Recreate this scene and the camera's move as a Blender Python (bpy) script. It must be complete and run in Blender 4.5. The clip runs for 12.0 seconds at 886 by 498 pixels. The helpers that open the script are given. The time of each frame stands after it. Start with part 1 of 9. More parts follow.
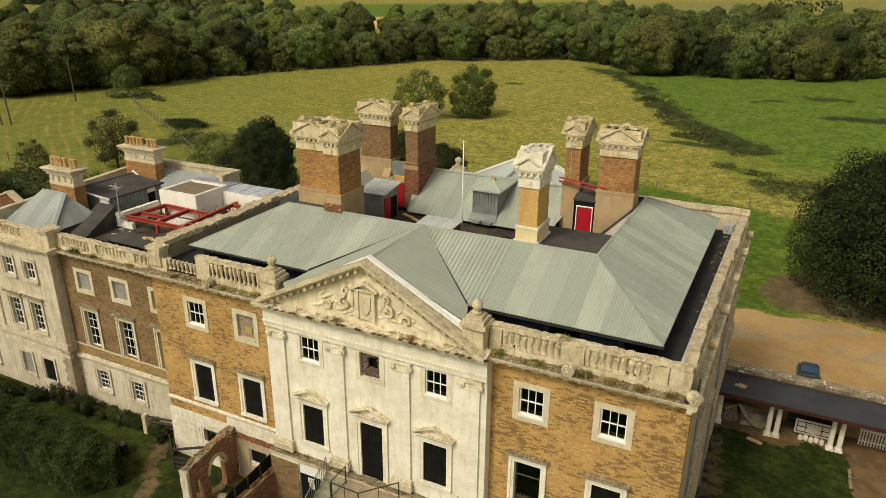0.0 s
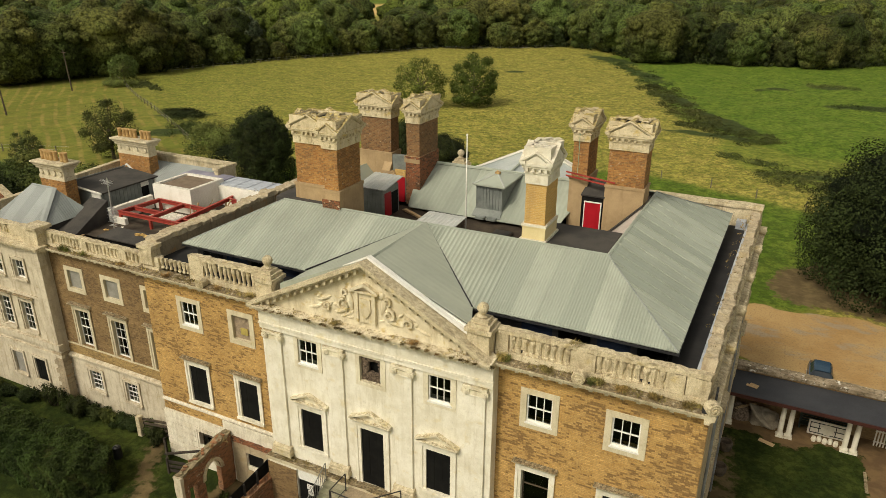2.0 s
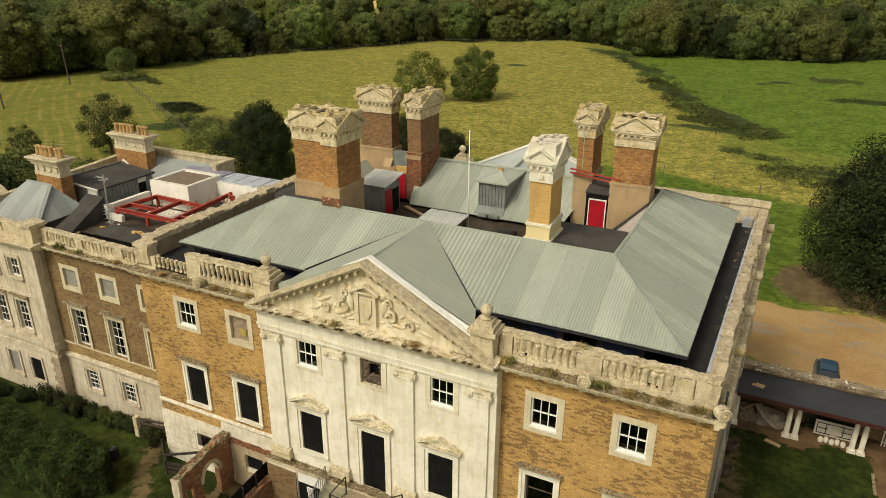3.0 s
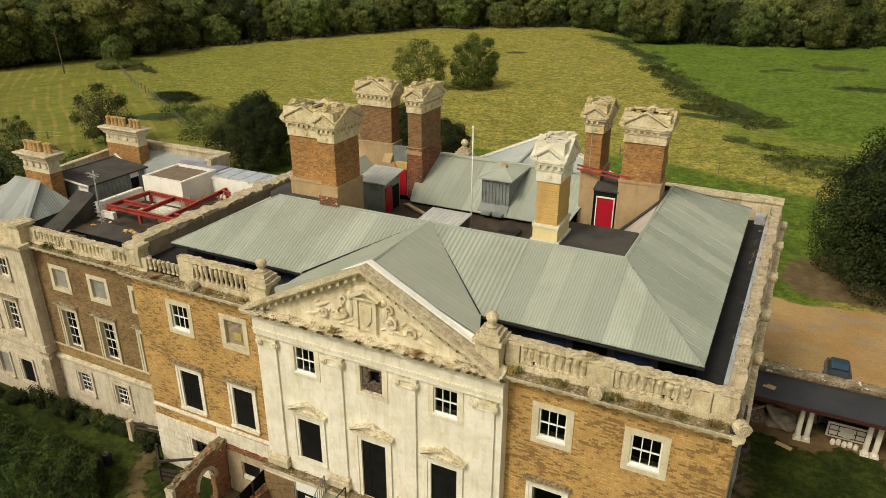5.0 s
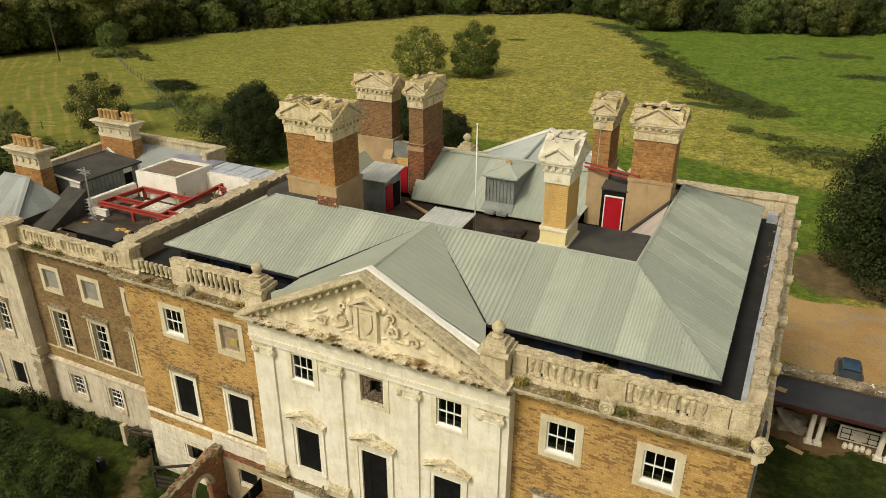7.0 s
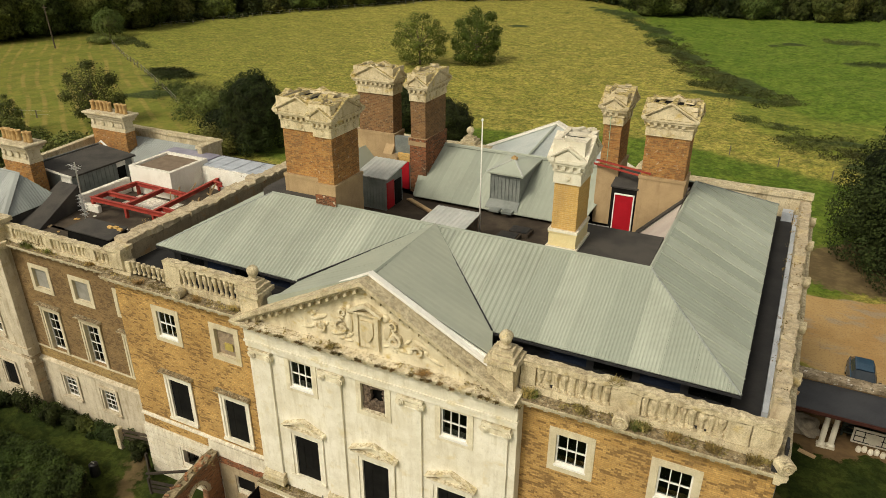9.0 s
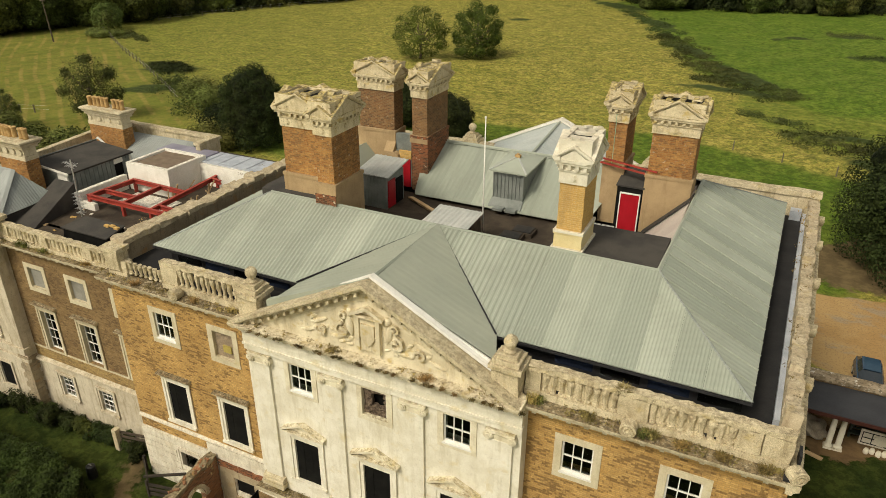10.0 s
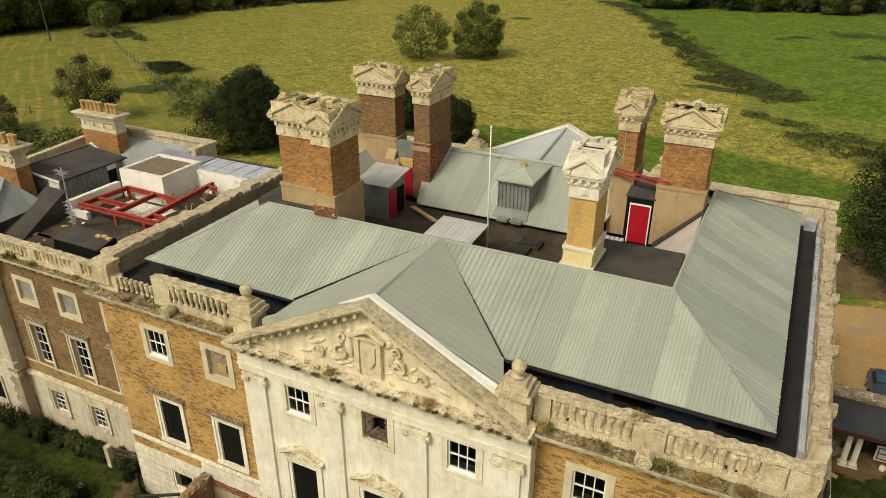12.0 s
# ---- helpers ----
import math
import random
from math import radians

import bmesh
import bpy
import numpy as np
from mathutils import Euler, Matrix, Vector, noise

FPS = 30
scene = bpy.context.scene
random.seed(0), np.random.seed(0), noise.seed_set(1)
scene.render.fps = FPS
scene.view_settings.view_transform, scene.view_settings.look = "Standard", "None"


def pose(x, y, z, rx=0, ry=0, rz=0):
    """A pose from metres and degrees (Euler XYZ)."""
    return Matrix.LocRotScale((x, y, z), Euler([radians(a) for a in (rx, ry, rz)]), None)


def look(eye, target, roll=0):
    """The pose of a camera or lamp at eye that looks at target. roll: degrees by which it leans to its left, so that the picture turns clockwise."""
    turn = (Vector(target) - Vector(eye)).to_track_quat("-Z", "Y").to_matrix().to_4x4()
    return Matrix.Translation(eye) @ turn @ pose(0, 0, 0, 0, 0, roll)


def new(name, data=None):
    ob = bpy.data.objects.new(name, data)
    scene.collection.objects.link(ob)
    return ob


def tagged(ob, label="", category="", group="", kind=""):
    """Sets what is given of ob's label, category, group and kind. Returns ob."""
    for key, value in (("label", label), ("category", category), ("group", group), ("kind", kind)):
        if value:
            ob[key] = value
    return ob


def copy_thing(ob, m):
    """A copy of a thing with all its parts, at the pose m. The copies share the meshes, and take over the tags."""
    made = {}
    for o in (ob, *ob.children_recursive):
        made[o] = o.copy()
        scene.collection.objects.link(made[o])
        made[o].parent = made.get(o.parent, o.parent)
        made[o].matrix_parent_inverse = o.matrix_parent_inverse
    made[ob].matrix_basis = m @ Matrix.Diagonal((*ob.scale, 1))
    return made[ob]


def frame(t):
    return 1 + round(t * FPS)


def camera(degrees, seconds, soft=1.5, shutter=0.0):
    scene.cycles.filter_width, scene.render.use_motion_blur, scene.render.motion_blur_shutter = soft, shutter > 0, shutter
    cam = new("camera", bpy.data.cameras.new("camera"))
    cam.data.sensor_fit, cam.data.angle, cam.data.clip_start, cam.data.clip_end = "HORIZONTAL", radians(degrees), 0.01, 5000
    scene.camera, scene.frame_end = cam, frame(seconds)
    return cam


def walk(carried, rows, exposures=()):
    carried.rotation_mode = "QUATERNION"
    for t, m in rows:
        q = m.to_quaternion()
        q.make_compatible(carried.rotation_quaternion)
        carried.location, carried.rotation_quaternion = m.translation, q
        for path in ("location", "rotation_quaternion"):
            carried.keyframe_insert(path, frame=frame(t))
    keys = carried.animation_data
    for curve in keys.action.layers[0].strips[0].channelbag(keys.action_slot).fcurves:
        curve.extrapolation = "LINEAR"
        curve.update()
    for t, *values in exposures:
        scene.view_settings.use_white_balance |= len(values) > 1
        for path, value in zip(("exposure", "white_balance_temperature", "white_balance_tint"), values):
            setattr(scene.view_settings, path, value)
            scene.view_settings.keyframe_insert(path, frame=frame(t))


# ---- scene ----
cam = camera(64.8, 12.0, soft=0.8)
PATH = [
    (0, (-0.16, -0.21, 26.086), (-0.979, 1.468, 25.369), 0.4),
    (0.5, (-0.332, 0.085, 26.074), (-1.15, 1.761, 25.351), 0.3),
    (1, (-0.536, 0.399, 26.038), (-1.353, 2.073, 25.307), 0.3),
    (1.5, (-0.721, 0.71, 26.036), (-1.536, 2.38, 25.296), 0.3),
    (2, (-0.905, 1.003, 26.036), (-1.719, 2.67, 25.288), 0.3),
    (2.5, (-1.104, 1.295, 26.028), (-1.916, 2.959, 25.271), 0.3),
    (3, (-1.293, 1.583, 26.015), (-2.104, 3.244, 25.25), 0.3),
    (5, (-2.039, 2.752, 26.102), (-2.841, 4.401, 25.304), 0.2),
    (5.5, (-2.194, 3.031, 26.144), (-2.995, 4.677, 25.338), 0.2),
    (6, (-2.395, 3.306, 26.204), (-3.193, 4.948, 25.388), 0.2),
    (6.5, (-2.568, 3.589, 26.213), (-3.365, 5.229, 25.39), 0.2),
    (7, (-2.75, 3.871, 26.24), (-3.544, 5.507, 25.408), 0.2),
    (9, (-3.468, 4.997, 26.296), (-4.255, 6.619, 25.429), 0.2),
    (9.5, (-3.647, 5.257, 26.311), (-4.433, 6.875, 25.436), 0.2),
    (10, (-3.822, 5.528, 26.296), (-4.606, 7.142, 25.413), 0.2),
    (10.5, (-4.003, 5.82, 26.328), (-4.784, 7.43, 25.436), 0.2),
    (11, (-4.174, 6.094, 26.335), (-4.957, 7.705, 25.445), 0.2),
    (11.5, (-4.337, 6.363, 26.337), (-5.121, 7.975, 25.449), 0.1),
    (12, (-4.517, 6.644, 26.366), (-5.3, 8.256, 25.478), 0.2),
]
walk(cam, [(t, look(eye, target, roll)) for t, eye, target, roll in PATH], exposures=[(0.0, 0.0), (12.0, 0.0)])

# ---- world and light: a bright overcast late-summer day ----
SUN_ELEV, SUN_AZ = 50.0, 200.0
world = bpy.data.worlds.new("overcast_sky")
scene.world = world
world.use_nodes = True
wn, wl = world.node_tree.nodes, world.node_tree.links
sky = wn.new("ShaderNodeTexSky")
sky.sky_type = "NISHITA"
sky.sun_disc = False
sky.sun_elevation = radians(SUN_ELEV)
sky.sun_rotation = radians(SUN_AZ)
sky.air_density, sky.dust_density, sky.ozone_density = 1.0, 4.0, 1.0
grey = wn.new("ShaderNodeHueSaturation")
grey.inputs["Saturation"].default_value = 0.22
wl.new(sky.outputs[0], grey.inputs["Color"])
warm = wn.new("ShaderNodeMix")
warm.data_type, warm.blend_type = "RGBA", "MULTIPLY"
warm.inputs[0].default_value = 1.0
wl.new(grey.outputs[0], warm.inputs[6])
warm.inputs[7].default_value = (1.0, 0.94, 0.79, 1)
wl.new(warm.outputs[2], wn["Background"].inputs["Color"])
wn["Background"].inputs["Strength"].default_value = 0.138
sun = new("sun", bpy.data.lights.new("sun", "SUN"))
sun.data.energy, sun.data.angle, sun.data.color = 2.0, radians(14), (1.0, 0.90, 0.71)
a = radians(SUN_AZ)
sun.matrix_basis = look((0, 0, 60), (-60 * math.sin(a) / math.tan(radians(SUN_ELEV)), -60 * math.cos(a) / math.tan(radians(SUN_ELEV)), 0))

# ---- small mesh helpers ----


def empty(name, loc, label, category, group="", kind=""):
    ob = new(name)
    ob.location = loc
    ob.empty_display_size = 0.3
    ob.matrix_basis = Matrix.Translation(loc)
    return tagged(ob, label, category, group, kind)


def mesh_of(name, bm, mats, smooth=False):
    me = bpy.data.meshes.new(name)
    bm.normal_update()
    bm.to_mesh(me)
    bm.free()
    for m in (mats if isinstance(mats, (list, tuple)) else [mats]):
        me.materials.append(m)
    if smooth:
        me.polygons.foreach_set("use_smooth", [True] * len(me.polygons))
    return me


def under(ob, parent):
    ob.parent = parent
    ob.matrix_parent_inverse = parent.matrix_basis.inverted() if parent.parent is None else Matrix.Identity(4)
    return ob


def part(name, bm, mat, parent, label="", smooth=False):
    ob = new(name, mesh_of(name, bm, mat, smooth))
    under(ob, parent)
    return tagged(ob, label)


def thing(name, bm, mat, label, category, group="", kind="", smooth=False):
    return tagged(new(name, mesh_of(name, bm, mat, smooth)), label, category, group, kind)


def box(bm, x0, x1, y0, y1, z0, z1):
    v = [bm.verts.new(p) for p in ((x0, y0, z0), (x1, y0, z0), (x1, y1, z0), (x0, y1, z0), (x0, y0, z1), (x1, y0, z1), (x1, y1, z1), (x0, y1, z1))]
    for f in ((3, 2, 1, 0), (4, 5, 6, 7), (0, 1, 5, 4), (1, 2, 6, 5), (2, 3, 7, 6), (3, 0, 4, 7)):
        bm.faces.new([v[i] for i in f])
    return bm


def one_box(*a):
    return box(bmesh.new(), *a)


def extrude(bm, a, b):
    """A solid between two equal rings of points."""
    va, vb = [bm.verts.new(p) for p in a], [bm.verts.new(p) for p in b]
    n = len(va)
    f = [bm.faces.new(va), bm.faces.new(list(reversed(vb)))]
    for i in range(n):
        f.append(bm.faces.new((va[(i + 1) % n], va[i], vb[i], vb[(i + 1) % n])))
    bmesh.ops.recalc_face_normals(bm, faces=f)
    return bm


def prism_x(bm, yz, x0, x1):
    return extrude(bm, [(x0, y, z) for y, z in yz], [(x1, y, z) for y, z in yz])


def prism_y(bm, xz, y0, y1):
    return extrude(bm, [(x, y0, z) for x, z in xz], [(x, y1, z) for x, z in xz])


def prism_z(bm, xy, z0, z1):
    return extrude(bm, [(x, y, z0) for x, y in xy], [(x, y, z1) for x, y in xy])


def lathe(bm, profile, seg=10, at=(0, 0, 0)):
    rings = []
    for r, z in profile:
        rings.append([bm.verts.new((at[0] + r * math.cos(2 * math.pi * i / seg), at[1] + r * math.sin(2 * math.pi * i / seg), at[2] + z)) for i in range(seg)])
    for a, b in zip(rings, rings[1:]):
        for i in range(seg):
            bm.faces.new((a[i], a[(i + 1) % seg], b[(i + 1) % seg], b[i]))
    bm.faces.new(list(reversed(rings[0])))
    bm.faces.new(rings[-1])
    return bm


def rod(bm, p, q, r=0.03, seg=6, r2=None):
    p, q = Vector(p), Vector(q)
    d = (q - p).normalized()
    s = d.orthogonal().normalized()
    t = d.cross(s)
    r2 = r if r2 is None else r2
    ra = [tuple(p + r * (s * math.cos(2 * math.pi * i / seg) + t * math.sin(2 * math.pi * i / seg))) for i in range(seg)]
    rb = [tuple(q + r2 * (s * math.cos(2 * math.pi * i / seg) + t * math.sin(2 * math.pi * i / seg))) for i in range(seg)]
    return extrude(bm, ra, rb)


def beam(bm, p, q, w, h):
    """A squared bar from p to q, w wide and h high."""
    p, q = Vector(p), Vector(q)
    d = (q - p).normalized()
    s = d.cross(Vector((0, 0, 1)))
    s = (Vector((1, 0, 0)) if s.length < 1e-3 else s.normalized()) * w / 2
    u = s.cross(d).normalized() * h / 2
    return extrude(bm, [tuple(p + o) for o in (-s - u, s - u, s + u, -s + u)], [tuple(q + o) for o in (-s - u, s - u, s + u, -s + u)])


def wall(bm, axis, a0, a1, z0, z1, n0, n1, holes=()):
    """A wall along axis 'x' or 'y' from a0 to a1, its faces at n0 and n1, with rectangular openings (a, b, za, zb) through it."""
    us = sorted({a0, a1, *[h[0] for h in holes], *[h[1] for h in holes]})
    ws = sorted({z0, z1, *[h[2] for h in holes], *[h[3] for h in holes]})
    us, ws = [u for u in us if a0 <= u <= a1], [w for w in ws if z0 <= w <= z1]

    def solid(i, j):
        if not (0 <= i < len(us) - 1 and 0 <= j < len(ws) - 1):
            return False
        u, w = (us[i] + us[i + 1]) / 2, (ws[j] + ws[j + 1]) / 2
        return not any(h[0] < u < h[1] and h[2] < w < h[3] for h in holes)
    made = []

    def quad(*c):
        made.append(bm.faces.new([bm.verts.new((u, n, w) if axis == "x" else (n, u, w)) for u, n, w in c]))
    for i in range(len(us) - 1):
        for j in range(len(ws) - 1):
            if not solid(i, j):
                continue
            u0, u1, w0, w1 = us[i], us[i + 1], ws[j], ws[j + 1]
            quad((u0, n0, w0), (u1, n0, w0), (u1, n0, w1), (u0, n0, w1))
            quad((u1, n1, w0), (u0, n1, w0), (u0, n1, w1), (u1, n1, w1))
            if not solid(i - 1, j):
                quad((u0, n1, w0), (u0, n0, w0), (u0, n0, w1), (u0, n1, w1))
            if not solid(i + 1, j):
                quad((u1, n0, w0), (u1, n1, w0), (u1, n1, w1), (u1, n0, w1))
            if not solid(i, j - 1):
                quad((u0, n1, w0), (u1, n1, w0), (u1, n0, w0), (u0, n0, w0))
            if not solid(i, j + 1):
                quad((u0, n0, w1), (u1, n0, w1), (u1, n1, w1), (u0, n1, w1))
    bmesh.ops.remove_doubles(bm, verts=bm.verts, dist=1e-4)
    bmesh.ops.recalc_face_normals(bm, faces=bm.faces)
    return bm


def roughen(bm, amount, scale=1.5, seed=0.0):
    """Worn, uneven stone: nudge every corner by a smooth noise."""
    for v in bm.verts:
        n = noise.noise_vector(v.co * scale + Vector((seed, 7.1, 3.3)))
        v.co += n * amount
    return bm


def cut_up(bm, step=0.4):
    """Split long edges so that a worn edge can wander."""
    for _ in range(6):
        es = [e for e in bm.edges if e.calc_length() > step]
        if not es:
            break
        bmesh.ops.subdivide_edges(bm, edges=es, cuts=1, use_grid_fill=True)
    return bm


# ---- materials ----


class Nodes:
    def __init__(self, name, rough=0.8, metal=0.0, spec=0.3):
        self.mat = bpy.data.materials.new(name)
        self.mat.use_nodes = True
        self.t = self.mat.node_tree
        self.b = self.t.nodes["Principled BSDF"]
        self.b.inputs["Roughness"].default_value = rough
        self.b.inputs["Metallic"].default_value = metal
        self.b.inputs["Specular IOR Level"].default_value = spec
        self.pos = self.t.nodes.new("ShaderNodeNewGeometry").outputs["Position"]

    def put(self, socket, value):
        if isinstance(value, bpy.types.NodeSocket):
            self.t.links.new(value, socket)
        else:
            socket.default_value = (*value, 1) if isinstance(value, (tuple, list)) and len(value) == 3 and socket.type == "RGBA" else value

    def scaled(self, sx, sy, sz, src=None):
        n = self.t.nodes.new("ShaderNodeVectorMath")
        n.operation = "MULTIPLY"
        self.put(n.inputs[0], src or self.pos)
        n.inputs[1].default_value = (sx, sy, sz)
        return n.outputs[0]

    def noise(self, scale, detail=4, vec=None, rough=0.6, distort=0.0):
        n = self.t.nodes.new("ShaderNodeTexNoise")
        n.inputs["Scale"].default_value = scale
        n.inputs["Detail"].default_value = detail
        n.inputs["Roughness"].default_value = rough
        n.inputs["Distortion"].default_value = distort
        self.put(n.inputs["Vector"], vec or self.pos)
        return n.outputs["Fac"]

    def ramp(self, fac, lo, hi, a=0.0, b=1.0):
        n = self.t.nodes.new("ShaderNodeMapRange")
        n.interpolation_type = "SMOOTHSTEP"
        self.put(n.inputs[0], fac)
        for i, v in zip((1, 2, 3, 4), (lo, hi, a, b)):
            n.inputs[i].default_value = v
        return n.outputs[0]

    def mix(self, fac, a, b, blend="MIX"):
        n = self.t.nodes.new("ShaderNodeMix")
        n.data_type, n.blend_type = "RGBA", blend
        self.put(n.inputs[0], fac)
        self.put(n.inputs[6], a)
        self.put(n.inputs[7], b)
        return n.outputs[2]

    def math(self, op, a, b=0.0, clamp=False):
        n = self.t.nodes.new("ShaderNodeMath")
        n.operation, n.use_clamp = op, clamp
        self.put(n.inputs[0], a)
        self.put(n.inputs[1], b)
        return n.outputs[0]

    def random(self):
        return self.t.nodes.new("ShaderNodeObjectInfo").outputs["Random"]

    def island(self):
        return self.t.nodes.new("ShaderNodeNewGeometry").outputs["Random Per Island"]

    def xyz(self, src=None):
        n = self.t.nodes.new("ShaderNodeSeparateXYZ")
        self.put(n.inputs[0], src or self.pos)
        return n.outputs

    def vec(self, x, y, z):
        n = self.t.nodes.new("ShaderNodeCombineXYZ")
        for i, v in enumerate((x, y, z)):
            self.put(n.inputs[i], v)
        return n.outputs[0]

    def color(self, c):
        self.put(self.b.inputs["Base Color"], c)
        return self

    def bump(self, height, strength=0.3, dist=0.02):
        n = self.t.nodes.new("ShaderNodeBump")
        n.inputs["Strength"].default_value = strength
        n.inputs["Distance"].default_value = dist
        self.put(n.inputs["Height"], height)
        self.put(self.b.inputs["Normal"], n.outputs[0])
        return self


def plain(name, c1, c2, scale=3.0, rough=0.8, metal=0.0, bump=0.2, fine=40.0, spec=0.3):
    n = Nodes(name, rough, metal, spec)
    f = n.ramp(n.noise(scale, 5), 0.35, 0.65)
    g = n.ramp(n.noise(fine, 3), 0.3, 0.7, 0.85, 1.1)
    n.color(n.mix(1.0, n.mix(f, c1, c2), n.vec(g, g, g), "MULTIPLY"))
    n.bump(n.noise(fine, 3), bump, 0.01)
    return n.mat


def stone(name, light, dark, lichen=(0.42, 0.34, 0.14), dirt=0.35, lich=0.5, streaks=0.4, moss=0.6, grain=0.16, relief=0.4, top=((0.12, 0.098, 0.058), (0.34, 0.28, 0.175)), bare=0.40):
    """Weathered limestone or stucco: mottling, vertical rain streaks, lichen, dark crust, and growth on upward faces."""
    n = Nodes(name, 0.9, 0, 0.2)
    c = n.mix(n.ramp(n.noise(1.1, 8, rough=0.72), 0.36, 0.68), light, [0.5 * (p + q) for p, q in zip(light, dark)])
    c = n.mix(n.ramp(n.noise(2.3, 8, n.scaled(1.6, 1.6, 0.22), 0.7), 0.47, 0.70, 0, streaks), c, dark)
    c = n.mix(n.ramp(n.noise(1.7, 5, n.scaled(1, 1, 1.3)), 0.55, 0.72, 0, lich), c, lichen)
    c = n.mix(n.ramp(n.noise(6.5, 9, rough=0.8), 0.555, 0.65, 0, dirt), c, (0.075, 0.06, 0.038))
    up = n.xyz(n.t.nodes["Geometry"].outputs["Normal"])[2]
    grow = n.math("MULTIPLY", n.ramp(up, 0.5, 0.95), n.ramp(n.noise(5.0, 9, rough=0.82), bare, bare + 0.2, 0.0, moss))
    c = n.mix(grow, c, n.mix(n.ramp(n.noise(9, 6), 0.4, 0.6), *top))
    g = n.ramp(n.noise(30, 5, rough=0.75), 0.3, 0.7, 1.0 - grain, 1.0 + grain * 0.7)
    n.color(n.mix(1.0, c, n.vec(g, g, g), "MULTIPLY"))
    n.bump(n.noise(14, 6, rough=0.7), relief, 0.03)
    return n.mat


def brick(name, c1, c2, mortar, dark, dark_amount=0.5, patch=None, cut=0.545, pale=0.0, freq=2.4):
    """Brickwork at true size: courses of 75 mm, single bricks that differ, and broken runs of burnt bricks along each course."""
    n = Nodes(name, 0.9, 0, 0.2)
    x, y, z = n.xyz()
    s = n.math("ADD", x, y)
    t = n.t.nodes.new("ShaderNodeTexBrick")
    n.put(t.inputs["Vector"], n.vec(s, z, 0.0))
    for k, v in (("Scale", 1.0), ("Mortar Size", 0.010), ("Mortar Smooth", 0.2), ("Bias", 0.0), ("Brick Width", 0.225), ("Row Height", 0.075)):
        t.inputs[k].default_value = v
    t.offset = 0.5
    for k, v in (("Color1", c1), ("Color2", c2), ("Mortar", c1)):
        n.put(t.inputs[k], v)
    row = n.math("FLOOR", n.math("DIVIDE", z, 0.075))
    u = n.math("ADD", s, n.math("MULTIPLY", n.math("MODULO", row, 2.0), 0.1125))
    w = n.t.nodes.new("ShaderNodeTexWhiteNoise")
    w.noise_dimensions = "2D"
    n.put(w.inputs["Vector"], n.vec(n.math("FLOOR", n.math("DIVIDE", u, 0.225)), row, 0.0))
    one = w.outputs["Value"]
    r = n.t.nodes.new("ShaderNodeTexWhiteNoise")
    r.noise_dimensions = "1D"
    n.put(r.inputs["W"], row)
    run = n.noise(1.0, 3, n.vec(n.math("ADD", n.math("MULTIPLY", s, freq), n.math("MULTIPLY", r.outputs["Value"], 91.0)), n.math("MULTIPLY", r.outputs["Value"], 57.0), 0.0))
    zone = n.noise(0.42, 4, n.scaled(1, 1, 1.6))
    score = n.math("ADD", n.math("MULTIPLY", one, 0.20), n.math("ADD", n.math("MULTIPLY", run, 0.42), n.math("MULTIPLY", zone, 0.38)))
    shade = n.ramp(one, 0.0, 1.0, 0.84, 1.14)
    c = n.mix(1.0, t.outputs["Color"], n.vec(shade, shade, shade), "MULTIPLY")
    c = n.mix(n.ramp(n.noise(0.35, 5), 0.42, 0.66, 0, 0.45), c, [0.62 * p + 0.38 * q for p, q in zip(c2, dark)])
    c = n.mix(n.ramp(score, cut - 0.10, cut, 0, dark_amount * 0.45), c, dark)
    c = n.mix(n.ramp(score, cut - 0.01, cut + 0.05, 0, dark_amount), c, dark)
    if pale:
        c = n.mix(n.ramp(n.noise(5.5, 4), 0.62, 0.70, 0, pale), c, (0.62, 0.54, 0.40))
    if patch:
        c = n.mix(n.ramp(n.noise(1.1, 6), 0.50, 0.60, 0, 0.8), c, patch)
    c = n.mix(n.math("MULTIPLY", t.outputs["Fac"], 0.6), c, mortar)
    c = n.mix(n.ramp(n.noise(0.5, 5, n.scaled(1.4, 1.4, 0.5)), 0.52, 0.75, 0, 0.3), c, (0.16, 0.11, 0.06))
    g = n.ramp(n.noise(24, 4, rough=0.7), 0.3, 0.7, 0.84, 1.12)
    n.color(n.mix(1.0, c, n.vec(g, g, g), "MULTIPLY"))
    n.bump(n.math("SUBTRACT", n.noise(22, 4), n.math("MULTIPLY", t.outputs["Fac"], 0.9)), 0.45, 0.014)
    return n.mat


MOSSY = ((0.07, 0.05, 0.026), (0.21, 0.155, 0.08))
GOLD = ((0.13, 0.10, 0.04), (0.44, 0.35, 0.12))
STONE = stone("limestone", (0.68, 0.61, 0.44), (0.34, 0.27, 0.16), (0.48, 0.38, 0.17), 0.35, 0.5, 0.45, 0.7)
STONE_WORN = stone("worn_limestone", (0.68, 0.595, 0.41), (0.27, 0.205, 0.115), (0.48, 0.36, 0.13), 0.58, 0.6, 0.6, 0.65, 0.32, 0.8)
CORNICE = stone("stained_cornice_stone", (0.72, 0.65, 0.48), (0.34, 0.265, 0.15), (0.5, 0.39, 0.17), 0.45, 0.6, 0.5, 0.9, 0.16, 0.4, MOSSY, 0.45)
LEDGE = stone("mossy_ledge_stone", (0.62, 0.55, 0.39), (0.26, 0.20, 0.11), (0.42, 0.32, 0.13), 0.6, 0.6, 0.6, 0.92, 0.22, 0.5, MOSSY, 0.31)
STUCCO = stone("cream_stucco", (0.835, 0.80, 0.69), (0.56, 0.505, 0.36), (0.67, 0.58, 0.35), 0.16, 0.6, 0.6, 0.35, 0.06, 0.12)
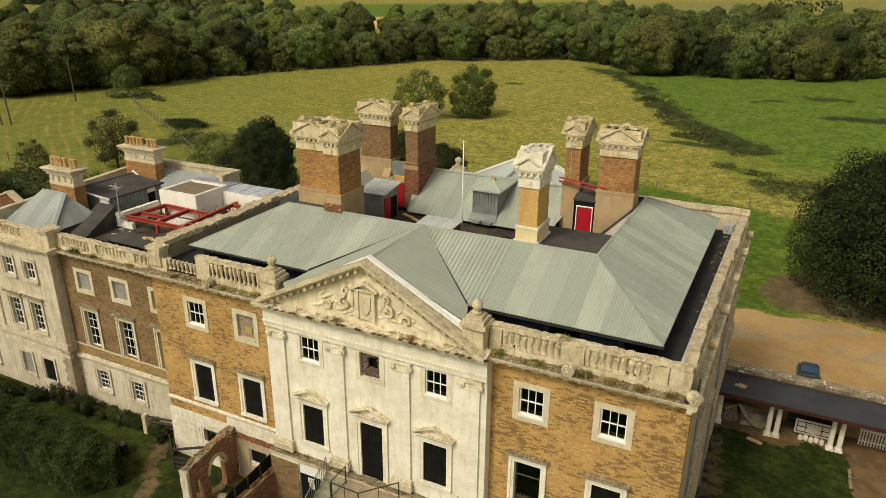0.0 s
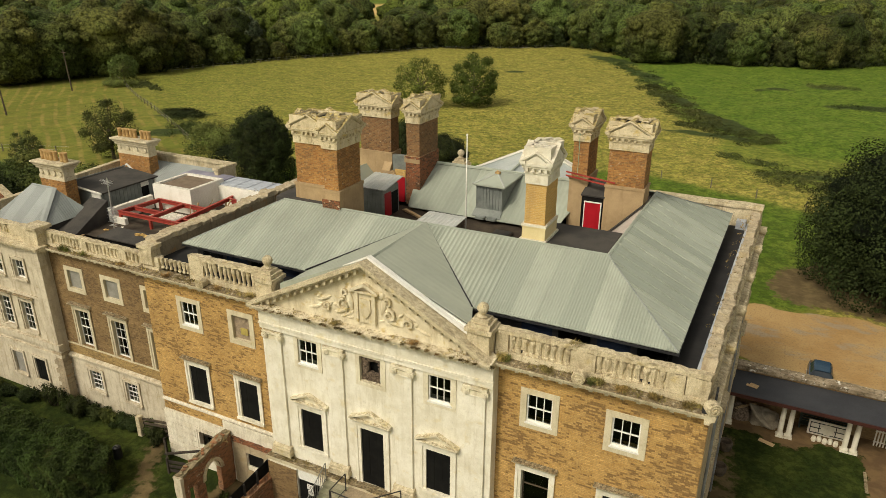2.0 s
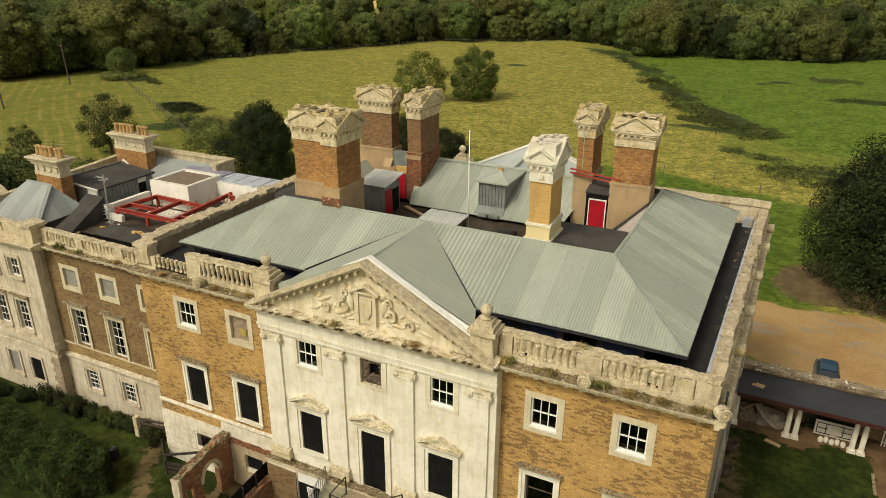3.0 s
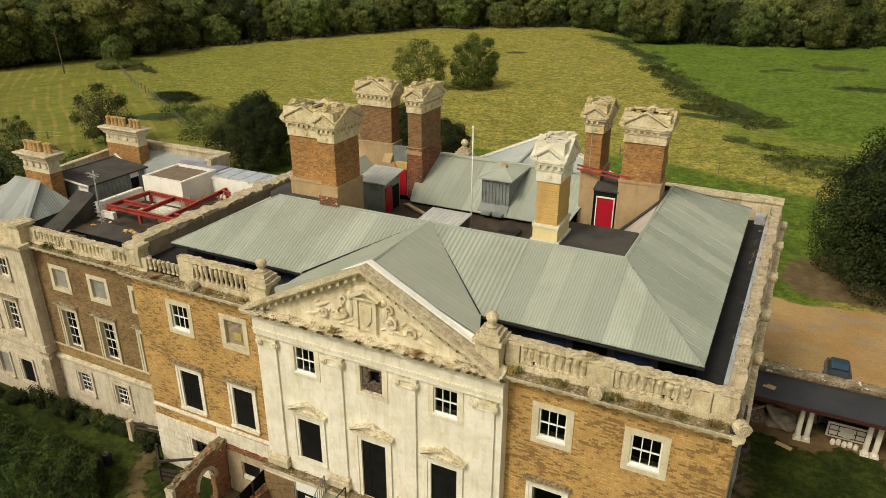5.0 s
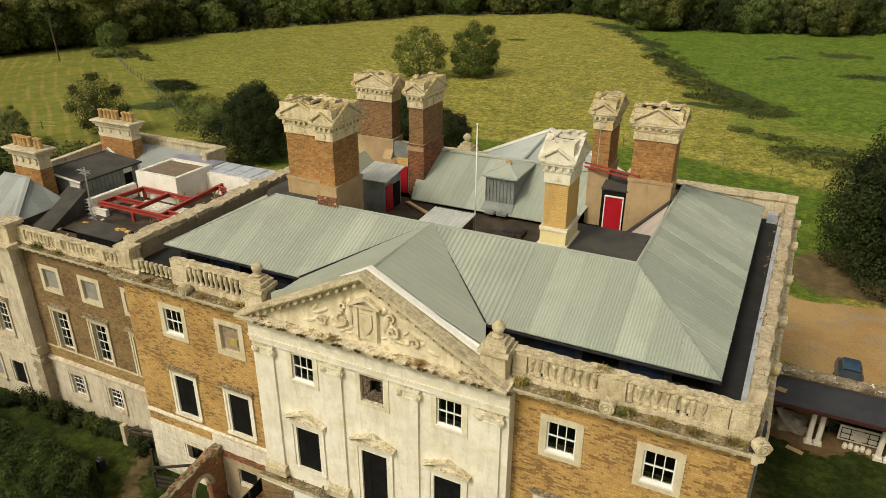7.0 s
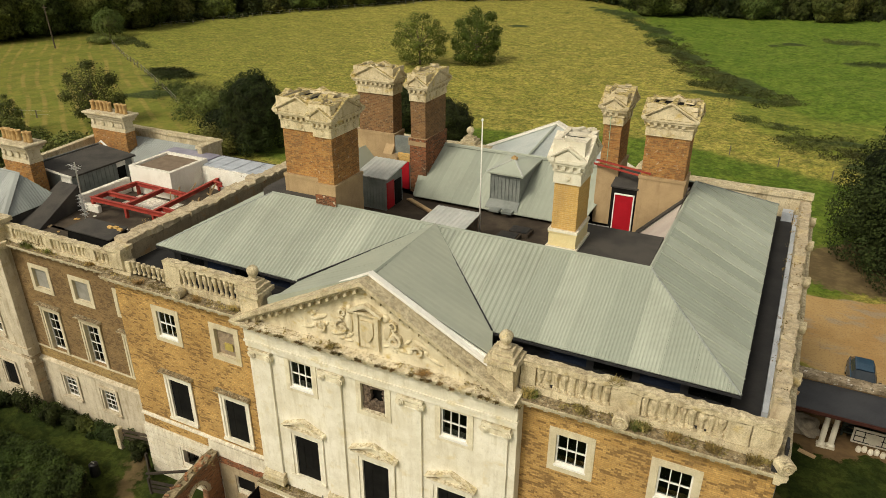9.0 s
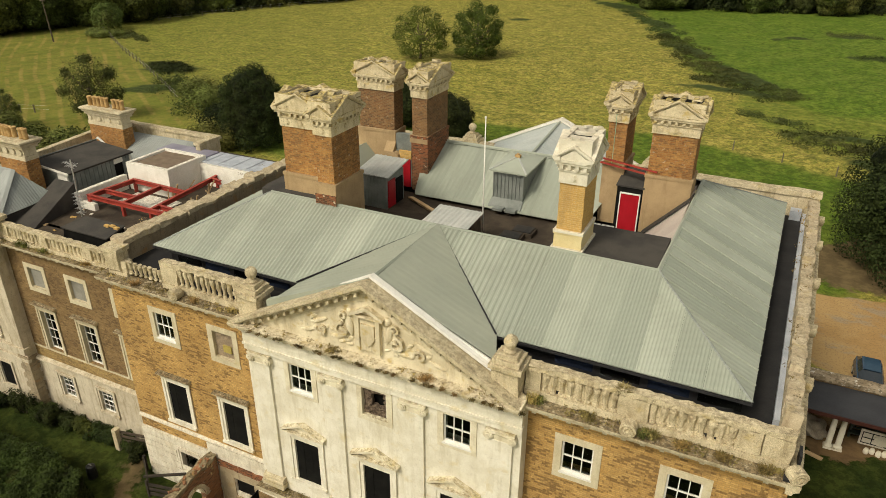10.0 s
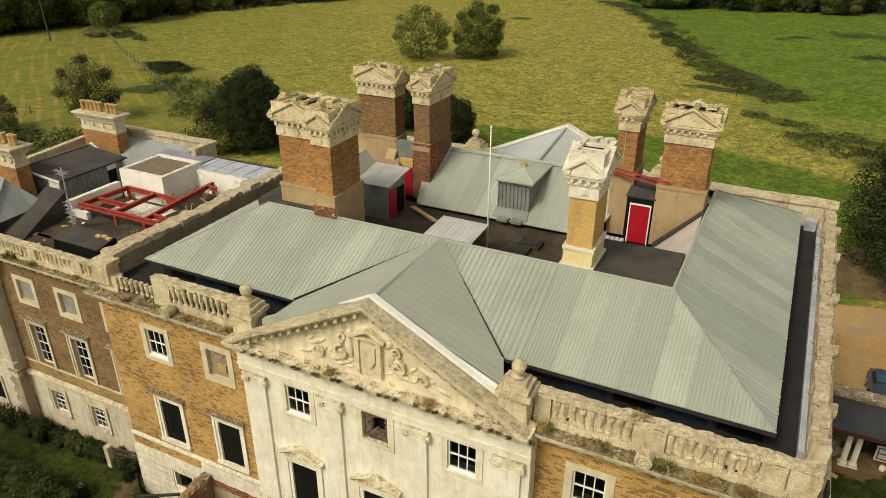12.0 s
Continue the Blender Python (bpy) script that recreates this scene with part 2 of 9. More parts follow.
TRIM = stone("stained_cream_trim", (0.80, 0.745, 0.58), (0.46, 0.38, 0.235), (0.62, 0.52, 0.28), 0.22, 0.7, 0.6, 0.8, 0.10, 0.2, ((0.16, 0.125, 0.06), (0.36, 0.29, 0.15)))
SURROUND = stone("weathered_window_stone", (0.66, 0.595, 0.43), (0.42, 0.345, 0.215), (0.52, 0.43, 0.22), 0.15, 0.5, 0.5, 0.5, 0.10, 0.2)
STUCCO_OLD = stone("old_lime_stucco", (0.65, 0.585, 0.45), (0.34, 0.275, 0.18), (0.45, 0.37, 0.21), 0.34, 0.55, 0.8, 0.6, 0.08, 0.18)
BRICK = brick("yellow_stock_brick", (0.66, 0.43, 0.16), (0.53, 0.315, 0.10), (0.27, 0.17, 0.075), (0.17, 0.10, 0.042), 0.8, None, 0.545, 0.0, 3.2)
BRICK_WING = brick("brown_stock_brick", (0.33, 0.22, 0.10), (0.23, 0.145, 0.065), (0.17, 0.125, 0.07), (0.09, 0.055, 0.03), 0.6, None, 0.545, 0.0, 5.0)
BRICK_BAND = brick("khaki_stock_brick", (0.46, 0.32, 0.13), (0.34, 0.225, 0.09), (0.22, 0.16, 0.08), (0.12, 0.08, 0.04), 0.6, None, 0.545, 0.0, 4.0)
BRICK_STACK = brick("sooty_chimney_brick", (0.53, 0.29, 0.092), (0.36, 0.155, 0.05), (0.27, 0.185, 0.09), (0.15, 0.08, 0.038), 0.65, None, 0.53, 0.5, 6.5)
BRICK_DARK = brick("dark_chimney_brick", (0.32, 0.18, 0.078), (0.22, 0.11, 0.05), (0.24, 0.18, 0.10), (0.09, 0.057, 0.034), 0.65, None, 0.525, 0.5, 8.0)
BRICK_RED = brick("crumbling_red_brick", (0.36, 0.12, 0.05), (0.22, 0.085, 0.04), (0.24, 0.16, 0.09), (0.07, 0.04, 0.026), 0.85, None, 0.51, 1.0, 6.0)
BRICK_NEW = brick("cleaned_yellow_brick", (0.64, 0.42, 0.135), (0.57, 0.355, 0.11), (0.56, 0.43, 0.23), (0.40, 0.23, 0.08), 0.25)
STONE_NEW = stone("cleaned_white_stone", (0.75, 0.715, 0.60), (0.52, 0.46, 0.34), (0.62, 0.53, 0.33), 0.16, 0.3, 0.35, 0.5, 0.08, 0.25, ((0.2, 0.14, 0.08), (0.55, 0.47, 0.32)))
LIMEWASH = stone("limewashed_brick", (0.72, 0.62, 0.36), (0.58, 0.45, 0.2), (0.7, 0.58, 0.32), 0.05, 0.4, 0.3, 0.3, 0.12, 0.3)
PLASTER = stone("tan_render", (0.45, 0.325, 0.18), (0.28, 0.19, 0.105), (0.38, 0.28, 0.14), 0.16, 0.4, 0.6, 0.6, 0.10, 0.2)
WHITE = plain("white_paint", (0.82, 0.81, 0.77), (0.76, 0.745, 0.69), 4, 0.5, 0, 0.05)
WHITE_RENDER = stone("white_render", (0.86, 0.84, 0.77), (0.66, 0.62, 0.52), (0.7, 0.66, 0.54), 0.05, 0.12, 0.25)
# real black boards, and slabs that stand in for the dark of openings
BLACK = plain("black_boards_and_voids", (0.007, 0.007, 0.007), (0.012, 0.012, 0.011), 2, 0.75, 0, 0.2, 40, 0.08)
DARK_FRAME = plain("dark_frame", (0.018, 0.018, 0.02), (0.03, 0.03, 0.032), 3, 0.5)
ASPHALT = plain("bitumen_felt", (0.042, 0.039, 0.036), (0.066, 0.06, 0.052), 0.9, 0.85, 0, 0.3, 25)
FELT_BROWN = plain("dirty_felt", (0.035, 0.026, 0.018), (0.075, 0.058, 0.04), 0.8, 0.9, 0, 0.3, 18)
LEAD = plain("lead_sheet", (0.20, 0.21, 0.22), (0.30, 0.31, 0.33), 1.2, 0.55, 0.2)
LEAD_BLUE = plain("pale_lead_flashing", (0.34, 0.37, 0.42), (0.46, 0.49, 0.54), 1.5, 0.5, 0.1)
RED_DOOR = plain("red_paint", (0.40, 0.010, 0.020), (0.34, 0.008, 0.016), 2, 0.45)
RED_STEEL = plain("red_oxide_steel", (0.36, 0.055, 0.035), (0.28, 0.04, 0.03), 3, 0.6)
CORRUGATED = plain("grey_sheet_cladding", (0.17, 0.188, 0.178), (0.25, 0.268, 0.25), 1.3, 0.5, 0.1)
PALE_SHEET = plain("pale_sheet_roof", (0.42, 0.44, 0.42), (0.52, 0.53, 0.50), 1.0, 0.5, 0.1)
MEMBRANE = plain("pinkish_membrane", (0.50, 0.43, 0.39), (0.56, 0.50, 0.45), 0.9, 0.7)
WOOD_OLD = plain("weathered_timber", (0.06, 0.047, 0.034), (0.11, 0.086, 0.06), 3, 0.85)
WOOD_PALE = plain("sawn_timber", (0.50, 0.36, 0.20), (0.42, 0.29, 0.15), 5, 0.8)
POT = plain("buff_clay_pot", (0.52, 0.36, 0.16), (0.40, 0.25, 0.10), 5, 0.85)
METAL_DARK = plain("dark_iron", (0.025, 0.025, 0.025), (0.045, 0.04, 0.036), 5, 0.6, 0.3)
METAL_PALE = plain("galvanised_steel", (0.5, 0.5, 0.48), (0.6, 0.6, 0.57), 4, 0.4, 0.6)


def make_roof_metal(name="grey_green_sheet_roof", tint=(1.0, 1.0, 1.0)):
    n = Nodes(name, 0.5, 0.0, 0.35)
    r = n.random()
    c = n.mix(n.ramp(r, 0.0, 1.0), (0.278, 0.308, 0.255), (0.372, 0.402, 0.335))
    c = n.mix(n.ramp(n.noise(0.6, 5), 0.4, 0.7, 0, 0.5), c, (0.25, 0.27, 0.22))
    c = n.mix(n.ramp(n.noise(2.2, 6, n.scaled(2, 2, 0.5)), 0.55, 0.75, 0, 0.3), c, (0.38, 0.40, 0.34))
    n.color(n.mix(1.0, c, tint, "MULTIPLY"))
    n.bump(n.noise(9, 3), 0.08, 0.01)
    return n.mat


ROOF = make_roof_metal()
WING_ROOF = make_roof_metal("blue_grey_sheet_roof", (0.86, 0.85, 0.98))


def make_gable_sheet():
    n = Nodes("smooth_grey_green_sheet", 0.5, 0.0, 0.35)
    c = n.mix(n.ramp(n.noise(0.5, 5), 0.35, 0.68), (0.300, 0.325, 0.268), (0.345, 0.365, 0.30))
    n.color(n.mix(n.ramp(n.noise(1.6, 5, n.scaled(1, 3, 1)), 0.5, 0.7, 0, 0.3), c, (0.27, 0.29, 0.235)))
    n.bump(n.noise(7, 3), 0.06, 0.01)
    return n.mat


GABLE_SHEET = make_gable_sheet()
REAR_SHEET = plain("smooth_grey_sheet", (0.40, 0.44, 0.43), (0.47, 0.50, 0.48), 0.8, 0.5, 0, 0.05)


def make_glass():
    n = Nodes("window_glass", 0.03, 0, 0.5)
    n.color((0.42, 0.46, 0.45))
    n.b.inputs["Transmission Weight"].default_value = 1.0
    n.b.inputs["IOR"].default_value = 1.45
    return n.mat


GLASS = make_glass()

# ---- building parts that repeat ----
CACHE = {}


def shared(key, make, mat, smooth=False):
    """One mesh for all alike pieces."""
    if key not in CACHE:
        bm = bmesh.new()
        make(bm)
        CACHE[key] = mesh_of(key[0], bm, mat, smooth)
    return CACHE[key]


def piece(name, me, parent, loc=(0, 0, 0), label="", rz=0.0):
    ob = under(new(name, me), parent)
    ob.location = loc
    ob.rotation_euler = (0, 0, rz)
    return tagged(ob, label)


def window(parent, cx, yf, zb, w, h, fill="sash", cols=3, rows=2, frame_w=0.24, hood="", stone_mat=None, sill=True, label="", drop=0.0, inset=0.0):
    """A window in a wall that faces -y: moulded stone surround, sill, hood, and its filling; zb is the foot of the opening."""
    sm = stone_mat or STUCCO

    def surround(bm):
        a = w / 2 - 0.012
        wall(bm, "x", -a - frame_w - 0.012, a + frame_w + 0.012, -drop, h + frame_w, -0.035, 0.30 + inset * 0.6, [(-a, a, 0.0 if drop else -0.1, h - 0.012)])
        if not drop:
            a = w / 2 + frame_w * 0.55
            wall(bm, "x", -a - frame_w * 0.45 - 0.02, a + frame_w * 0.45 + 0.02, 0.0, h + frame_w + 0.02, -0.075, -0.033, [(-a, a, -0.1, h + frame_w * 0.55)])
    win = piece("window", shared(("window", w, h, frame_w, drop, inset, sm.name), surround, sm), parent, (cx, yf, zb), label)
    if drop:
        piece("window_sill", shared(("window_sill", w, drop, sm.name, fill), lambda bm: box(bm, -w / 2 - 0.02, w / 2 + 0.02, -0.06, 0.2, -0.05, 0.02), WHITE if fill == "sash" else sm), win)
    elif sill:
        def make_sill(bm):
            box(bm, -w / 2 - frame_w - 0.03, w / 2 + frame_w + 0.03, -0.14, 0.3, -0.11, 0.012)
        piece("window_sill", shared(("window_sill", w, frame_w, sm.name), make_sill, sm), win)
    if hood == "flat":
        def make_hood(bm):
            a, z = w / 2 + frame_w, h + frame_w + 0.022
            box(bm, -a + 0.03, a - 0.03, -0.05, 0.1, z, z + 0.08)
            prism_x(bm, [(0.1, z + 0.08), (-0.12, z + 0.08), (-0.24, z + 0.15), (-0.26, z + 0.21), (0.1, z + 0.27)], -a - 0.12, a + 0.12)
            roughen(cut_up(bm, 0.3), 0.015, 3)
        piece("window_hood", shared(("window_hood", w, h, frame_w), make_hood, LEDGE), win)
    if hood == "pediment":
        def make_ped(bm):
            a = w / 2 + frame_w + 0.12
            z = h + frame_w + 0.022
            prism_x(bm, [(0.05, z), (-0.06, z), (-0.06, z + 0.10), (-0.14, z + 0.11), (-0.24, z + 0.16), (-0.24, z + 0.21), (0.05, z + 0.21)], -a, a)
            prism_y(bm, [(-a + 0.1, z + 0.205), (a - 0.1, z + 0.205), (0, z + 0.58)], -0.06, 0.05)
            for d0, d1, y in ((0.0, 0.07, -0.27), (0.065, 0.13, -0.17)):
                prism_y(bm, [(-a - 0.06, z + 0.30 - d0), (0, z + 0.73 - d0), (a + 0.06, z + 0.30 - d0), (a + 0.06, z + 0.30 - d1), (0, z + 0.73 - d1), (-a - 0.06, z + 0.30 - d1)], y, 0.05)
        piece("pediment_hood", shared(("pediment_hood", w, h, frame_w), make_ped, TRIM), win)
    if fill in ("sash", "tall"):
        fw, bar = (0.07, 0.035) if rows < 4 else (0.055, 0.024)

        def sash(bm):
            a = w / 2
            for x0, x1, z0, z1 in ((-a, -a + fw, 0, h), (a - fw, a, 0, h), (-a + fw, a - fw, 0, fw * 1.4), (-a + fw, a - fw, h - fw, h)):
                box(bm, x0, x1, 0.05, 0.15, z0, z1)
            for i in range(1, cols):
                x = -a + fw + (w - 2 * fw) * i / cols
                box(bm, x - bar / 2, x + bar / 2, 0.07, 0.12, fw * 1.4, h - fw)
            for j in range(1, rows):
                z = fw * 1.4 + (h - fw * 2.4) * j / rows
                t = bar if j * 2 != rows else 0.055
                box(bm, -a + fw, a - fw, 0.065, 0.125, z - t / 2, z + t / 2)
        piece("sash_frame", shared(("sash_frame", w, h, cols, rows), sash, WHITE), win, (0, inset, 0), label="white painted sash frame")
        pw, ph = (w - 2 * fw) / cols, (h - fw * 2.4) / rows
        pane = shared(("pane", w, h, cols, rows), lambda bm: box(bm, -pw / 2, pw / 2, 0.09, 0.096, -ph / 2, ph / 2), GLASS)
        for i in range(cols):
            for j in range(rows):
                ob = piece("pane", pane, win, (-w / 2 + fw + pw * (i + 0.5), inset, fw * 1.4 + ph * (j + 0.5)))
                ob.rotation_euler = (random.uniform(-0.01, 0.01), 0, random.uniform(-0.012, 0.012))
    elif fill == "board":
        def board(bm):
            a, n = w / 2, 3
            for i in range(n):
                box(bm, -a + w * i / n + 0.004, -a + w * (i + 1) / n - 0.004, 0.05 + 0.006 * (i % 2), 0.12, 0, h)
            box(bm, -a, a, 0.12, 0.16, h * 0.46, h * 0.52)
        piece("boarding", shared(("boarding", w, h), board, BLACK), win, label="black painted boarding")
    elif fill == "dark":
        def leaf(bm):
            a = w / 2
            for x0, x1, z0, z1 in ((-a, -a + 0.07, 0, h), (a - 0.07, a, 0, h), (-a + 0.07, a - 0.07, h - 0.07, h), (-a + 0.07, a - 0.07, 0, 0.1), (-a + 0.07, a - 0.07, h * 0.62, h * 0.62 + 0.05)):
                box(bm, x0, x1, 0.2, 0.27, z0, z1)
        piece("timber_frame", shared(("timber_frame", w, h), leaf, WOOD_OLD), win)
        piece("pane", shared(("pane", w, h, "dark"), lambda bm: box(bm, -w / 2 + 0.07, w / 2 - 0.07, 0.23, 0.236, 0.1, h - 0.07), GLASS), win)
    elif fill == "brick":
        def infill(bm):
            a, b, c, d = -0.2, 0.34, h * 0.34, h * 0.80
            for q in ((-w / 2, a, 0, h), (b, w / 2, 0, h), (a, b, 0, c), (a, b, d, h)):
                box(bm, q[0], q[1], 0.12, 0.3, q[2], q[3])
            roughen(cut_up(bm, 0.12), 0.05, 5)
        piece("brick_infill", shared(("brick_infill", w, h), infill, RUBBLE), win, label="rough brick blocking")
        # black slab behind the hole, painted darkness of the room
        piece("dark_void", shared(("dark_void", w, h), lambda bm: box(bm, -w / 2, w / 2, 0.42, 0.45, 0, h), BLACK), win)

        def rubble(bm):
            rnd = random.Random(4)
            box(bm, -0.1, 0.34, 0.1, 0.119, h * 0.3, h * 0.3 + 0.03)
            for _ in range(34):
                x, z = rnd.uniform(-w * 0.42, w * 0.42), rnd.uniform(0.08, h - 0.08)
                if abs(x - 0.08) < 0.26 and abs(z - h * 0.62) < 0.3:
                    continue
                s = rnd.uniform(0.03, 0.07)
                box(bm, x - s, x + s, 0.07, 0.13, z - s * 0.6, z + s * 0.6)
            roughen(bm, 0.03, 9)
        tagged(piece("rubble", shared(("rubble", w, h), rubble, RUBBLE), win), "loose rubble in the hole", kind="stuff")
    elif fill == "tan":
        piece("infill_panel", shared(("infill_panel", w, h), lambda bm: roughen(cut_up(box(bm, -w / 2, w / 2, 0.12, 0.3, 0, h), 0.2), 0.03, 6), TAN_PANEL), win, label="crumbling tan plaster infill")
        piece("loose_board", shared(("loose_board", w, h), lambda bm: box(box(bm, -0.12, 0.3, 0.07, 0.11, 0.28, 0.62), -0.12, 0.02, 0.06, 0.069, 0.3, 0.6), YELLOW_BIT), win, label="yellowed board")
    elif fill == "panel":
        piece("board_panel", shared(("board_panel", w, h), lambda bm: box(bm, -w / 2, w / 2, 0.12, 0.2, 0, h), PANEL), win, label="grey board blocking the window")
    return win


PANE_BLUE = plain("tinted_glazing", (0.018, 0.026, 0.05), (0.024, 0.034, 0.062), 1.0, 0.12, 0, 0.0, 20, 0.5)
PARTY = stone("patched_party_render", (0.40, 0.33, 0.22), (0.19, 0.15, 0.10), (0.42, 0.23, 0.09), 0.5, 0.75, 0.6)
PARTY_COPE = stone("grey_party_coping", (0.56, 0.48, 0.34), (0.25, 0.19, 0.115), (0.46, 0.36, 0.15), 0.6, 0.6, 0.6, 0.6)
GUTTER = plain("black_gutter_felt", (0.016, 0.016, 0.017), (0.026, 0.025, 0.025), 1.0, 0.8, 0, 0.3, 20)
TAN_PANEL = plain("tan_infill", (0.36, 0.28, 0.19), (0.27, 0.21, 0.15), 4.0, 0.9, 0, 0.4, 20)
YELLOW_BIT = plain("yellow_board", (0.46, 0.37, 0.10), (0.38, 0.30, 0.09), 5, 0.8)
RUBBLE = plain("rubble_infill", (0.07, 0.05, 0.036), (0.22, 0.165, 0.12), 9, 0.9, 0, 0.5, 22)
PANEL = plain("grey_board", (0.30, 0.29, 0.26), (0.24, 0.23, 0.2), 2.5, 0.8)


def baluster_profile(h, r):
    return [(r * 0.85, 0), (r * 0.85, 0.12 * h), (r * 0.55, 0.16 * h), (r * 0.6, 0.3 * h), (r * 0.8, 0.5 * h), (r * 1.0, 0.74 * h), (r * 0.98, 0.84 * h), (r * 0.75, 0.9 * h), (r * 0.95, 0.93 * h), (r * 0.95, h)]


def baluster_mesh(h, r, k):
    def make(bm):
        lathe(bm, baluster_profile(h, r), 7)
        roughen(bm, 0.04, 6, k * 3.7)
    return shared(("baluster", h, r, k), make, STONE_WORN)


def balustrade(parent, axis, spans, piers, at, z0, height, depth=0.32, rails=True, seed=0, r=0.105, pitch=0.33, back=True):
    """Stone balustrade along x or y: spans of balusters between solid piers; at is the middle line."""
    rnd = random.Random(seed)
    lo, hi = min(p[0] for p in piers), max(p[1] for p in piers)
    d = depth / 2

    def run(bm, a, b, n0, n1, za, zb):
        box(bm, a, b, n0, n1, za, zb) if axis == "x" else box(bm, n0, n1, a, b, za, zb)
    bm = bmesh.new()
    run(bm, lo, hi, at - d - 0.06, at + d + 0.06, z0, z0 + 0.22 * height)
    if back:
        run(bm, lo + 0.05, hi - 0.05, at - 0.06, at + d - 0.02, z0 + 0.2 * height, z0 + 0.85 * height)
    for a, b in piers:
        run(bm, a, b, at - d - 0.02, at + d + 0.02, z0 + 0.22 * height, z0 + 0.84 * height)
    roughen(cut_up(bm, 0.3), 0.045, 2.4, seed)
    bal = part("balustrade", bm, STONE_WORN, parent, "weathered stone balustrade with lichen")
    if rails:
        bm = bmesh.new()
        for a, b in rails if isinstance(rails, list) else [(lo, hi)]:
            run(bm, a, b, at - d - 0.02, at + d - 0.02, z0 + 0.842 * height, z0 + 1.0 * height)
        roughen(roughen(cut_up(bm, 0.14), 0.04, 3.3, seed + 5), 0.035, 8.0, seed + 9)
        under(tagged(new("coping_rail", mesh_of("coping_rail", bm, STONE_WORN)), ""), bal)
    for a, b in spans:
        n = max(1, round((b - a) / pitch))
        for i in range(n):
            u = a + (b - a) * (i + 0.5) / n
            me = baluster_mesh(0.62 * height, r, rnd.randrange(5))
            o = under(new("baluster", me), bal)
            o.location = (u, at - 0.07, z0 + 0.22 * height) if axis == "x" else (at, u, z0 + 0.22 * height)
            o.rotation_euler = (rnd.uniform(-0.03, 0.03), rnd.uniform(-0.03, 0.03), rnd.uniform(0, 6))
    return bal


def cornice(axis, a, b, face, sign, z0, z1, reach, step=0.55, seed=0.0):
    """A moulded cornice with small blocks under it; sign is the outward direction."""
    h = z1 - z0
    prof = [(0, 0), (0.18, 0.02), (0.26, 0.22), (0.36, 0.30), (0.88, 0.44), (0.90, 0.62), (1.0, 0.72), (1.0, 0.92), (0.6, 1.0), (-0.6, 1.06), (-0.6, 0)]
    pts = [(face + sign * reach * p, z0 + h * q) for p, q in prof]
    bm = bmesh.new()
    (prism_x if axis == "x" else prism_y)(bm, pts, a, b)
    roughen(cut_up(bm, 0.45), 0.018, 2.5, seed)
    n = int((b - a) / step)
    for i in range(n):
        u = a + (b - a) * (i + 0.5) / n
        q0, q1 = sorted((face + sign * reach * 0.37, face + sign * reach * 0.8))
        if axis == "x":
            box(bm, u - 0.07, u + 0.07, q0, q1, z0 + 0.22 * h, z0 + 0.45 * h)
        else:
            box(bm, q0, q1, u - 0.07, u + 0.07, z0 + 0.22 * h, z0 + 0.45 * h)
    return bm


def clip(poly, u, keep_greater):
    out = []
    for i, p in enumerate(poly):
        q = poly[(i + 1) % len(poly)]
        a, b = (p[0] - u, q[0] - u) if keep_greater else (u - p[0], u - q[0])
        if a >= 0:
            out.append(p)
        if (a > 0 > b) or (a < 0 < b):
            t = a / (a - b)
            out.append((u, p[1] + t * (q[1] - p[1])))
    return out


def span_at(poly, u):
    vs = []
    for i, p in enumerate(poly):
        q = poly[(i + 1) % len(poly)]
        if (p[0] - u) * (q[0] - u) < 0:
            t = (u - p[0]) / (q[0] - p[0])
            vs.append(p[1] + t * (q[1] - p[1]))
    return (min(vs), max(vs)) if len(vs) >= 2 else None


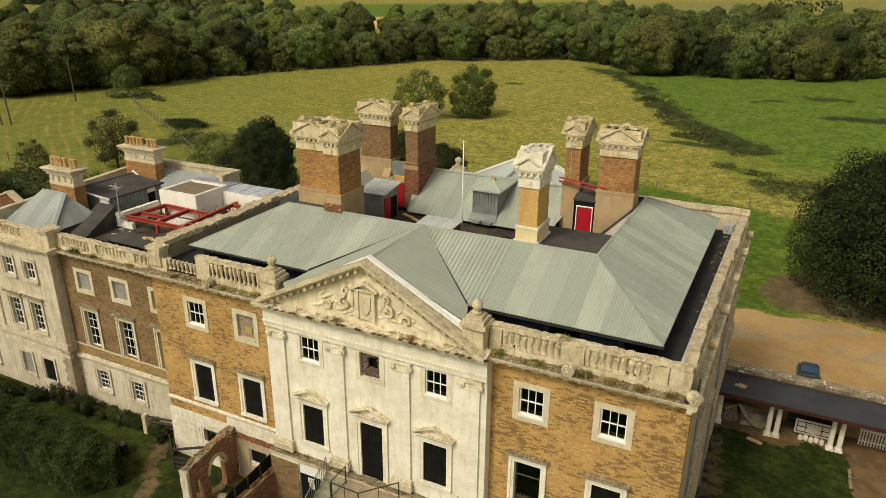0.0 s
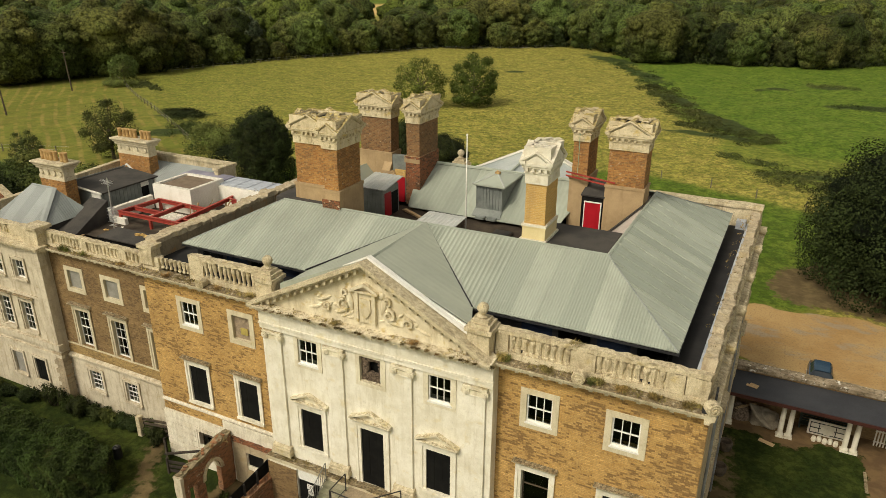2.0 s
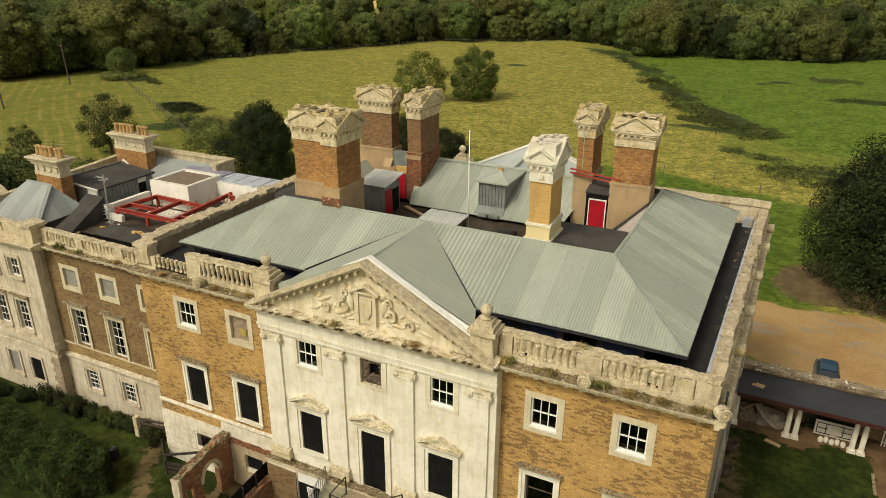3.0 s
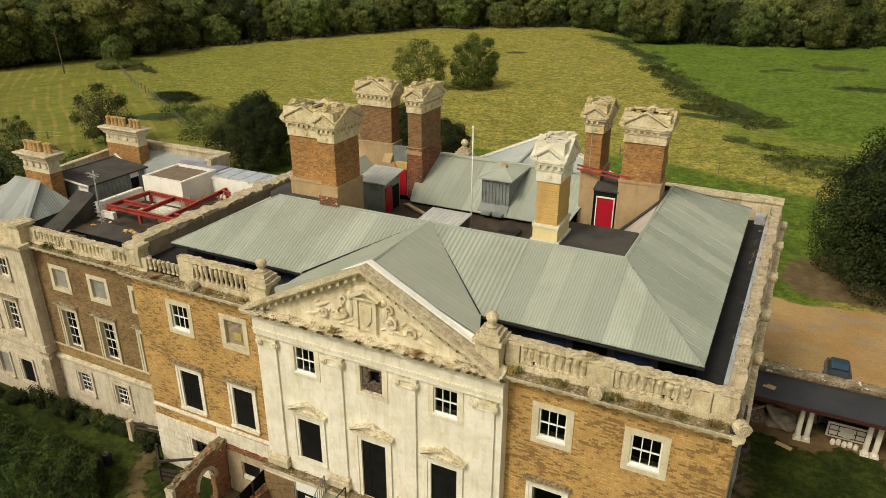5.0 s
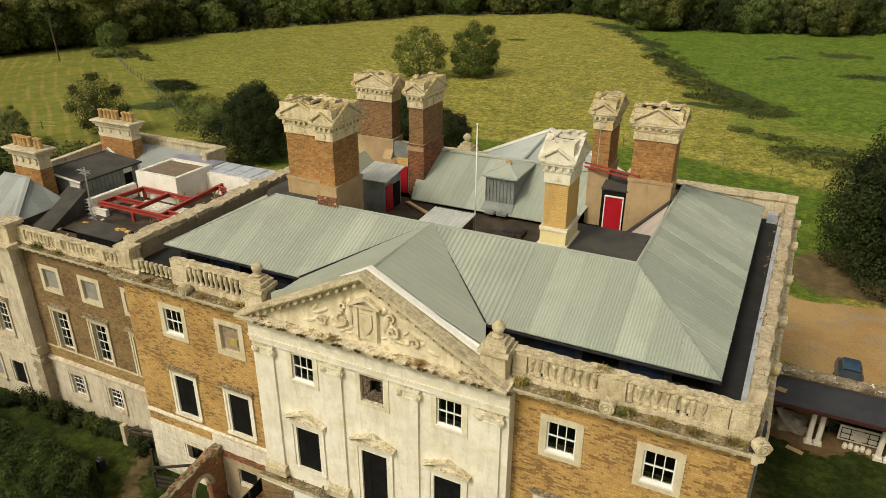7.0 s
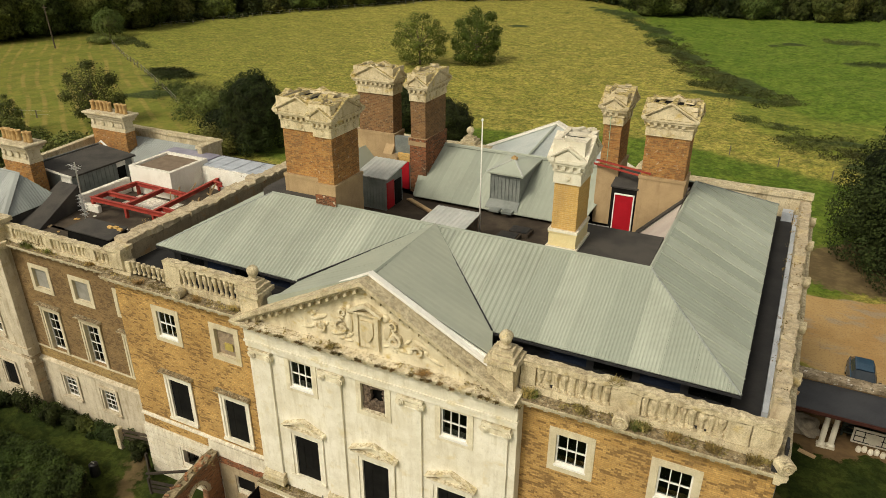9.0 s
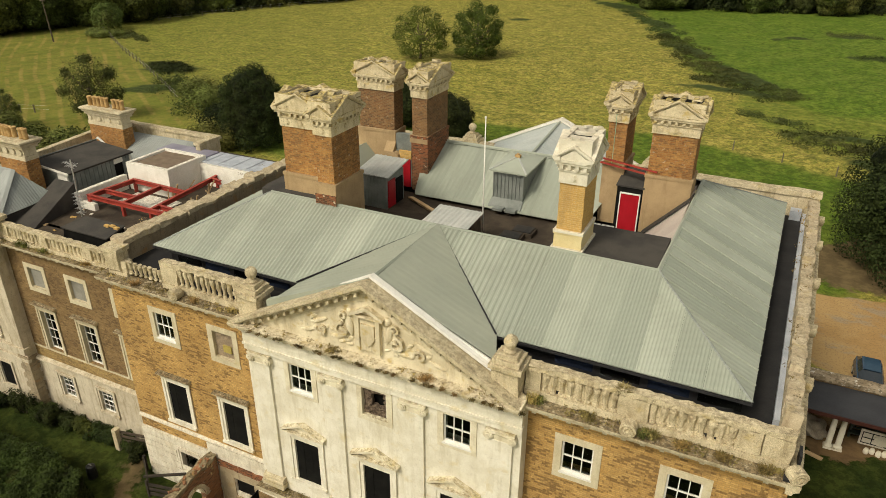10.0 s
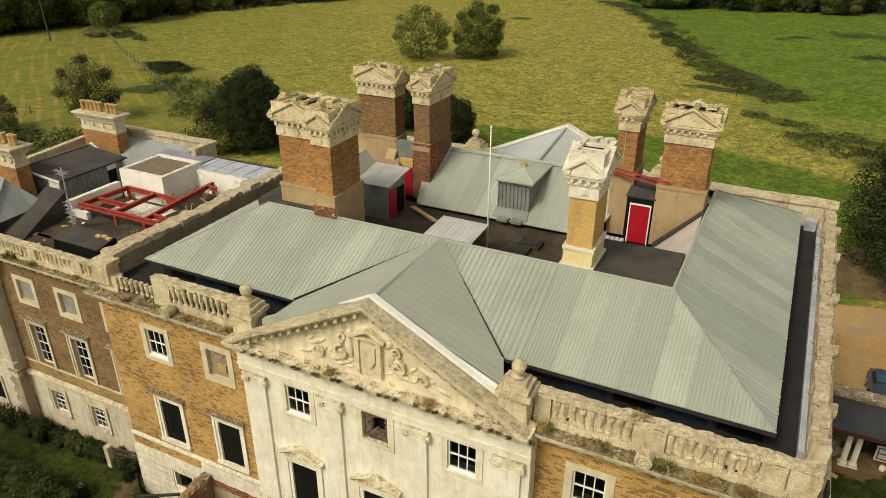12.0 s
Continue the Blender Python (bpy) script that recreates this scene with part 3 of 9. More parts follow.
def slope(parent, pts, width=1.0, pitch=0.25, mat=None, rib=0.017, name="roof_panel", big=0, along=None):
    """A pitched roof plane laid in sheets side by side, each with its standing ribs; the first edge is the eaves."""
    P = [Vector(p) for p in pts]
    N = (P[1] - P[0]).cross(P[-1] - P[0]).normalized()
    U = Vector(along) if along else (P[1] - P[0]).normalized()
    if N.z < 0:
        N = -N
    V = N.cross(U)
    flat = [((p - P[0]).dot(U), (p - P[0]).dot(V)) for p in P]

    def w(u, v, n=0.0):
        return P[0] + U * u + V * v + N * n
    lo, hi = min(p[0] for p in flat), max(p[0] for p in flat)
    k = lo
    while k < hi - 1e-3:
        end = min(k + width, hi)
        lift = random.uniform(0, 0.006)
        n = max(1, round(width / pitch))
        prof = []
        for i in range(n):
            u, q = k + width * i / n, width / n
            if i == 0 and big:
                prof += [(u + 0.003, rib * 1.0), (u + 0.010, rib * 6.0), (u + 0.04, rib * 6.0), (u + 0.05, 0)]
            else:
                prof += [(u + 0.02 * q, 0), (u + 0.22 * q, rib), (u + 0.48 * q, rib), (u + 0.68 * q, 0)]
        prof += [(p[0], 0) for p in flat if k + 0.05 < p[0] < end - 0.05]
        prof = sorted(p for p in prof if p[0] < end - 0.004) + [(end - 0.003, 0)]
        bm = bmesh.new()
        rings = []
        for u, h in prof:
            sp = span_at(flat, min(max(u, lo + 2e-3), hi - 2e-3))
            if sp:
                rings.append([bm.verts.new(w(u, v, d + lift)) for v, d in ((sp[0], h), (sp[1], h), (sp[1], -0.04), (sp[0], -0.04))])
        for ra, rb in zip(rings, rings[1:]):
            for i in range(4):
                bm.faces.new((ra[i], ra[(i + 1) % 4], rb[(i + 1) % 4], rb[i]))
        if len(rings) > 1:
            bm.faces.new(rings[0])
            bm.faces.new(list(reversed(rings[-1])))
            bmesh.ops.recalc_face_normals(bm, faces=bm.faces)
            panel = under(new(name, mesh_of(name, bm, mat or ROOF)), parent)
            panel.matrix_parent_inverse = Matrix.Identity(4) if parent.parent else parent.matrix_basis.inverted()
        k += width


def ridge_cap(p, q, w=0.07, lift=0.06):
    """Folded sheet over a ridge or hip, its two wings dipping to the slopes."""
    p, q = Vector(p), Vector(q)
    d = q - p
    side = Vector((d.y, -d.x, 0)).normalized()
    drop = (0.43 if abs(d.z) < 0.2 else 0.30) * w
    prof = [(-w, lift - 0.02 - drop), (0, lift), (w, lift - 0.02 - drop), (w, lift - 0.045 - drop), (0, lift - 0.03), (-w, lift - 0.045 - drop)]
    return extrude(bmesh.new(), [tuple(p + side * a + Vector((0, 0, b))) for a, b in prof], [tuple(q + side * a + Vector((0, 0, b))) for a, b in prof])


# ---- the mansion: three storeys of yellow brick with a stuccoed, pedimented centre ----
CX = -14.75
STUCCO_FLAKE = stone("flaking_white_stucco", (0.80, 0.755, 0.63), (0.44, 0.37, 0.26), (0.52, 0.44, 0.27), 0.42, 0.4, 0.7, 0.6)
STUCCO_LICHEN = stone("lichened_cream_stone", (0.78, 0.71, 0.535), (0.45, 0.36, 0.205), (0.54, 0.405, 0.145), 0.26, 0.9, 0.6, 0.6, 0.10, 0.25, ((0.22, 0.16, 0.06), (0.48, 0.37, 0.16)))
GZ, GK = 15.30, 0.44
X0, X1, Y0, Y1 = -28.1, -1.45, 22.85, 41.9
PX0, PX1, PY = -20.35, -9.15, 22.35
mansion = empty("mansion", (CX, 32.4, 1.0), "Georgian country house of yellow brick with stuccoed pedimented centre", "house")
LEFT_BAYS, MID_BAYS, RIGHT_BAYS = (-25.28, -22.06), (-17.95, -14.74, -11.5), (-7.43, -4.14)


def skew(bm, k=0.024, y0=22.85):
    """The east flank runs a little out of square."""
    for v in bm.verts:
        v.co.x += k * (v.co.y - y0)
    return bm


def holes(bays, w, z0, z1):
    return [(c - w / 2, c + w / 2, z0, z1) for c in bays]


for a, b, bays in ((X0, PX0, LEFT_BAYS), (PX1, X1, RIGHT_BAYS)):
    low = 4.1 if a == X0 else 4.45
    bm = wall(bmesh.new(), "x", a, b, low, 11.88, Y0, Y0 + 0.5, holes(bays, 1.06, 9.66, 10.94) + holes(bays, 1.17, 5.2, 7.34))
    part("front_wall", bm, BRICK, mansion, "yellow stock brick wall with burnt headers")
    bm = wall(bmesh.new(), "x", a, b, 0.6, low, Y0 - 0.06, Y0 + 0.5, holes(bays, 1.05, 2.25, 3.4))
    part("basement_wall", bm, STUCCO_FLAKE, mansion, "flaking white stuccoed basement wall")
    bm = bmesh.new()
    prism_x(bm, [(Y0 + 0.02, 4.64), (Y0 - 0.05, 4.64), (Y0 - 0.11, 4.69), (Y0 - 0.11, 4.77), (Y0 - 0.03, 4.83), (Y0 + 0.02, 4.83)] if a == X0 else [(Y0 + 0.02, 4.452), (Y0 - 0.10, 4.452), (Y0 - 0.16, 4.55), (Y0 - 0.16, 4.72), (Y0 - 0.04, 4.85), (Y0 + 0.02, 4.85)], a, b)
    part("string_course", roughen(cut_up(bm, 0.4), 0.015, 3), STUCCO_FLAKE, mansion)
    part("cornice", cornice("x", a - (0.3 if a == X0 else 0), b + (0.2 if b == X1 else 0), Y0, -1, 11.86, 12.24, 0.45, seed=a), LEDGE, mansion, "weathered stone cornice with weeds")
# right flank, rear and the party wall over the wing
side_y = [27.0, 31.0, 35.0, 39.0]
side_holes = [(c - 0.53, c + 0.53, 9.66, 10.94) for c in side_y] + [(c - 0.58, c + 0.58, 5.2, 7.34) for c in side_y]
FLANK = stone("tan_flank_render", (0.60, 0.49, 0.32), (0.36, 0.27, 0.165), (0.50, 0.36, 0.18), 0.35, 0.6, 0.8, 0.5, 0.14, 0.35)
part("side_wall", skew(wall(bmesh.new(), "y", Y0 + 0.5, Y1, 4.85, 11.88, X1, X1 - 0.5, side_holes)), FLANK, mansion, "streaked tan side wall")
for y in (24.6, 33.0):
    part("downpipe", skew(rod(bmesh.new(), (X1 + 0.12, y, 1.0), (X1 + 0.12, y, 11.8), 0.055, 8)), LEAD, mansion)
part("side_wall", skew(wall(bmesh.new(), "y", Y0 + 0.5, Y1, 0.6, 4.85, X1 + 0.06, X1 - 0.5)), FLANK, mansion)
part("side_wall", wall(bmesh.new(), "y", Y0 + 0.5, Y1, 0.6, 11.88, X0, X0 + 0.5), BRICK, mansion)
part("rear_wall", wall(bmesh.new(), "x", X0 + 0.5, X1 - 0.5, 0.6, 11.88, Y1, Y1 - 0.5), BRICK, mansion)
part("cornice", skew(cornice("y", Y0 - 0.45, Y1 + 0.4, X1, 1, 11.86, 12.24, 0.22, seed=9)), STONE_WORN, mansion)
part("floor_slab", one_box(X0 + 0.5, X1 - 0.5, Y0 + 0.5, Y1 - 0.5, 8.3, 8.6), FELT_BROWN, mansion)
part("floor_slab", one_box(X0 + 0.5, X1 - 0.5, Y0 + 0.5, Y1 - 0.5, 4.2, 4.5), FELT_BROWN, mansion)
part("partition", one_box(X0 + 0.5, X1 - 0.5, 27.2, 27.4, 0.6, 12.4), FELT_BROWN, mansion)

for c in LEFT_BAYS + RIGHT_BAYS:
    f = "tan" if c == LEFT_BAYS[1] else "sash"
    window(mansion, c, Y0, 9.66, 1.06, 1.28, f, 3, 2, 0.24, stone_mat=SURROUND, label="stone-framed window blocked with tan plaster" if f == "tan" else "small six-pane sash window in stone surround", drop=0.26)
    f = "dark" if c == RIGHT_BAYS[0] else "board"
    window(mansion, c, Y0, 5.2, 1.17, 2.14, f, frame_w=0.22, hood="flat", label="tall window boarded black in a stone surround")
for i in range(8):
    part("stucco_band", roughen(cut_up(one_box(X0 - 0.04, -24.05, Y0 - 0.085, Y0 - 0.062, 1.1 + i * 0.37, 1.43 + i * 0.37), 0.3), 0.012, 4), STUCCO_FLAKE, mansion) if i not in (4, 5) else part("stucco_band", roughen(cut_up(one_box(X0 - 0.04, -26.1, Y0 - 0.085, Y0 - 0.062, 1.1 + i * 0.37, 1.43 + i * 0.37), 0.3), 0.012, 4), STUCCO_FLAKE, mansion)
part("exposed_brick", roughen(cut_up(one_box(-20.42, -18.78, PY - 0.45, PY - 0.402, 1.0, 3.98), 0.3), 0.02, 4), BRICK_WING, mansion, "exposed stained brown brick")
part("stucco_band", roughen(cut_up(one_box(-24.02, PX0 - 0.02, Y0 - 0.07, Y0 - 0.012, 3.86, 4.6), 0.3), 0.012, 4), STUCCO_FLAKE, mansion, "flaking white stucco band")
# black slab stands in for the unlit cellar behind the hole
part("cellar_opening", one_box(-22.58, -21.53, Y0 + 0.02, Y0 + 0.06, 1.9, 3.4), BLACK, mansion)
for c in (LEFT_BAYS[0],) + RIGHT_BAYS:
    window(mansion, c, Y0 - 0.06, 2.25, 1.05, 1.15, "dark", frame_w=0.16, sill=True, stone_mat=STUCCO_FLAKE, label="basement window in stone surround")
for c in side_y:
    for z, h in ((9.66, 1.28), (5.2, 2.14)):
        bm = bmesh.new()
        box(bm, X1 - 0.05, X1 + 0.09, c - 0.85, c + 0.85, z + h, z + h + 0.25)
        for s in (-1, 1):
            box(bm, X1 - 0.05, X1 + 0.07, c + s * 0.69 - 0.15, c + s * 0.69 + 0.15, z - 0.1, z + h)
        box(bm, X1 - 0.05, X1 + 0.22, c - 0.85, c + 0.85, z + h + 0.25, z + h + 0.38)
        box(bm, X1 - 0.05, X1 + 0.14, c - 0.8, c + 0.8, z - 0.25, z - 0.1)
        w_ = part("window", skew(roughen(cut_up(bm, 0.4), 0.012, 3)), STONE_WORN, mansion, "window in stone surround on the flank")
        under(new("pane", mesh_of("pane", skew(one_box(X1 - 0.32, X1 - 0.31, c - 0.6, c + 0.6, z, z + h)), GLASS)), w_)

# stuccoed centre
mid_holes = holes(MID_BAYS, 1.06, 9.72, 10.96) + holes(MID_BAYS[::2], 1.16, 5.18, 7.3) + [(-15.32, -14.14, 4.3, 7.3)]
bm = wall(bmesh.new(), "x", PX0, PX1, 4.2, 12.0, PY, PY + 0.5, mid_holes)
part("centre_wall", bm, STUCCO, mansion, "cream stuccoed centre of the front with rain streaks")
part("centre_base", wall(bmesh.new(), "x", PX0 - 0.1, PX1 + 0.1, 0.6, 4.15, PY - 0.4, PY + 0.5, [(-18.75, -17.45, 1.0, 4.05)]), STUCCO_FLAKE, mansion, "stained basement wall under the centre")
part("base_ledge", roughen(cut_up(one_box(PX0 - 0.15, PX1 + 0.15, PY - 0.45, PY + 0.02, 4.15, 4.32), 0.35), 0.03, 2.5), LEDGE, mansion, "mossy stone ledge")
for x0, x1 in ((PX0, PX0 + 0.4), (PX1 - 0.4, PX1)):
    part("return_wall", one_box(x0, x1, PY + 0.5, Y0 + 0.5, 0.6, 12.0), STUCCO, mansion)
for i, c in enumerate(MID_BAYS):
    f = "brick" if i == 1 else "sash"
    window(mansion, c + 0.06, PY, 9.72, 1.06, 1.24, f, 3, 2, 0.2, label="blocked window with a ragged hole" if f == "brick" else "small six-pane sash window in stucco surround", stone_mat=TRIM, drop=0.2)
for c in MID_BAYS[::2]:
    window(mansion, c, PY, 5.18, 1.16, 2.12, "board", frame_w=0.24, hood="pediment", label="boarded window with a small pediment")
window(mansion, -14.73, PY, 4.3, 1.18, 3.0, "board", frame_w=0.26, hood="pediment", sill=False, label="tall black doorway with a small pediment")

PILASTERS = (-19.7, -16.45, -13.1, -9.85)


def pilaster_mesh(bm):
    w = 0.42
    box(bm, -w, w, -0.10, 0.02, 0.52, 6.12)
    box(bm, -w - 0.03, w + 0.03, -0.14, 0.02, 6.12, 6.18)


def pilaster_foot(bm):
    w = 0.42
    box(bm, -w - 0.13, w + 0.13, -0.30, 0.02, 0.0, 0.22)
    prism_x(bm, [(0.02, 0.22), (-0.28, 0.22), (-0.29, 0.30), (-0.22, 0.36), (-0.25, 0.42), (-0.12, 0.52), (0.02, 0.52)], -w - 0.09, w + 0.09)
    roughen(cut_up(bm, 0.3), 0.015, 4)


def capital_mesh(bm):
    w = 0.42
    box(bm, -w, w, -0.12, 0.02, 6.18, 6.52)
    box(bm, -w - 0.10, w + 0.10, -0.2, 0.02, 6.52, 6.6)
    prism_x(bm, [(0.0, 6.42), (-0.15, 6.42), (-0.19, 6.47), (-0.15, 6.52), (0.0, 6.52)], -w, w)
    for s in (-1, 1):
        for k, r in enumerate((0.17, 0.115, 0.06)):
            prism_y(bm, [(s * (w - 0.02) + r * math.cos(j * math.pi / 8), 6.35 + r * math.sin(j * math.pi / 8)) for j in range(16)], -0.19 - 0.035 * k, 0.0)


pm = shared(("pilaster",), pilaster_mesh, STUCCO)
cm = shared(("capital",), capital_mesh, TRIM)
for c in PILASTERS:
    p = piece("pilaster", pm, mansion, (c, PY, 4.45), "flat stucco pilaster")
    piece("pilaster_base", shared(("pilaster_base",), pilaster_foot, STONE), p, (0, 0, 0), "mossy moulded stone base")
    piece("capital", cm, p, (0, 0, 0), "carved Ionic capital")
part("architrave", one_box(PX0 - 0.02, PX1 + 0.02, PY - 0.12, PY + 0.05, 11.1, 11.32), STUCCO, mansion)
part("fillet", one_box(PX0 - 0.05, PX1 + 0.05, PY - 0.17, PY + 0.05, 11.32, 11.42), STUCCO, mansion)
part("frieze", one_box(PX0 - 0.02, PX1 + 0.02, PY - 0.13, PY + 0.05, 11.42, 12.0), STUCCO, mansion, "plain cream frieze")
part("cornice", cornice("x", PX0 - 0.42, PX1 + 0.02, PY - 0.03, -1, 11.98, 12.32, 0.38, 0.34, 3), CORNICE, mansion, "weathered cornice with plants growing on it")
APEX, FOOT = 15.36, 12.32
bm = bmesh.new()
prism_y(bm, [(PX0, 12.3), (PX1, 12.3), (CX, 15.2)], PY + 0.02, PY + 0.4)
part("tympanum", bm, STUCCO_LICHEN, mansion, "carved pediment field")
HALF = 5.78
bm = bmesh.new()
for s in (-1, 1):
    run = 6.02 if s < 0 else 5.55
    sl = (APEX - FOOT) / run

    def rake(d0, d1, y0, y1, start=0.0):
        prism_y(bm, [(CX + s * (run - start), FOOT - d0 + sl * start), (CX, APEX - d0), (CX, APEX - d1), (CX + s * (run - start), FOOT - d1 + sl * start)], y0, y1)
    rake(0.0, 0.15, PY - 0.40, PY + 0.16)
    rake(0.15, 0.25, PY - 0.32, PY + 0.14)
    rake(0.25, 0.50, PY - 0.12, PY + 0.12, 0.55)
    n = 15
    for i in range(n):
        d = run * (i + 0.8) / (n + 0.8)
        x, z = CX + s * d, APEX - sl * d
        prism_y(bm, [(x - 0.07, z - 0.26 + s * sl * 0.07), (x + 0.07, z - 0.26 - s * sl * 0.07), (x + 0.07, z - 0.42 - s * sl * 0.07), (x - 0.07, z - 0.42 + s * sl * 0.07)], PY - 0.28, PY - 0.1)
part("raking_cornice", roughen(cut_up(bm, 0.5), 0.015, 2.5), STONE_WORN, mansion, "mossy raking cornice with blocks")


def relief(bm):
    """Carved achievement: a small gabled tabernacle over a shield, scrolled mantling on both sides, leaf sprays further out."""
    rnd = random.Random(11)

    def lump(x, z, rx, rz, ry, rot=0.0):
        m = Matrix.Translation((CX + x, PY + 0.02, z)) @ Matrix.Rotation(rot, 4, "Y") @ Matrix.Diagonal((rx, ry, rz, 1))
        bmesh.ops.create_icosphere(bm, subdivisions=2, radius=1, matrix=m)

    def curl(x, z, r0, turns, start, s, thick, depth):
        """A band that winds inwards like a scroll."""
        n = int(turns * 14)
        pts = []
        for i in range(n + 1):
            a, r = start + s * 2 * math.pi * turns * i / n, r0 * (1 - 0.8 * i / n)
            pts.append((x + r * math.cos(a), z + r * math.sin(a)))
        for (xa, za), (xb, zb) in zip(pts, pts[1:]):
            beam(bm, (CX + xa, PY - depth * 0.4, za), (CX + xb, PY - depth * 0.4, zb), depth, thick)
    # tabernacle
    box(bm, CX - 0.34, CX + 0.34, PY - 0.10, PY + 0.05, 12.62, 13.95)
    for s in (-1, 1):
        box(bm, CX + s * 0.40 - 0.08, CX + s * 0.40 + 0.08, PY - 0.20, PY + 0.05, 12.6, 13.95)
        prism_y(bm, [(CX + s * 0.62, 13.95), (CX, 14.28), (CX, 14.42), (CX + s * 0.66, 14.06)], PY - 0.28, PY + 0.05)
    box(bm, CX - 0.56, CX + 0.56, PY - 0.24, PY + 0.05, 13.93, 14.02)
    prism_y(bm, [(CX - 0.26, 13.7), (CX + 0.26, 13.7), (CX + 0.27, 13.2), (CX + 0.14, 12.95), (CX, 12.86), (CX - 0.14, 12.95), (CX - 0.27, 13.2)], PY - 0.19, PY)
    # mantling and sprays
    for s in (-1, 1):
        lump(s * 0.72, 13.95, 0.17, 0.18, 0.17)
        lump(s * 0.78, 13.45, 0.15, 0.45, 0.16, s * 0.18)
        curl(s * 1.05, 13.2, 0.30, 1.2, math.pi / 2, -s, 0.10, 0.20)
        curl(s * 0.98, 13.78, 0.20, 1.1, -math.pi / 2, s, 0.08, 0.17)
        lump(s * 1.25, 12.86, 0.36, 0.11, 0.12, s * 0.25)
        curl(s * 1.95, 12.98, 0.24, 1.1, math.pi, -s, 0.08, 0.16)
        lump(s * 2.05, 13.28, 0.40, 0.09, 0.10, s * 0.45)
        lump(s * 2.55, 12.78, 0.38, 0.08, 0.08, s * 0.3)
        for i in range(12):
            lump(s * rnd.uniform(0.65, 2.3), 12.62 + rnd.uniform(0, 0.75), rnd.uniform(0.08, 0.2), rnd.uniform(0.05, 0.1), rnd.uniform(0.06, 0.11), rnd.uniform(-1.2, 1.2))
    for v in bm.verts:
        v.co.y = PY + (v.co.y - PY) * 0.72
        v.co += noise.noise_vector(v.co * 6) * 0.022
    return bm


part("relief_carving", relief(bmesh.new()), STUCCO_LICHEN, mansion, "carved stone arms with scrolls")
bm = bmesh.new()
sl = (APEX - FOOT) / HALF
for s, far_ in ((-1, 4.1), (1, 4.45)):
    beam(bm, (CX, PY + 0.28, APEX + 0.05), (CX + s * far_, PY + 0.28, APEX + 0.05 - sl * far_), 0.24 if s > 0 else 0.14, 0.10 if s > 0 else 0.06)
for s in (1,):
    prism_y(bm, [(CX, APEX + 0.06), (CX + s * 4.5, APEX + 0.06 - sl * 4.5), (CX + s * 4.5, GZ - GK * 4.5 - 0.1), (CX, GZ - 0.1)], PY + 0.36, PY + 0.43)
part("gable_flashing", bm, WHITE, mansion, "white painted flashing")
bm = prism_y(bmesh.new(), [(CX - 0.02, GZ + 0.03), (CX - 4.5, GZ - GK * 4.5 + 0.03), (CX - 4.5, 12.85), (CX - 0.02, 15.0)], PY + 0.17, PY + 0.41)
part("gable_upstand", bm, ROOF, mansion)

# parapets and balustrades
BAL_Y = 23.1
balustrade(mansion, "x", [(-8.85, -6.4), (-5.5, -3.05)], [(-9.35, -8.85), (-6.4, -5.5), (-3.05, -2.4), (-2.36, -1.6)], BAL_Y, 12.24, 1.17, seed=1, r=0.125, pitch=0.272)
balustrade(mansion, "x", [(-24.1, -20.75)], [(-24.95, -24.1), (-20.75, -20.3)], BAL_Y, 12.24, 1.25, seed=2, r=0.11, pitch=0.27, back=False)
balustrade(mansion, "x", [(-26.95, -25.0)], [(-28.0, -26.95)], BAL_Y, 12.24, 0.84, seed=3, rails=False, r=0.11, pitch=0.27, back=False)
part("corner_pier", roughen(cut_up(box(one_box(-28.05, -27.25, BAL_Y - 0.3, BAL_Y + 0.3, 12.5, 13.34), -28.12, -27.18, BAL_Y - 0.36, BAL_Y + 0.36, 13.34, 13.52), 0.3), 0.05, 2.5, 6), STONE_WORN, mansion, "broken stone corner pier")
bm = bmesh.new()
box(bm, -2.02, -1.56, BAL_Y + 0.2, Y1 + 0.05, 12.24, 13.3)
skew(roughen(cut_up(bm, 0.3), 0.06, 2.6, 4))
par = part("side_parapet", bm, STONE_WORN, mansion, "crumbling stone parapet")
rp = random.Random(14)
y = BAL_Y + 0.35
while y < Y1 - 0.2:
    step = rp.uniform(0.5, 1.1)
    top = rp.uniform(13.52, 13.82)
    bm = one_box(-2.02 + rp.uniform(-0.03, 0.03), -1.6 + rp.uniform(-0.03, 0.03), y + 0.02, y + step - 0.02, 13.26, top)
    ob = under(new("coping_stone", mesh_of("coping_stone", skew(roughen(cut_up(bm, 0.25), 0.075, 3.0, y)), PARTY_COPE)), par)
    y += step
for k in range(44):
    u = BAL_Y + 0.5 + k * 0.41
    o = under(new("baluster", baluster_mesh(0.8, 0.11, k % 5)), par)
    o.location = (-1.60 + 0.024 * (u - 22.85), u, 12.45)
bm = bmesh.new()
box(bm, X0, X0 + 0.62, BAL_Y + 0.2, Y1 + 0.05, 11.88, 13.45)
roughen(cut_up(bm, 0.4), 0.05, 1.4, 8)
par = part("side_parapet", bm, PARTY, mansion, "crumbling rendered party parapet with brick patches")
rp = random.Random(5)
y = BAL_Y + 0.25
while y < Y1:
    step = rp.uniform(0.6, 1.2)
    top = rp.uniform(13.5, 13.68)
    bm = one_box(X0 - 0.08, X0 + 0.7, y, min(y + step - 0.03, Y1), 13.4, top)
    under(new("coping_stone", mesh_of("coping_stone", roughen(cut_up(bm, 0.2), 0.09, 2.6, y), PARTY_COPE)), par)
    y += step
bm = bmesh.new()
box(bm, X0 + 0.6, -1.12, Y1 - 0.45, Y1 + 0.02, 12.24, 13.7)
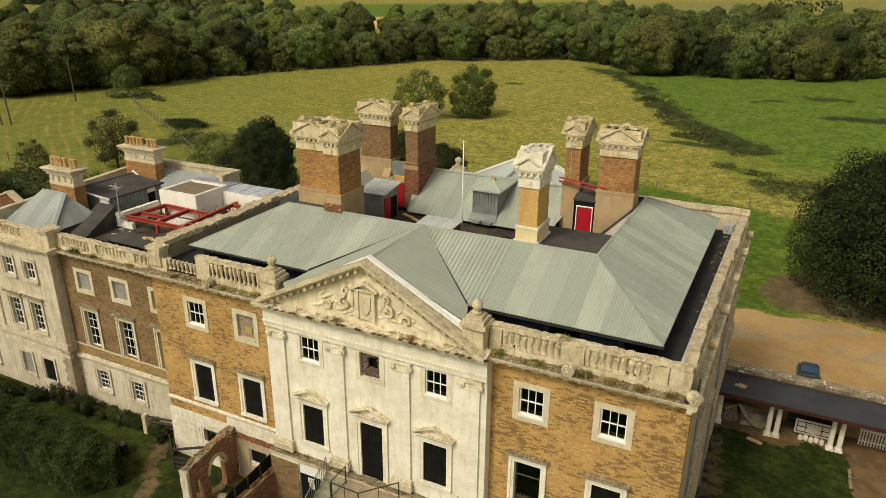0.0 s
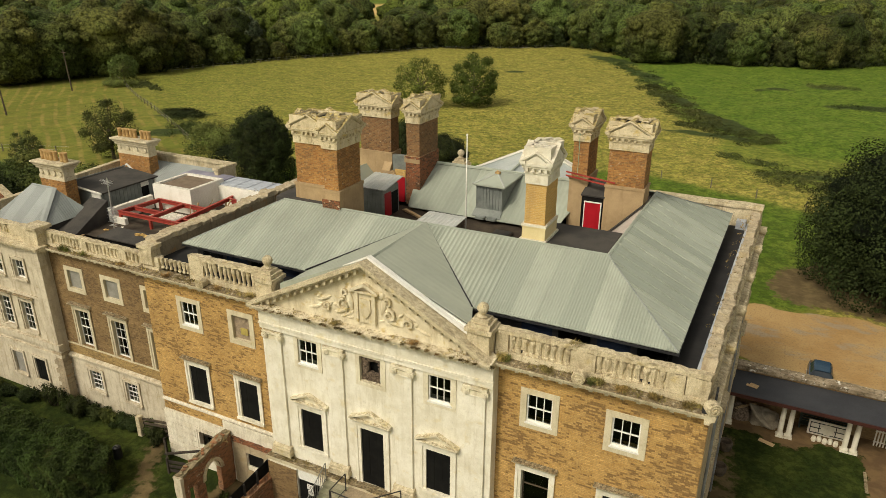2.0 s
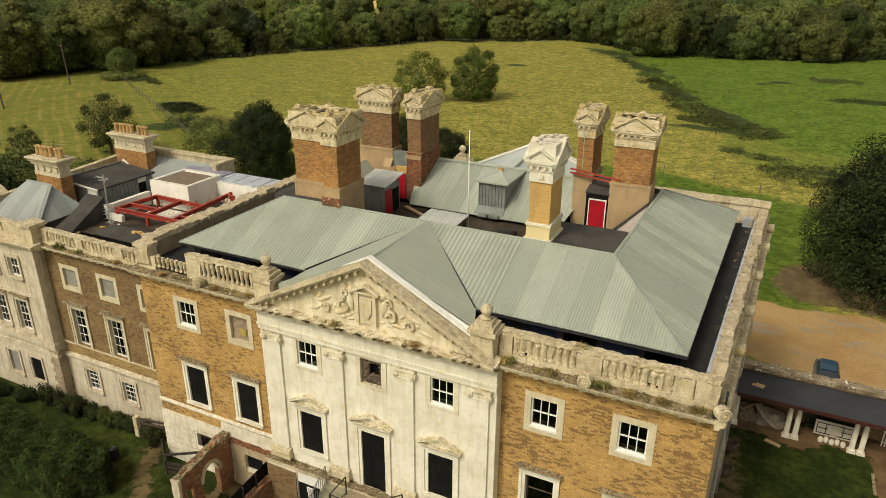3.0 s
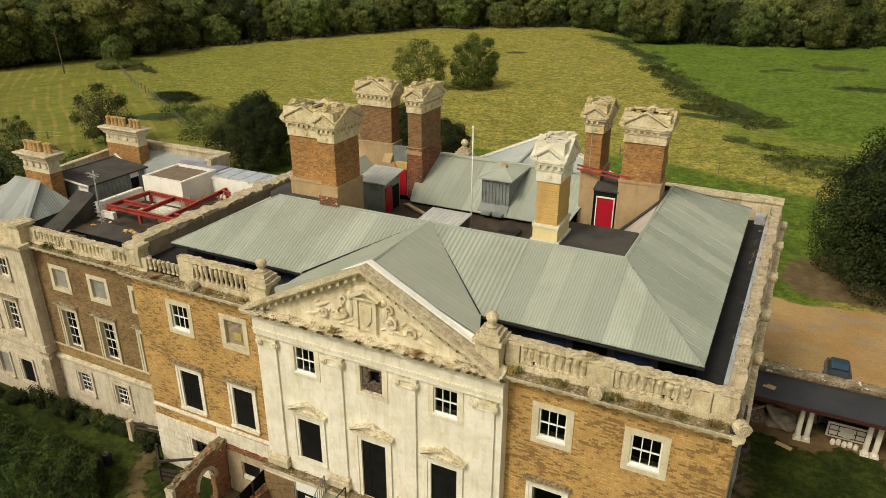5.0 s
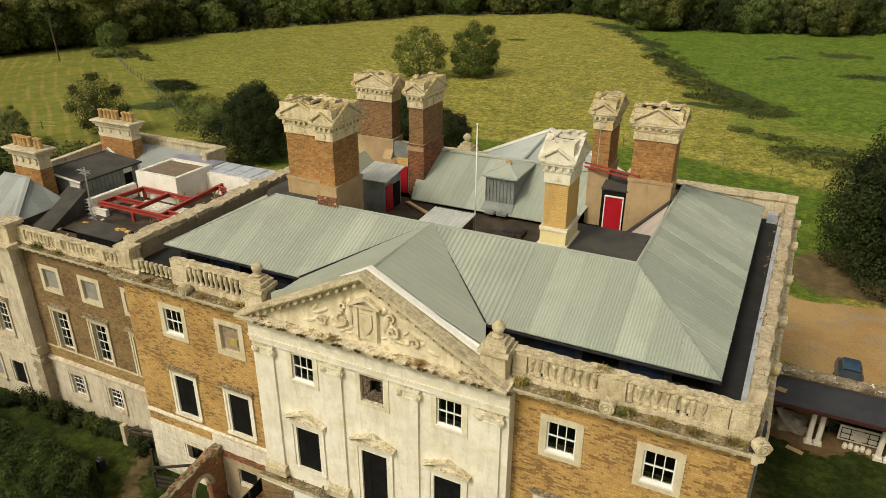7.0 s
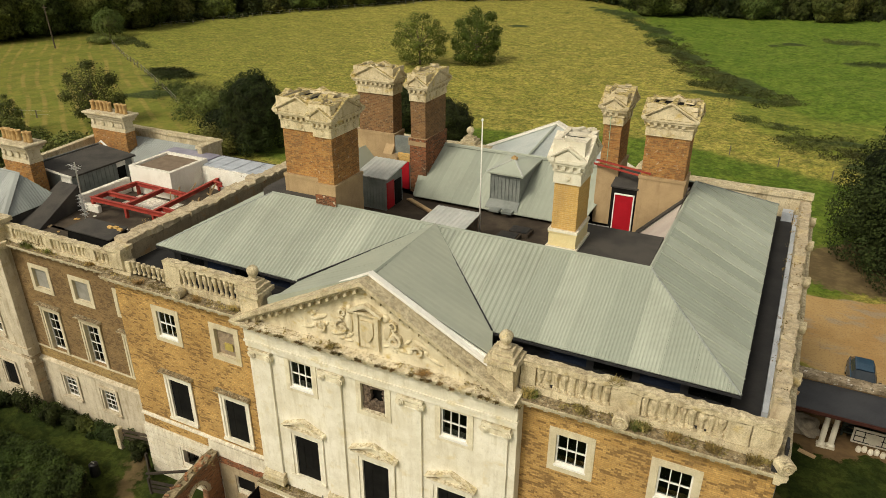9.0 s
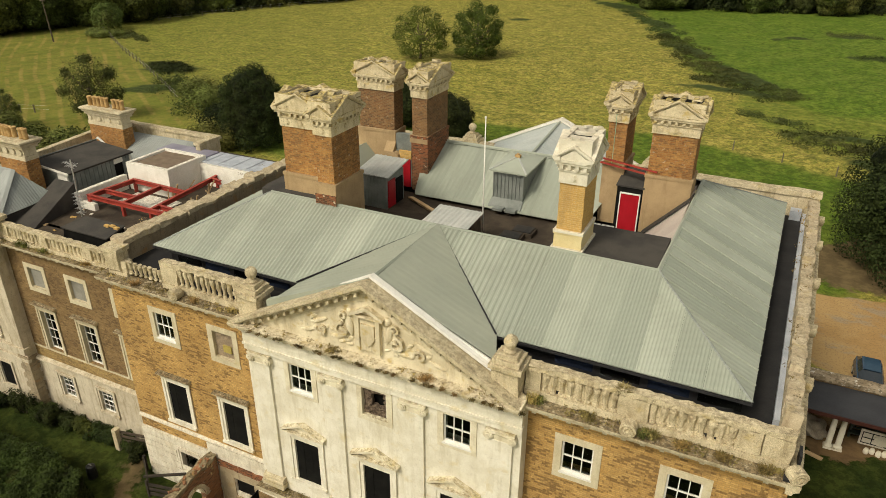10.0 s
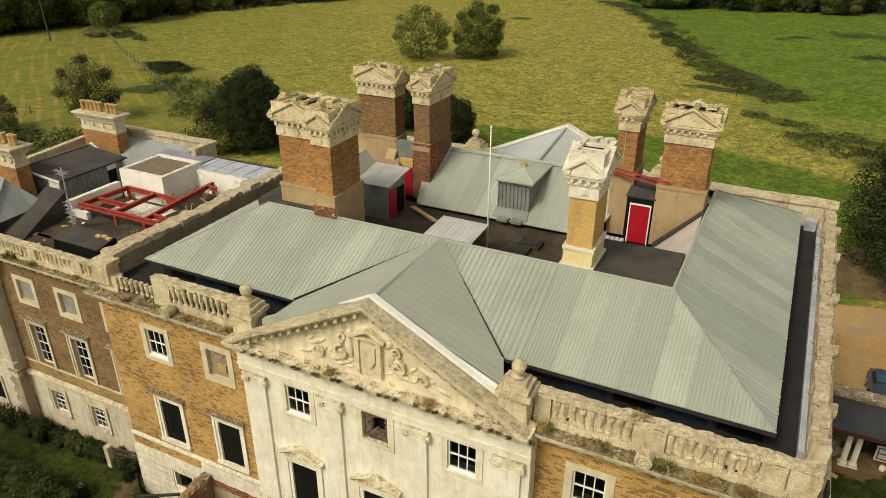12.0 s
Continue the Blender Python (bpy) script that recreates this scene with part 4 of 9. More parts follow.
box(bm, X0 + 0.6, -1.06, Y1 - 0.52, Y1 + 0.1, 13.7, 13.92)
roughen(cut_up(bm, 0.5), 0.05, 1.6, 2)
part("rear_parapet", bm, STONE_WORN, mansion, "rear stone parapet")


def finial_mesh(bm):
    box(bm, -0.46, 0.46, -0.4, 0.4, 0, 1.02)
    box(bm, -0.56, 0.56, -0.5, 0.5, 1.02, 1.18)
    box(bm, -0.44, 0.44, -0.4, 0.4, 1.18, 1.36)
    box(bm, -0.32, 0.32, -0.3, 0.3, 1.36, 1.52)
    cut_up(bm, 0.4)
    lathe(bm, [(0.2, 1.52), (0.22, 1.58), (0.12, 1.64), (0.12, 1.68), (0.18, 1.73), (0.225, 1.83), (0.22, 1.92), (0.17, 2.02), (0.10, 2.09), (0.02, 2.12)], 12)
    roughen(bm, 0.045, 4)


fm = shared(("finial_pedestal",), finial_mesh, STONE_WORN)
for x, y, z in ((-20.05, 22.78, 12.3), (-9.85, 22.78, 12.3), (-19.6, 41.9, 12.85), (-9.2, 41.9, 12.85)):
    piece("finial_pedestal", fm, mansion, (x, y, z), "stone pedestal with a worn ball finial")


def scroll_mesh(bm):
    """A volute: a drum with a spiral ridge on its face, set on a block."""
    prism_x(bm, [(0.25 * math.cos(j * math.pi / 9), 0.25 * math.sin(j * math.pi / 9)) for j in range(18)], -0.2, 0.12)
    n = 34
    pts = [(0.24 * (1 - 0.86 * i / n) * math.cos(i * 0.42), 0.24 * (1 - 0.86 * i / n) * math.sin(i * 0.42)) for i in range(n + 1)]
    for (ya, za), (yb, zb) in zip(pts, pts[1:]):
        rod(bm, (0.13, ya, za), (0.13, yb, zb), 0.032, 5)
    lathe(bm, [(0.06, -0.02), (0.05, 0.03), (0.01, 0.05)], 8, (0.14, 0, 0))
    box(bm, -0.35, 0.06, -0.14, 0.14, -0.24, 0.05)
    roughen(bm, 0.008, 4)


sm_ = shared(("scroll_ornament",), scroll_mesh, STONE_WORN)
piece("scroll_ornament", sm_, mansion, (X1 + 0.06, Y0 - 0.32, 12.46), "carved stone corner volute", rz=-math.pi / 3)
for y in (27.2, 30.8, 34.8, 38.8, 41.9):
    piece("scroll_ornament", sm_, mansion, (X1 + 0.12 + 0.024 * (y - 22.85), y, 12.42), "carved stone lion-mask roundel")
for x in (-5.95, -23.9):
    piece("scroll_ornament", sm_, mansion, (x, Y0 - 0.36, 12.42), "carved stone lion-mask roundel", rz=-math.pi / 2)

part("slate_patch", one_box(-1.72, -1.34, 22.42, 22.62, 12.27, 12.36), DARK_FRAME, mansion, "dark slate patch on the corner")
part("slate_patch", one_box(-1.40, -1.33, 23.1, 23.6, 12.27, 12.7), DARK_FRAME, mansion, "dark slate patch on the corner")
# roof: gutters, clerestory band and the ring of pitched sheets round a sunken court
part("roof_deck", one_box(X0 + 0.5, X1 - 0.5, Y0 + 0.2, Y1 - 0.4, 12.45, 12.62), GUTTER, mansion, "black felt gutter floor")
part("roof_deck", skew(one_box(-3.2, -1.8, Y0 + 0.2, Y1 - 0.4, 12.45, 12.626)), GUTTER, mansion)
part("lead_gutter", skew(box(one_box(-2.2, -2.03, 24.2, 41.3, 12.62, 12.9), -2.75, -2.25, 40.9, 41.4, 12.62, 13.1)), LEAD_BLUE, mansion, "pale lead flashing")
E1, E2, EZ, RZ = -26.2, -2.83, 13.52, 15.22
EY0, EY1, RY0, RY1, RX0, RX1 = 23.84, 40.7, 27.56, 37.3, -22.75, -6.38
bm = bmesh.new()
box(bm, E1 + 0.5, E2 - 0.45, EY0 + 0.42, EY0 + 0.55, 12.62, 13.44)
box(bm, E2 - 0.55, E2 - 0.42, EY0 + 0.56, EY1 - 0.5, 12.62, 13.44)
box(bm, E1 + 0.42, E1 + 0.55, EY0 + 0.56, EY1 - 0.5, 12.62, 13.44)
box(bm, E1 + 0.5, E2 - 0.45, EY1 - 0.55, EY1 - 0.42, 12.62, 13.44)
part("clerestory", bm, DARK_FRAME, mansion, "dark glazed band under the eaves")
for i in range(15):
    x = E1 + 0.9 + i * 1.5
    if -20.3 < x < -9.9:
        continue
    part("clerestory_pane", one_box(x, x + 1.25, EY0 + 0.40, EY0 + 0.418, 12.8, 13.3), PANE_BLUE if i % 2 else GLASS, mansion)
    part("clerestory_rail", one_box(x - 0.1, x + 1.35, EY0 + 0.36, EY0 + 0.398, 13.2, 13.24), LEAD, mansion)
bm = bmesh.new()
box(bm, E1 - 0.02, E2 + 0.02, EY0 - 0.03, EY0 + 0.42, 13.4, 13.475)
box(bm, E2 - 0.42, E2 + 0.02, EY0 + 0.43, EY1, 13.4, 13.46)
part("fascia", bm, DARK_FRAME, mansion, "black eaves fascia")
VL, VR = -18.85, -10.75
slope(mansion, [(E1, EY0, EZ), (VL, EY0, EZ), (CX, RY0, RZ), (RX0, RY0, RZ)], 1.0, 0.167, rib=0.022)
slope(mansion, [(VR, EY0, EZ), (-10.2, EY0, EZ), (-10.2, RY0, RZ), (CX, RY0, RZ)], 1.0, 0.2, rib=0.034)
slope(mansion, [(-10.2, EY0, EZ + 0.012), (E2, EY0, EZ + 0.012), (RX1, RY0, RZ + 0.012), (-10.2, RY0, RZ + 0.012)], 1.0, 0.111, rib=0.014)
slope(mansion, [(E2, EY0, EZ), (E2 + 0.28, EY1, EZ), (RX1 + 0.17, RY1, RZ), (RX1, RY0, RZ)], 0.85, 0.213, big=1, rib=0.007)
slope(mansion, [(E1, EY1, EZ), (E1, EY0, EZ), (RX0, RY0, RZ), (RX0, RY1, RZ)], 1.0, 0.5)
slope(mansion, [(E2, EY1, EZ), (E1, EY1, EZ), (RX0, RY1, RZ), (RX1, RY1, RZ)], 1.5, 0.5)
for s, w_ in ((-1, 4.15), (1, 4.45)):
    slope(mansion, [(CX + s * w_, PY + 0.40, GZ - GK * w_), (CX + s * 4.02, EY0, GZ - GK * 4.02), (CX, RY0 + 0.02, GZ), (CX, PY + 0.40, GZ)], 0.6, 0.3, GABLE_SHEET, rib=0.006, along=(0, 1, 0))
# rear pediment roof
RCX, RGZ = CX + 0.3, 15.68
for s in (-1, 1):
    slope(mansion, [(RCX + s * 4.45, 42.3, RGZ - 0.46 * 4.45), (RCX + s * 4.45, 40.2, 13.39), (RCX, RY1 + 0.1, 15.2), (RCX, 42.3, RGZ)], 1.2, 0.6, REAR_SHEET, rib=0.006)
    part("gable_flashing", beam(bmesh.new(), (RCX, 42.3, RGZ + 0.07), (RCX + s * 5.3, 42.3, RGZ + 0.07 - 0.46 * 5.3), 0.5, 0.1), WHITE_RENDER, mansion, "pale flashing on the rear gable")
bm = bmesh.new()
prism_y(bm, [(RCX - 5.4, 12.3), (RCX + 5.4, 12.3), (RCX, RGZ)], 42.0, 42.6)
part("rear_pediment", bm, STONE, mansion, "pale stone rear gable")
# inner slopes
slope(mansion, [(-19.25, 34.0, 13.42), (-10.6, 34.0, 13.42), (-9.6, RY1 + 0.2, RZ), (-20.2, RY1 + 0.2, RZ)], 1.0, 0.25)
part("inner_slope", extrude(bmesh.new(), [(RX1, 30.4, RZ - 0.02), (RX1, 36.6, RZ - 0.02), (-8.15, 36.6, 13.3), (-8.15, 30.4, 13.3)], [(RX1, 30.4, RZ - 0.12), (RX1, 36.6, RZ - 0.12), (-8.15, 36.6, 13.2), (-8.15, 30.4, 13.2)]), MEMBRANE, mansion, "pale pinkish roofing membrane")
part("felt_kerb", extrude(bmesh.new(), [(RX1 - 0.02, 34.2, RZ + 0.06), (RX1 - 0.02, 34.78, RZ + 0.06), (-8.2, 34.78, 13.4), (-8.2, 34.2, 13.4)], [(RX1 - 0.02, 34.2, RZ), (RX1 - 0.02, 34.78, RZ), (-8.2, 34.78, 13.3), (-8.2, 34.2, 13.3)]), ASPHALT, mansion, "black felt kerb along the stack")
part("inner_slope", extrude(bmesh.new(), [(RX0, 27.6, RZ - 0.02), (RX0, RY1, RZ - 0.02), (-21.0, RY1, 13.3), (-21.0, 27.6, 13.3)], [(RX0, 27.6, RZ - 0.12), (RX0, RY1, RZ - 0.12), (-21.0, RY1, 13.2), (-21.0, 27.6, 13.2)]), ROOF, mansion)
part("flat_deck", one_box(-10.35, -6.45, RY0 + 0.12, 30.4, 13.1, 15.2), ASPHALT, mansion, "dark felt-covered flat deck")
part("flat_deck", prism_x(bmesh.new(), [(RY0 + 0.1, 13.1), (RY0 + 0.1, 15.24), (28.0, 15.30), (29.4, 15.30), (29.4, 13.1)], -23.35, -20.15), ASPHALT, mansion, "dark felt-covered flat deck")
part("inner_front_wall", one_box(-19.35, -10.35, RY0 + 0.1, RY0 + 0.25, 12.6, 15.16), ASPHALT, mansion)
part("court_floor", one_box(-22.0, -7.5, RY0 + 0.25, 34.6, 13.0, 13.22), FELT_BROWN, mansion, "dirty felt floor of the roof court")
for p, q in (((E1, EY0, EZ), (RX0, RY0, RZ)), ((RX0, RY0, RZ), (RX1, RY0, RZ)), ((RX1, RY0, RZ), (E2, EY0, EZ)), ((RX1, RY0, RZ), (RX1 + 0.17, RY1, RZ)), ((RX1 + 0.17, RY1, RZ), (E2 + 0.28, EY1, EZ)),
             ((CX, RY0, RZ), (CX, PY + 0.42, GZ)), ((-20.2, RY1 + 0.2, RZ), (-9.6, RY1 + 0.2, RZ)), ((RCX, RY1 + 0.1, 15.2), (RCX, 42.3, RGZ))):
    hip = abs(p[2] - q[2]) > 1
    part("ridge_capping", ridge_cap(p, q, 0.04 if hip else 0.07, 0.045 if hip else 0.06), CORRUGATED if hip else ROOF, mansion)
bm = bmesh.new()
for s, v in ((-1, VL), (1, VR)):
    beam(bm, (CX, RY0, RZ + 0.035), (v, EY0, EZ + 0.035), 0.055, 0.05)
part("valley_gutter", bm, DARK_FRAME, mansion)

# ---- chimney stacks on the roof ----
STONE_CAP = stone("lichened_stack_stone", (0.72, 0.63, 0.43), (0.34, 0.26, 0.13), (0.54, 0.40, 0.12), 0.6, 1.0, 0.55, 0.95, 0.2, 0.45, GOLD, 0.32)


def cap_parts(parent, x0, x1, y0, y1, z, stone_mat, worn=0.03, seed=0, k=1.0):
    """Stone head of a stack: frieze with roundels, dentils, cornice, a flat-topped attic with open flues and a pediment on each face."""
    rnd = random.Random(seed * 13 + int(x0 * 10))
    e = 0.22
    zf, zd, zc, zb = z + 0.40 * k, z + 0.54 * k, z + 0.62 * k, z + 0.70 * k
    bm = bmesh.new()
    box(bm, x0 - 0.05, x1 + 0.05, y0 - 0.05, y1 + 0.05, z, zf - 0.06)
    box(bm, x0 - 0.09, x1 + 0.09, y0 - 0.09, y1 + 0.09, zf - 0.06, zf)
    part("stone_frieze", roughen(cut_up(bm, 0.5), worn * 0.3, 3, seed), stone_mat, parent, "plain stone frieze under the cornice")

    def roundel(bm_, kind):
        f = prism_y if kind == "x" else prism_x
        s = -1 if kind == "x" else 1
        for r, d in ((0.12, 0.03), (0.085, 0.05)):
            f(bm_, [(r * math.cos(j * math.pi / 5), r * math.sin(j * math.pi / 5)) for j in range(10)], 0.0, s * d)
    for kind, a, b in (("x", x0, x1), ("y", y0, y1)):
        me_ = shared(("roundel", kind, stone_mat.name), lambda m: roundel(m, kind), stone_mat)
        n = max(1, round((b - a) / 0.68))
        for i in range(n):
            u = a + (b - a) * (i + 0.5) / n
            piece("roundel", me_, parent, (u, y0 - 0.05, z + 0.18 * k) if kind == "x" else (x1 + 0.05, u, z + 0.18 * k))
    bm = bmesh.new()
    box(bm, x0 - 0.04, x1 + 0.04, y0 - 0.04, y1 + 0.04, zf, zd)
    for a, b, c0, c1, along_x in ((x0 - 0.1, x1 + 0.1, y0, y1, True), (y0 - 0.1, y1 + 0.1, x0, x1, False)):
        n = max(3, round((b - a) / 0.27))
        for i in range(n):
            u = a + (b - a) * (i + 0.5) / n
            if rnd.random() < 0.12 and stone_mat is not STONE_NEW:
                continue
            for q0, q1 in ((c0 - 0.15, c0 - 0.035), (c1 + 0.035, c1 + 0.15)):
                box(bm, u - 0.06, u + 0.06, q0, q1, zf + 0.02, zd) if along_x else box(bm, q0, q1, u - 0.06, u + 0.06, zf + 0.02, zd)
    part("dentil_course", bm, stone_mat, parent)
    bm = bmesh.new()
    for d, a, b in ((0.17, zd, zc), (e, zc, zb)):
        box(bm, x0 - d, x1 + d, y0 - d, y1 + d, a, b)
    part("stack_cornice", roughen(cut_up(bm, 0.3), worn * 1.2, 3.4, seed), stone_mat, parent, "worn projecting cornice")
    rise = 0.56 * k
    top = zb + rise
    # attic: a solid block below, walls and cross-walls round the flues above
    ax0, ax1, ay0, ay1 = x0 - e + 0.10, x1 + e - 0.10, y0 - e + 0.10, y1 + e - 0.10
    bm = bmesh.new()
    box(bm, ax0, ax1, ay0, ay1, zb, top - 0.22)
    part("attic", roughen(cut_up(bm, 0.3), worn * 1.2, 3, seed + 1), stone_mat, parent, "lichened stone attic block")
    t_ = 0.20
    bm = bmesh.new()
    for a, b, c, d in ((ax0, ax1, ay0, ay0 + t_), (ax0, ax1, ay1 - t_, ay1), (ax0, ax0 + t_, ay0 + t_, ay1 - t_), (ax1 - t_, ax1, ay0 + t_, ay1 - t_)):
        box(bm, a, b, c, d, top - 0.22, top - 0.02)
    long_x = (ax1 - ax0) > (ay1 - ay0)
    lo, hi = (ax0, ax1) if long_x else (ay0, ay1)
    n = max(2, round((hi - lo) / 0.55))
    for i in range(1, n):
        u = lo + (hi - lo) * i / n + rnd.uniform(-0.05, 0.05)
        h_ = top - 0.02 - rnd.uniform(0, 0.08)
        box(bm, u - 0.09, u + 0.09, ay0 + t_, ay1 - t_, top - 0.22, h_) if long_x else box(bm, ax0 + t_, ax1 - t_, u - 0.09, u + 0.09, top - 0.22, h_)
    part("flue_rim", roughen(cut_up(bm, 0.2), worn * 2.2, 4, seed), stone_mat, parent, "broken stone rim round the flues")
    # black slab between the rims: the flues' darkness as colour
    part("flue_mouth", one_box(ax0 + t_ - 0.03, ax1 - t_ + 0.03, ay0 + t_ - 0.03, ay1 - t_ + 0.03, top - 0.22, top - 0.16), BLACK, parent, "black slab standing in for the unlit flues")
    # loose and tilted slabs on the top
    for i in range(3):
        sx, sy, sz = rnd.uniform(0.08, 0.2), rnd.uniform(0.06, 0.14), rnd.uniform(0.025, 0.05)
        edge = rnd.random() < 0.6
        px = rnd.uniform(ax0 + 0.2, ax1 - 0.2)
        py = rnd.choice((ay0 + 0.14, ay1 - 0.14)) if edge else rnd.uniform(ay0 + 0.2, ay1 - 0.2)
        bm = one_box(-sx, sx, -sy, sy, -sz, sz)
        bm.transform(Matrix.Translation((px, py, top + sz * 0.6)) @ Matrix.Rotation(rnd.uniform(0, 3), 4, "Z") @ Matrix.Rotation(rnd.uniform(-0.2, 0.2), 4, "X"))
        part("loose_slab", roughen(cut_up(bm, 0.2), worn, 5, i + seed), stone_mat, parent)
    # a pediment with raised rakes on each face
    w2, d2, cx, cy = (x1 - x0) / 2 + e, (y1 - y0) / 2 + e, (x0 + x1) / 2, (y0 + y1) / 2
    for s in (-1, 1):
        for along_x in (True, False):
            bm = bmesh.new()
            half, f, mid = (w2, cy + s * d2, cx) if along_x else (d2, cx + s * w2, cy)
            r_ = min(rise + 0.06, 0.72 * half)
            pr = prism_y if along_x else prism_x
            pr(bm, [(mid - half + 0.12, zb), (mid + half - 0.12, zb), (mid, zb + r_ - 0.1)], f - s * 0.03, f - s * 0.2)
            for q in (-1, 1):
                for d0, d1, out in ((0.0, 0.07, 0.05), (0.07, 0.13, 0.0)):
                    pr(bm, [(mid + q * (half + 0.04), zb + 0.09 - d0), (mid, zb + r_ + 0.05 - d0), (mid, zb + r_ + 0.05 - d1), (mid + q * (half + 0.04), zb + 0.09 - d1)], f + s * out, f - s * 0.22)
            part("small_pediment", roughen(cut_up(bm, 0.25), worn, 4.5, seed + s), stone_mat, parent)


def stack(blocks, zb, zp, zt, shaft_mat, plinth_mat, stone_mat, label, seed=0, spread=0.08, k_cap=1.0):
    x0, x1 = min(b[0] for b in blocks), max(b[1] for b in blocks)
    y0, y1 = min(b[2] for b in blocks), max(b[3] for b in blocks)
    st = empty("chimney_stack", ((x0 + x1) / 2, (y0 + y1) / 2, zb), label, "chimney", "tall chimney stacks on the mansion roof")
    for a, b, c, d in blocks:
        k = spread
        bm = one_box(a - k, b + k, c - k, d + k, zb, zp)
        prism = [(a - k - 0.03, b + k + 0.03, c - k - 0.03, d + k + 0.03)]
        for p in prism:
            box(bm, *p, zp - 0.14, zp)
        part("plinth", roughen(cut_up(bm, 0.5), 0.012, 2, seed), plinth_mat, st, "rendered base")
        bm = one_box(a, b, c, d, zp, zt)
        part("shaft", roughen(cut_up(bm, 0.5), 0.012, 2.5, seed), shaft_mat, st, "brick shaft")
        cap_parts(st, a, b, c, d, zt, stone_mat, 0.02 if stone_mat is not STONE_NEW else 0.008, seed, k_cap)
    return st


stack([(-22.2, -20.22, 28.0, 29.5), (-20.22, -19.42, 27.53, 29.5)], 13.2, 16.1, 18.1, BRICK_STACK, PLASTER, STONE_CAP, "brown brick double chimney stack with worn pedimented stone head", 1, 0.08, 1.1)
stack([(-23.12, -21.08, 35.4, 36.3)], 13.2, 16.05, 18.02, BRICK_DARK, PLASTER, STONE_CAP, "broad brown brick chimney stack with pedimented stone head", 2, 0.08, 1.08)
thing("plinth_buttress", prism_x(bmesh.new(), [(35.32, 13.2), (34.98, 13.2), (34.98, 15.05), (35.32, 15.5)], -21.5, -20.98), PLASTER, "small sloped rendered buttress against a chimney base", "buttress")
stack([(-20.0, -19.17, 35.3, 37.6)], 13.1, 16.0, 17.9, BRICK_DARK, BRICK_RED, STONE_CAP, "narrow brick chimney stack with crumbling red brick base", 3, 0.05, 1.08)
stack([(-10.1, -9.2, 27.72, 29.25)], 15.12, 15.95, 17.72, BRICK_NEW, LIMEWASH, STONE_NEW, "restored bright yellow brick chimney stack with white stone head", 4, 0.06, 1.28)
stack([(-10.3, -9.5, 35.4, 37.2)], 13.2, 16.05, 17.9, BRICK_STACK, PLASTER, STONE_CAP, "narrow chimney stack with a green copper lightning strip", 5, 0.08, 1.12)
stack([(-8.32, -6.5, 34.8, 36.1)], 13.3, 16.02, 17.82, BRICK_STACK, PLASTER, STONE_CAP, "broad brick chimney stack with rendered base", 6, 0.06, 1.12)

COPPER = plain("green_copper_strip", (0.24, 0.40, 0.27), (0.34, 0.46, 0.32), 6, 0.7)
part("lightning_strip", box(one_box(-10.01, -9.985, 35.375, 35.398, 16.05, 17.9), -10.01, -9.985, 35.315, 35.348, 17.9, 18.3), COPPER, bpy.data.objects["chimney_stack.004"], "green copper lightning strip")
part("render_band", one_box(-20.12, -19.13, 35.23, 37.37, 15.62, 16.01), PLASTER, bpy.data.objects["chimney_stack.002"], "tan rendered band")
part("buttress", prism_y(bmesh.new(), [(-21.35, 13.2), (-20.7, 13.2), (-20.7, 14.9), (-20.85, 15.05), (-21.25, 15.05), (-21.35, 14.9)], 35.0, 35.31), PLASTER, bpy.data.objects["chimney_stack.001"], "rendered buttress")
part("broken_footing", roughen(cut_up(one_box(-20.32, -19.32, 27.40, 27.44, 15.2, 15.62), 0.15), 0.02, 5), BRICK_RED, bpy.data.objects["chimney_stack"], "exposed red brick footing")
band = bpy.data.objects["chimney_stack.003"]
part("white_skirt", one_box(-10.24, -9.06, 27.58, 29.39, 15.12, 15.3), STONE_NEW, band, "white flashing skirt")
part("offset_band", one_box(-10.2, -9.1, 27.62, 29.35, 15.86, 15.96), STONE_NEW, band)

# ---- things on the mansion's roof ----


def roof_hut():
    hut = empty("roof_hut", (-20.4, 32.9, 13.2), "small grey sheet-clad roof hut with red door", "hut")
    bm = wall(bmesh.new(), "x", -21.15, -19.7, 13.22, 14.86, 32.1, 33.75)
    part("cladding", bm, CORRUGATED, hut)
    for i in range(9):
        part("batten", one_box(-21.1 + i * 0.17, -21.07 + i * 0.17, 32.07, 32.098, 13.24, 14.84), CORRUGATED, hut)
    part("door", one_box(-19.698, -19.65, 32.2, 32.85, 13.25, 14.6), RED_DOOR, hut, "red painted door")
    # no hole here: a black slab on the cladding stands in for darkness inside
    part("opening", one_box(-19.698, -19.66, 32.95, 33.6, 13.25, 14.5), BLACK, hut)
    slope(hut, [(-21.35, 31.95, 14.9), (-19.5, 31.95, 14.9), (-19.5, 33.95, 15.2), (-21.35, 33.95, 15.2)], 1.0, 0.25, PALE_SHEET, 0.02)


roof_hut()
hut = empty("roof_hut", (-15.25, 30.0, 13.2), "low roof hut with pale ribbed sheet roof", "hut")
part("wall", one_box(-16.2, -14.35, 29.15, 30.9, 13.22, 14.4), WOOD_OLD, hut)
slope(hut, [(-16.35, 29.05, 14.42), (-14.25, 29.05, 14.42), (-14.25, 31.0, 14.52), (-16.35, 31.0, 14.52)], 1.05, 0.21, PALE_SHEET, 0.02)

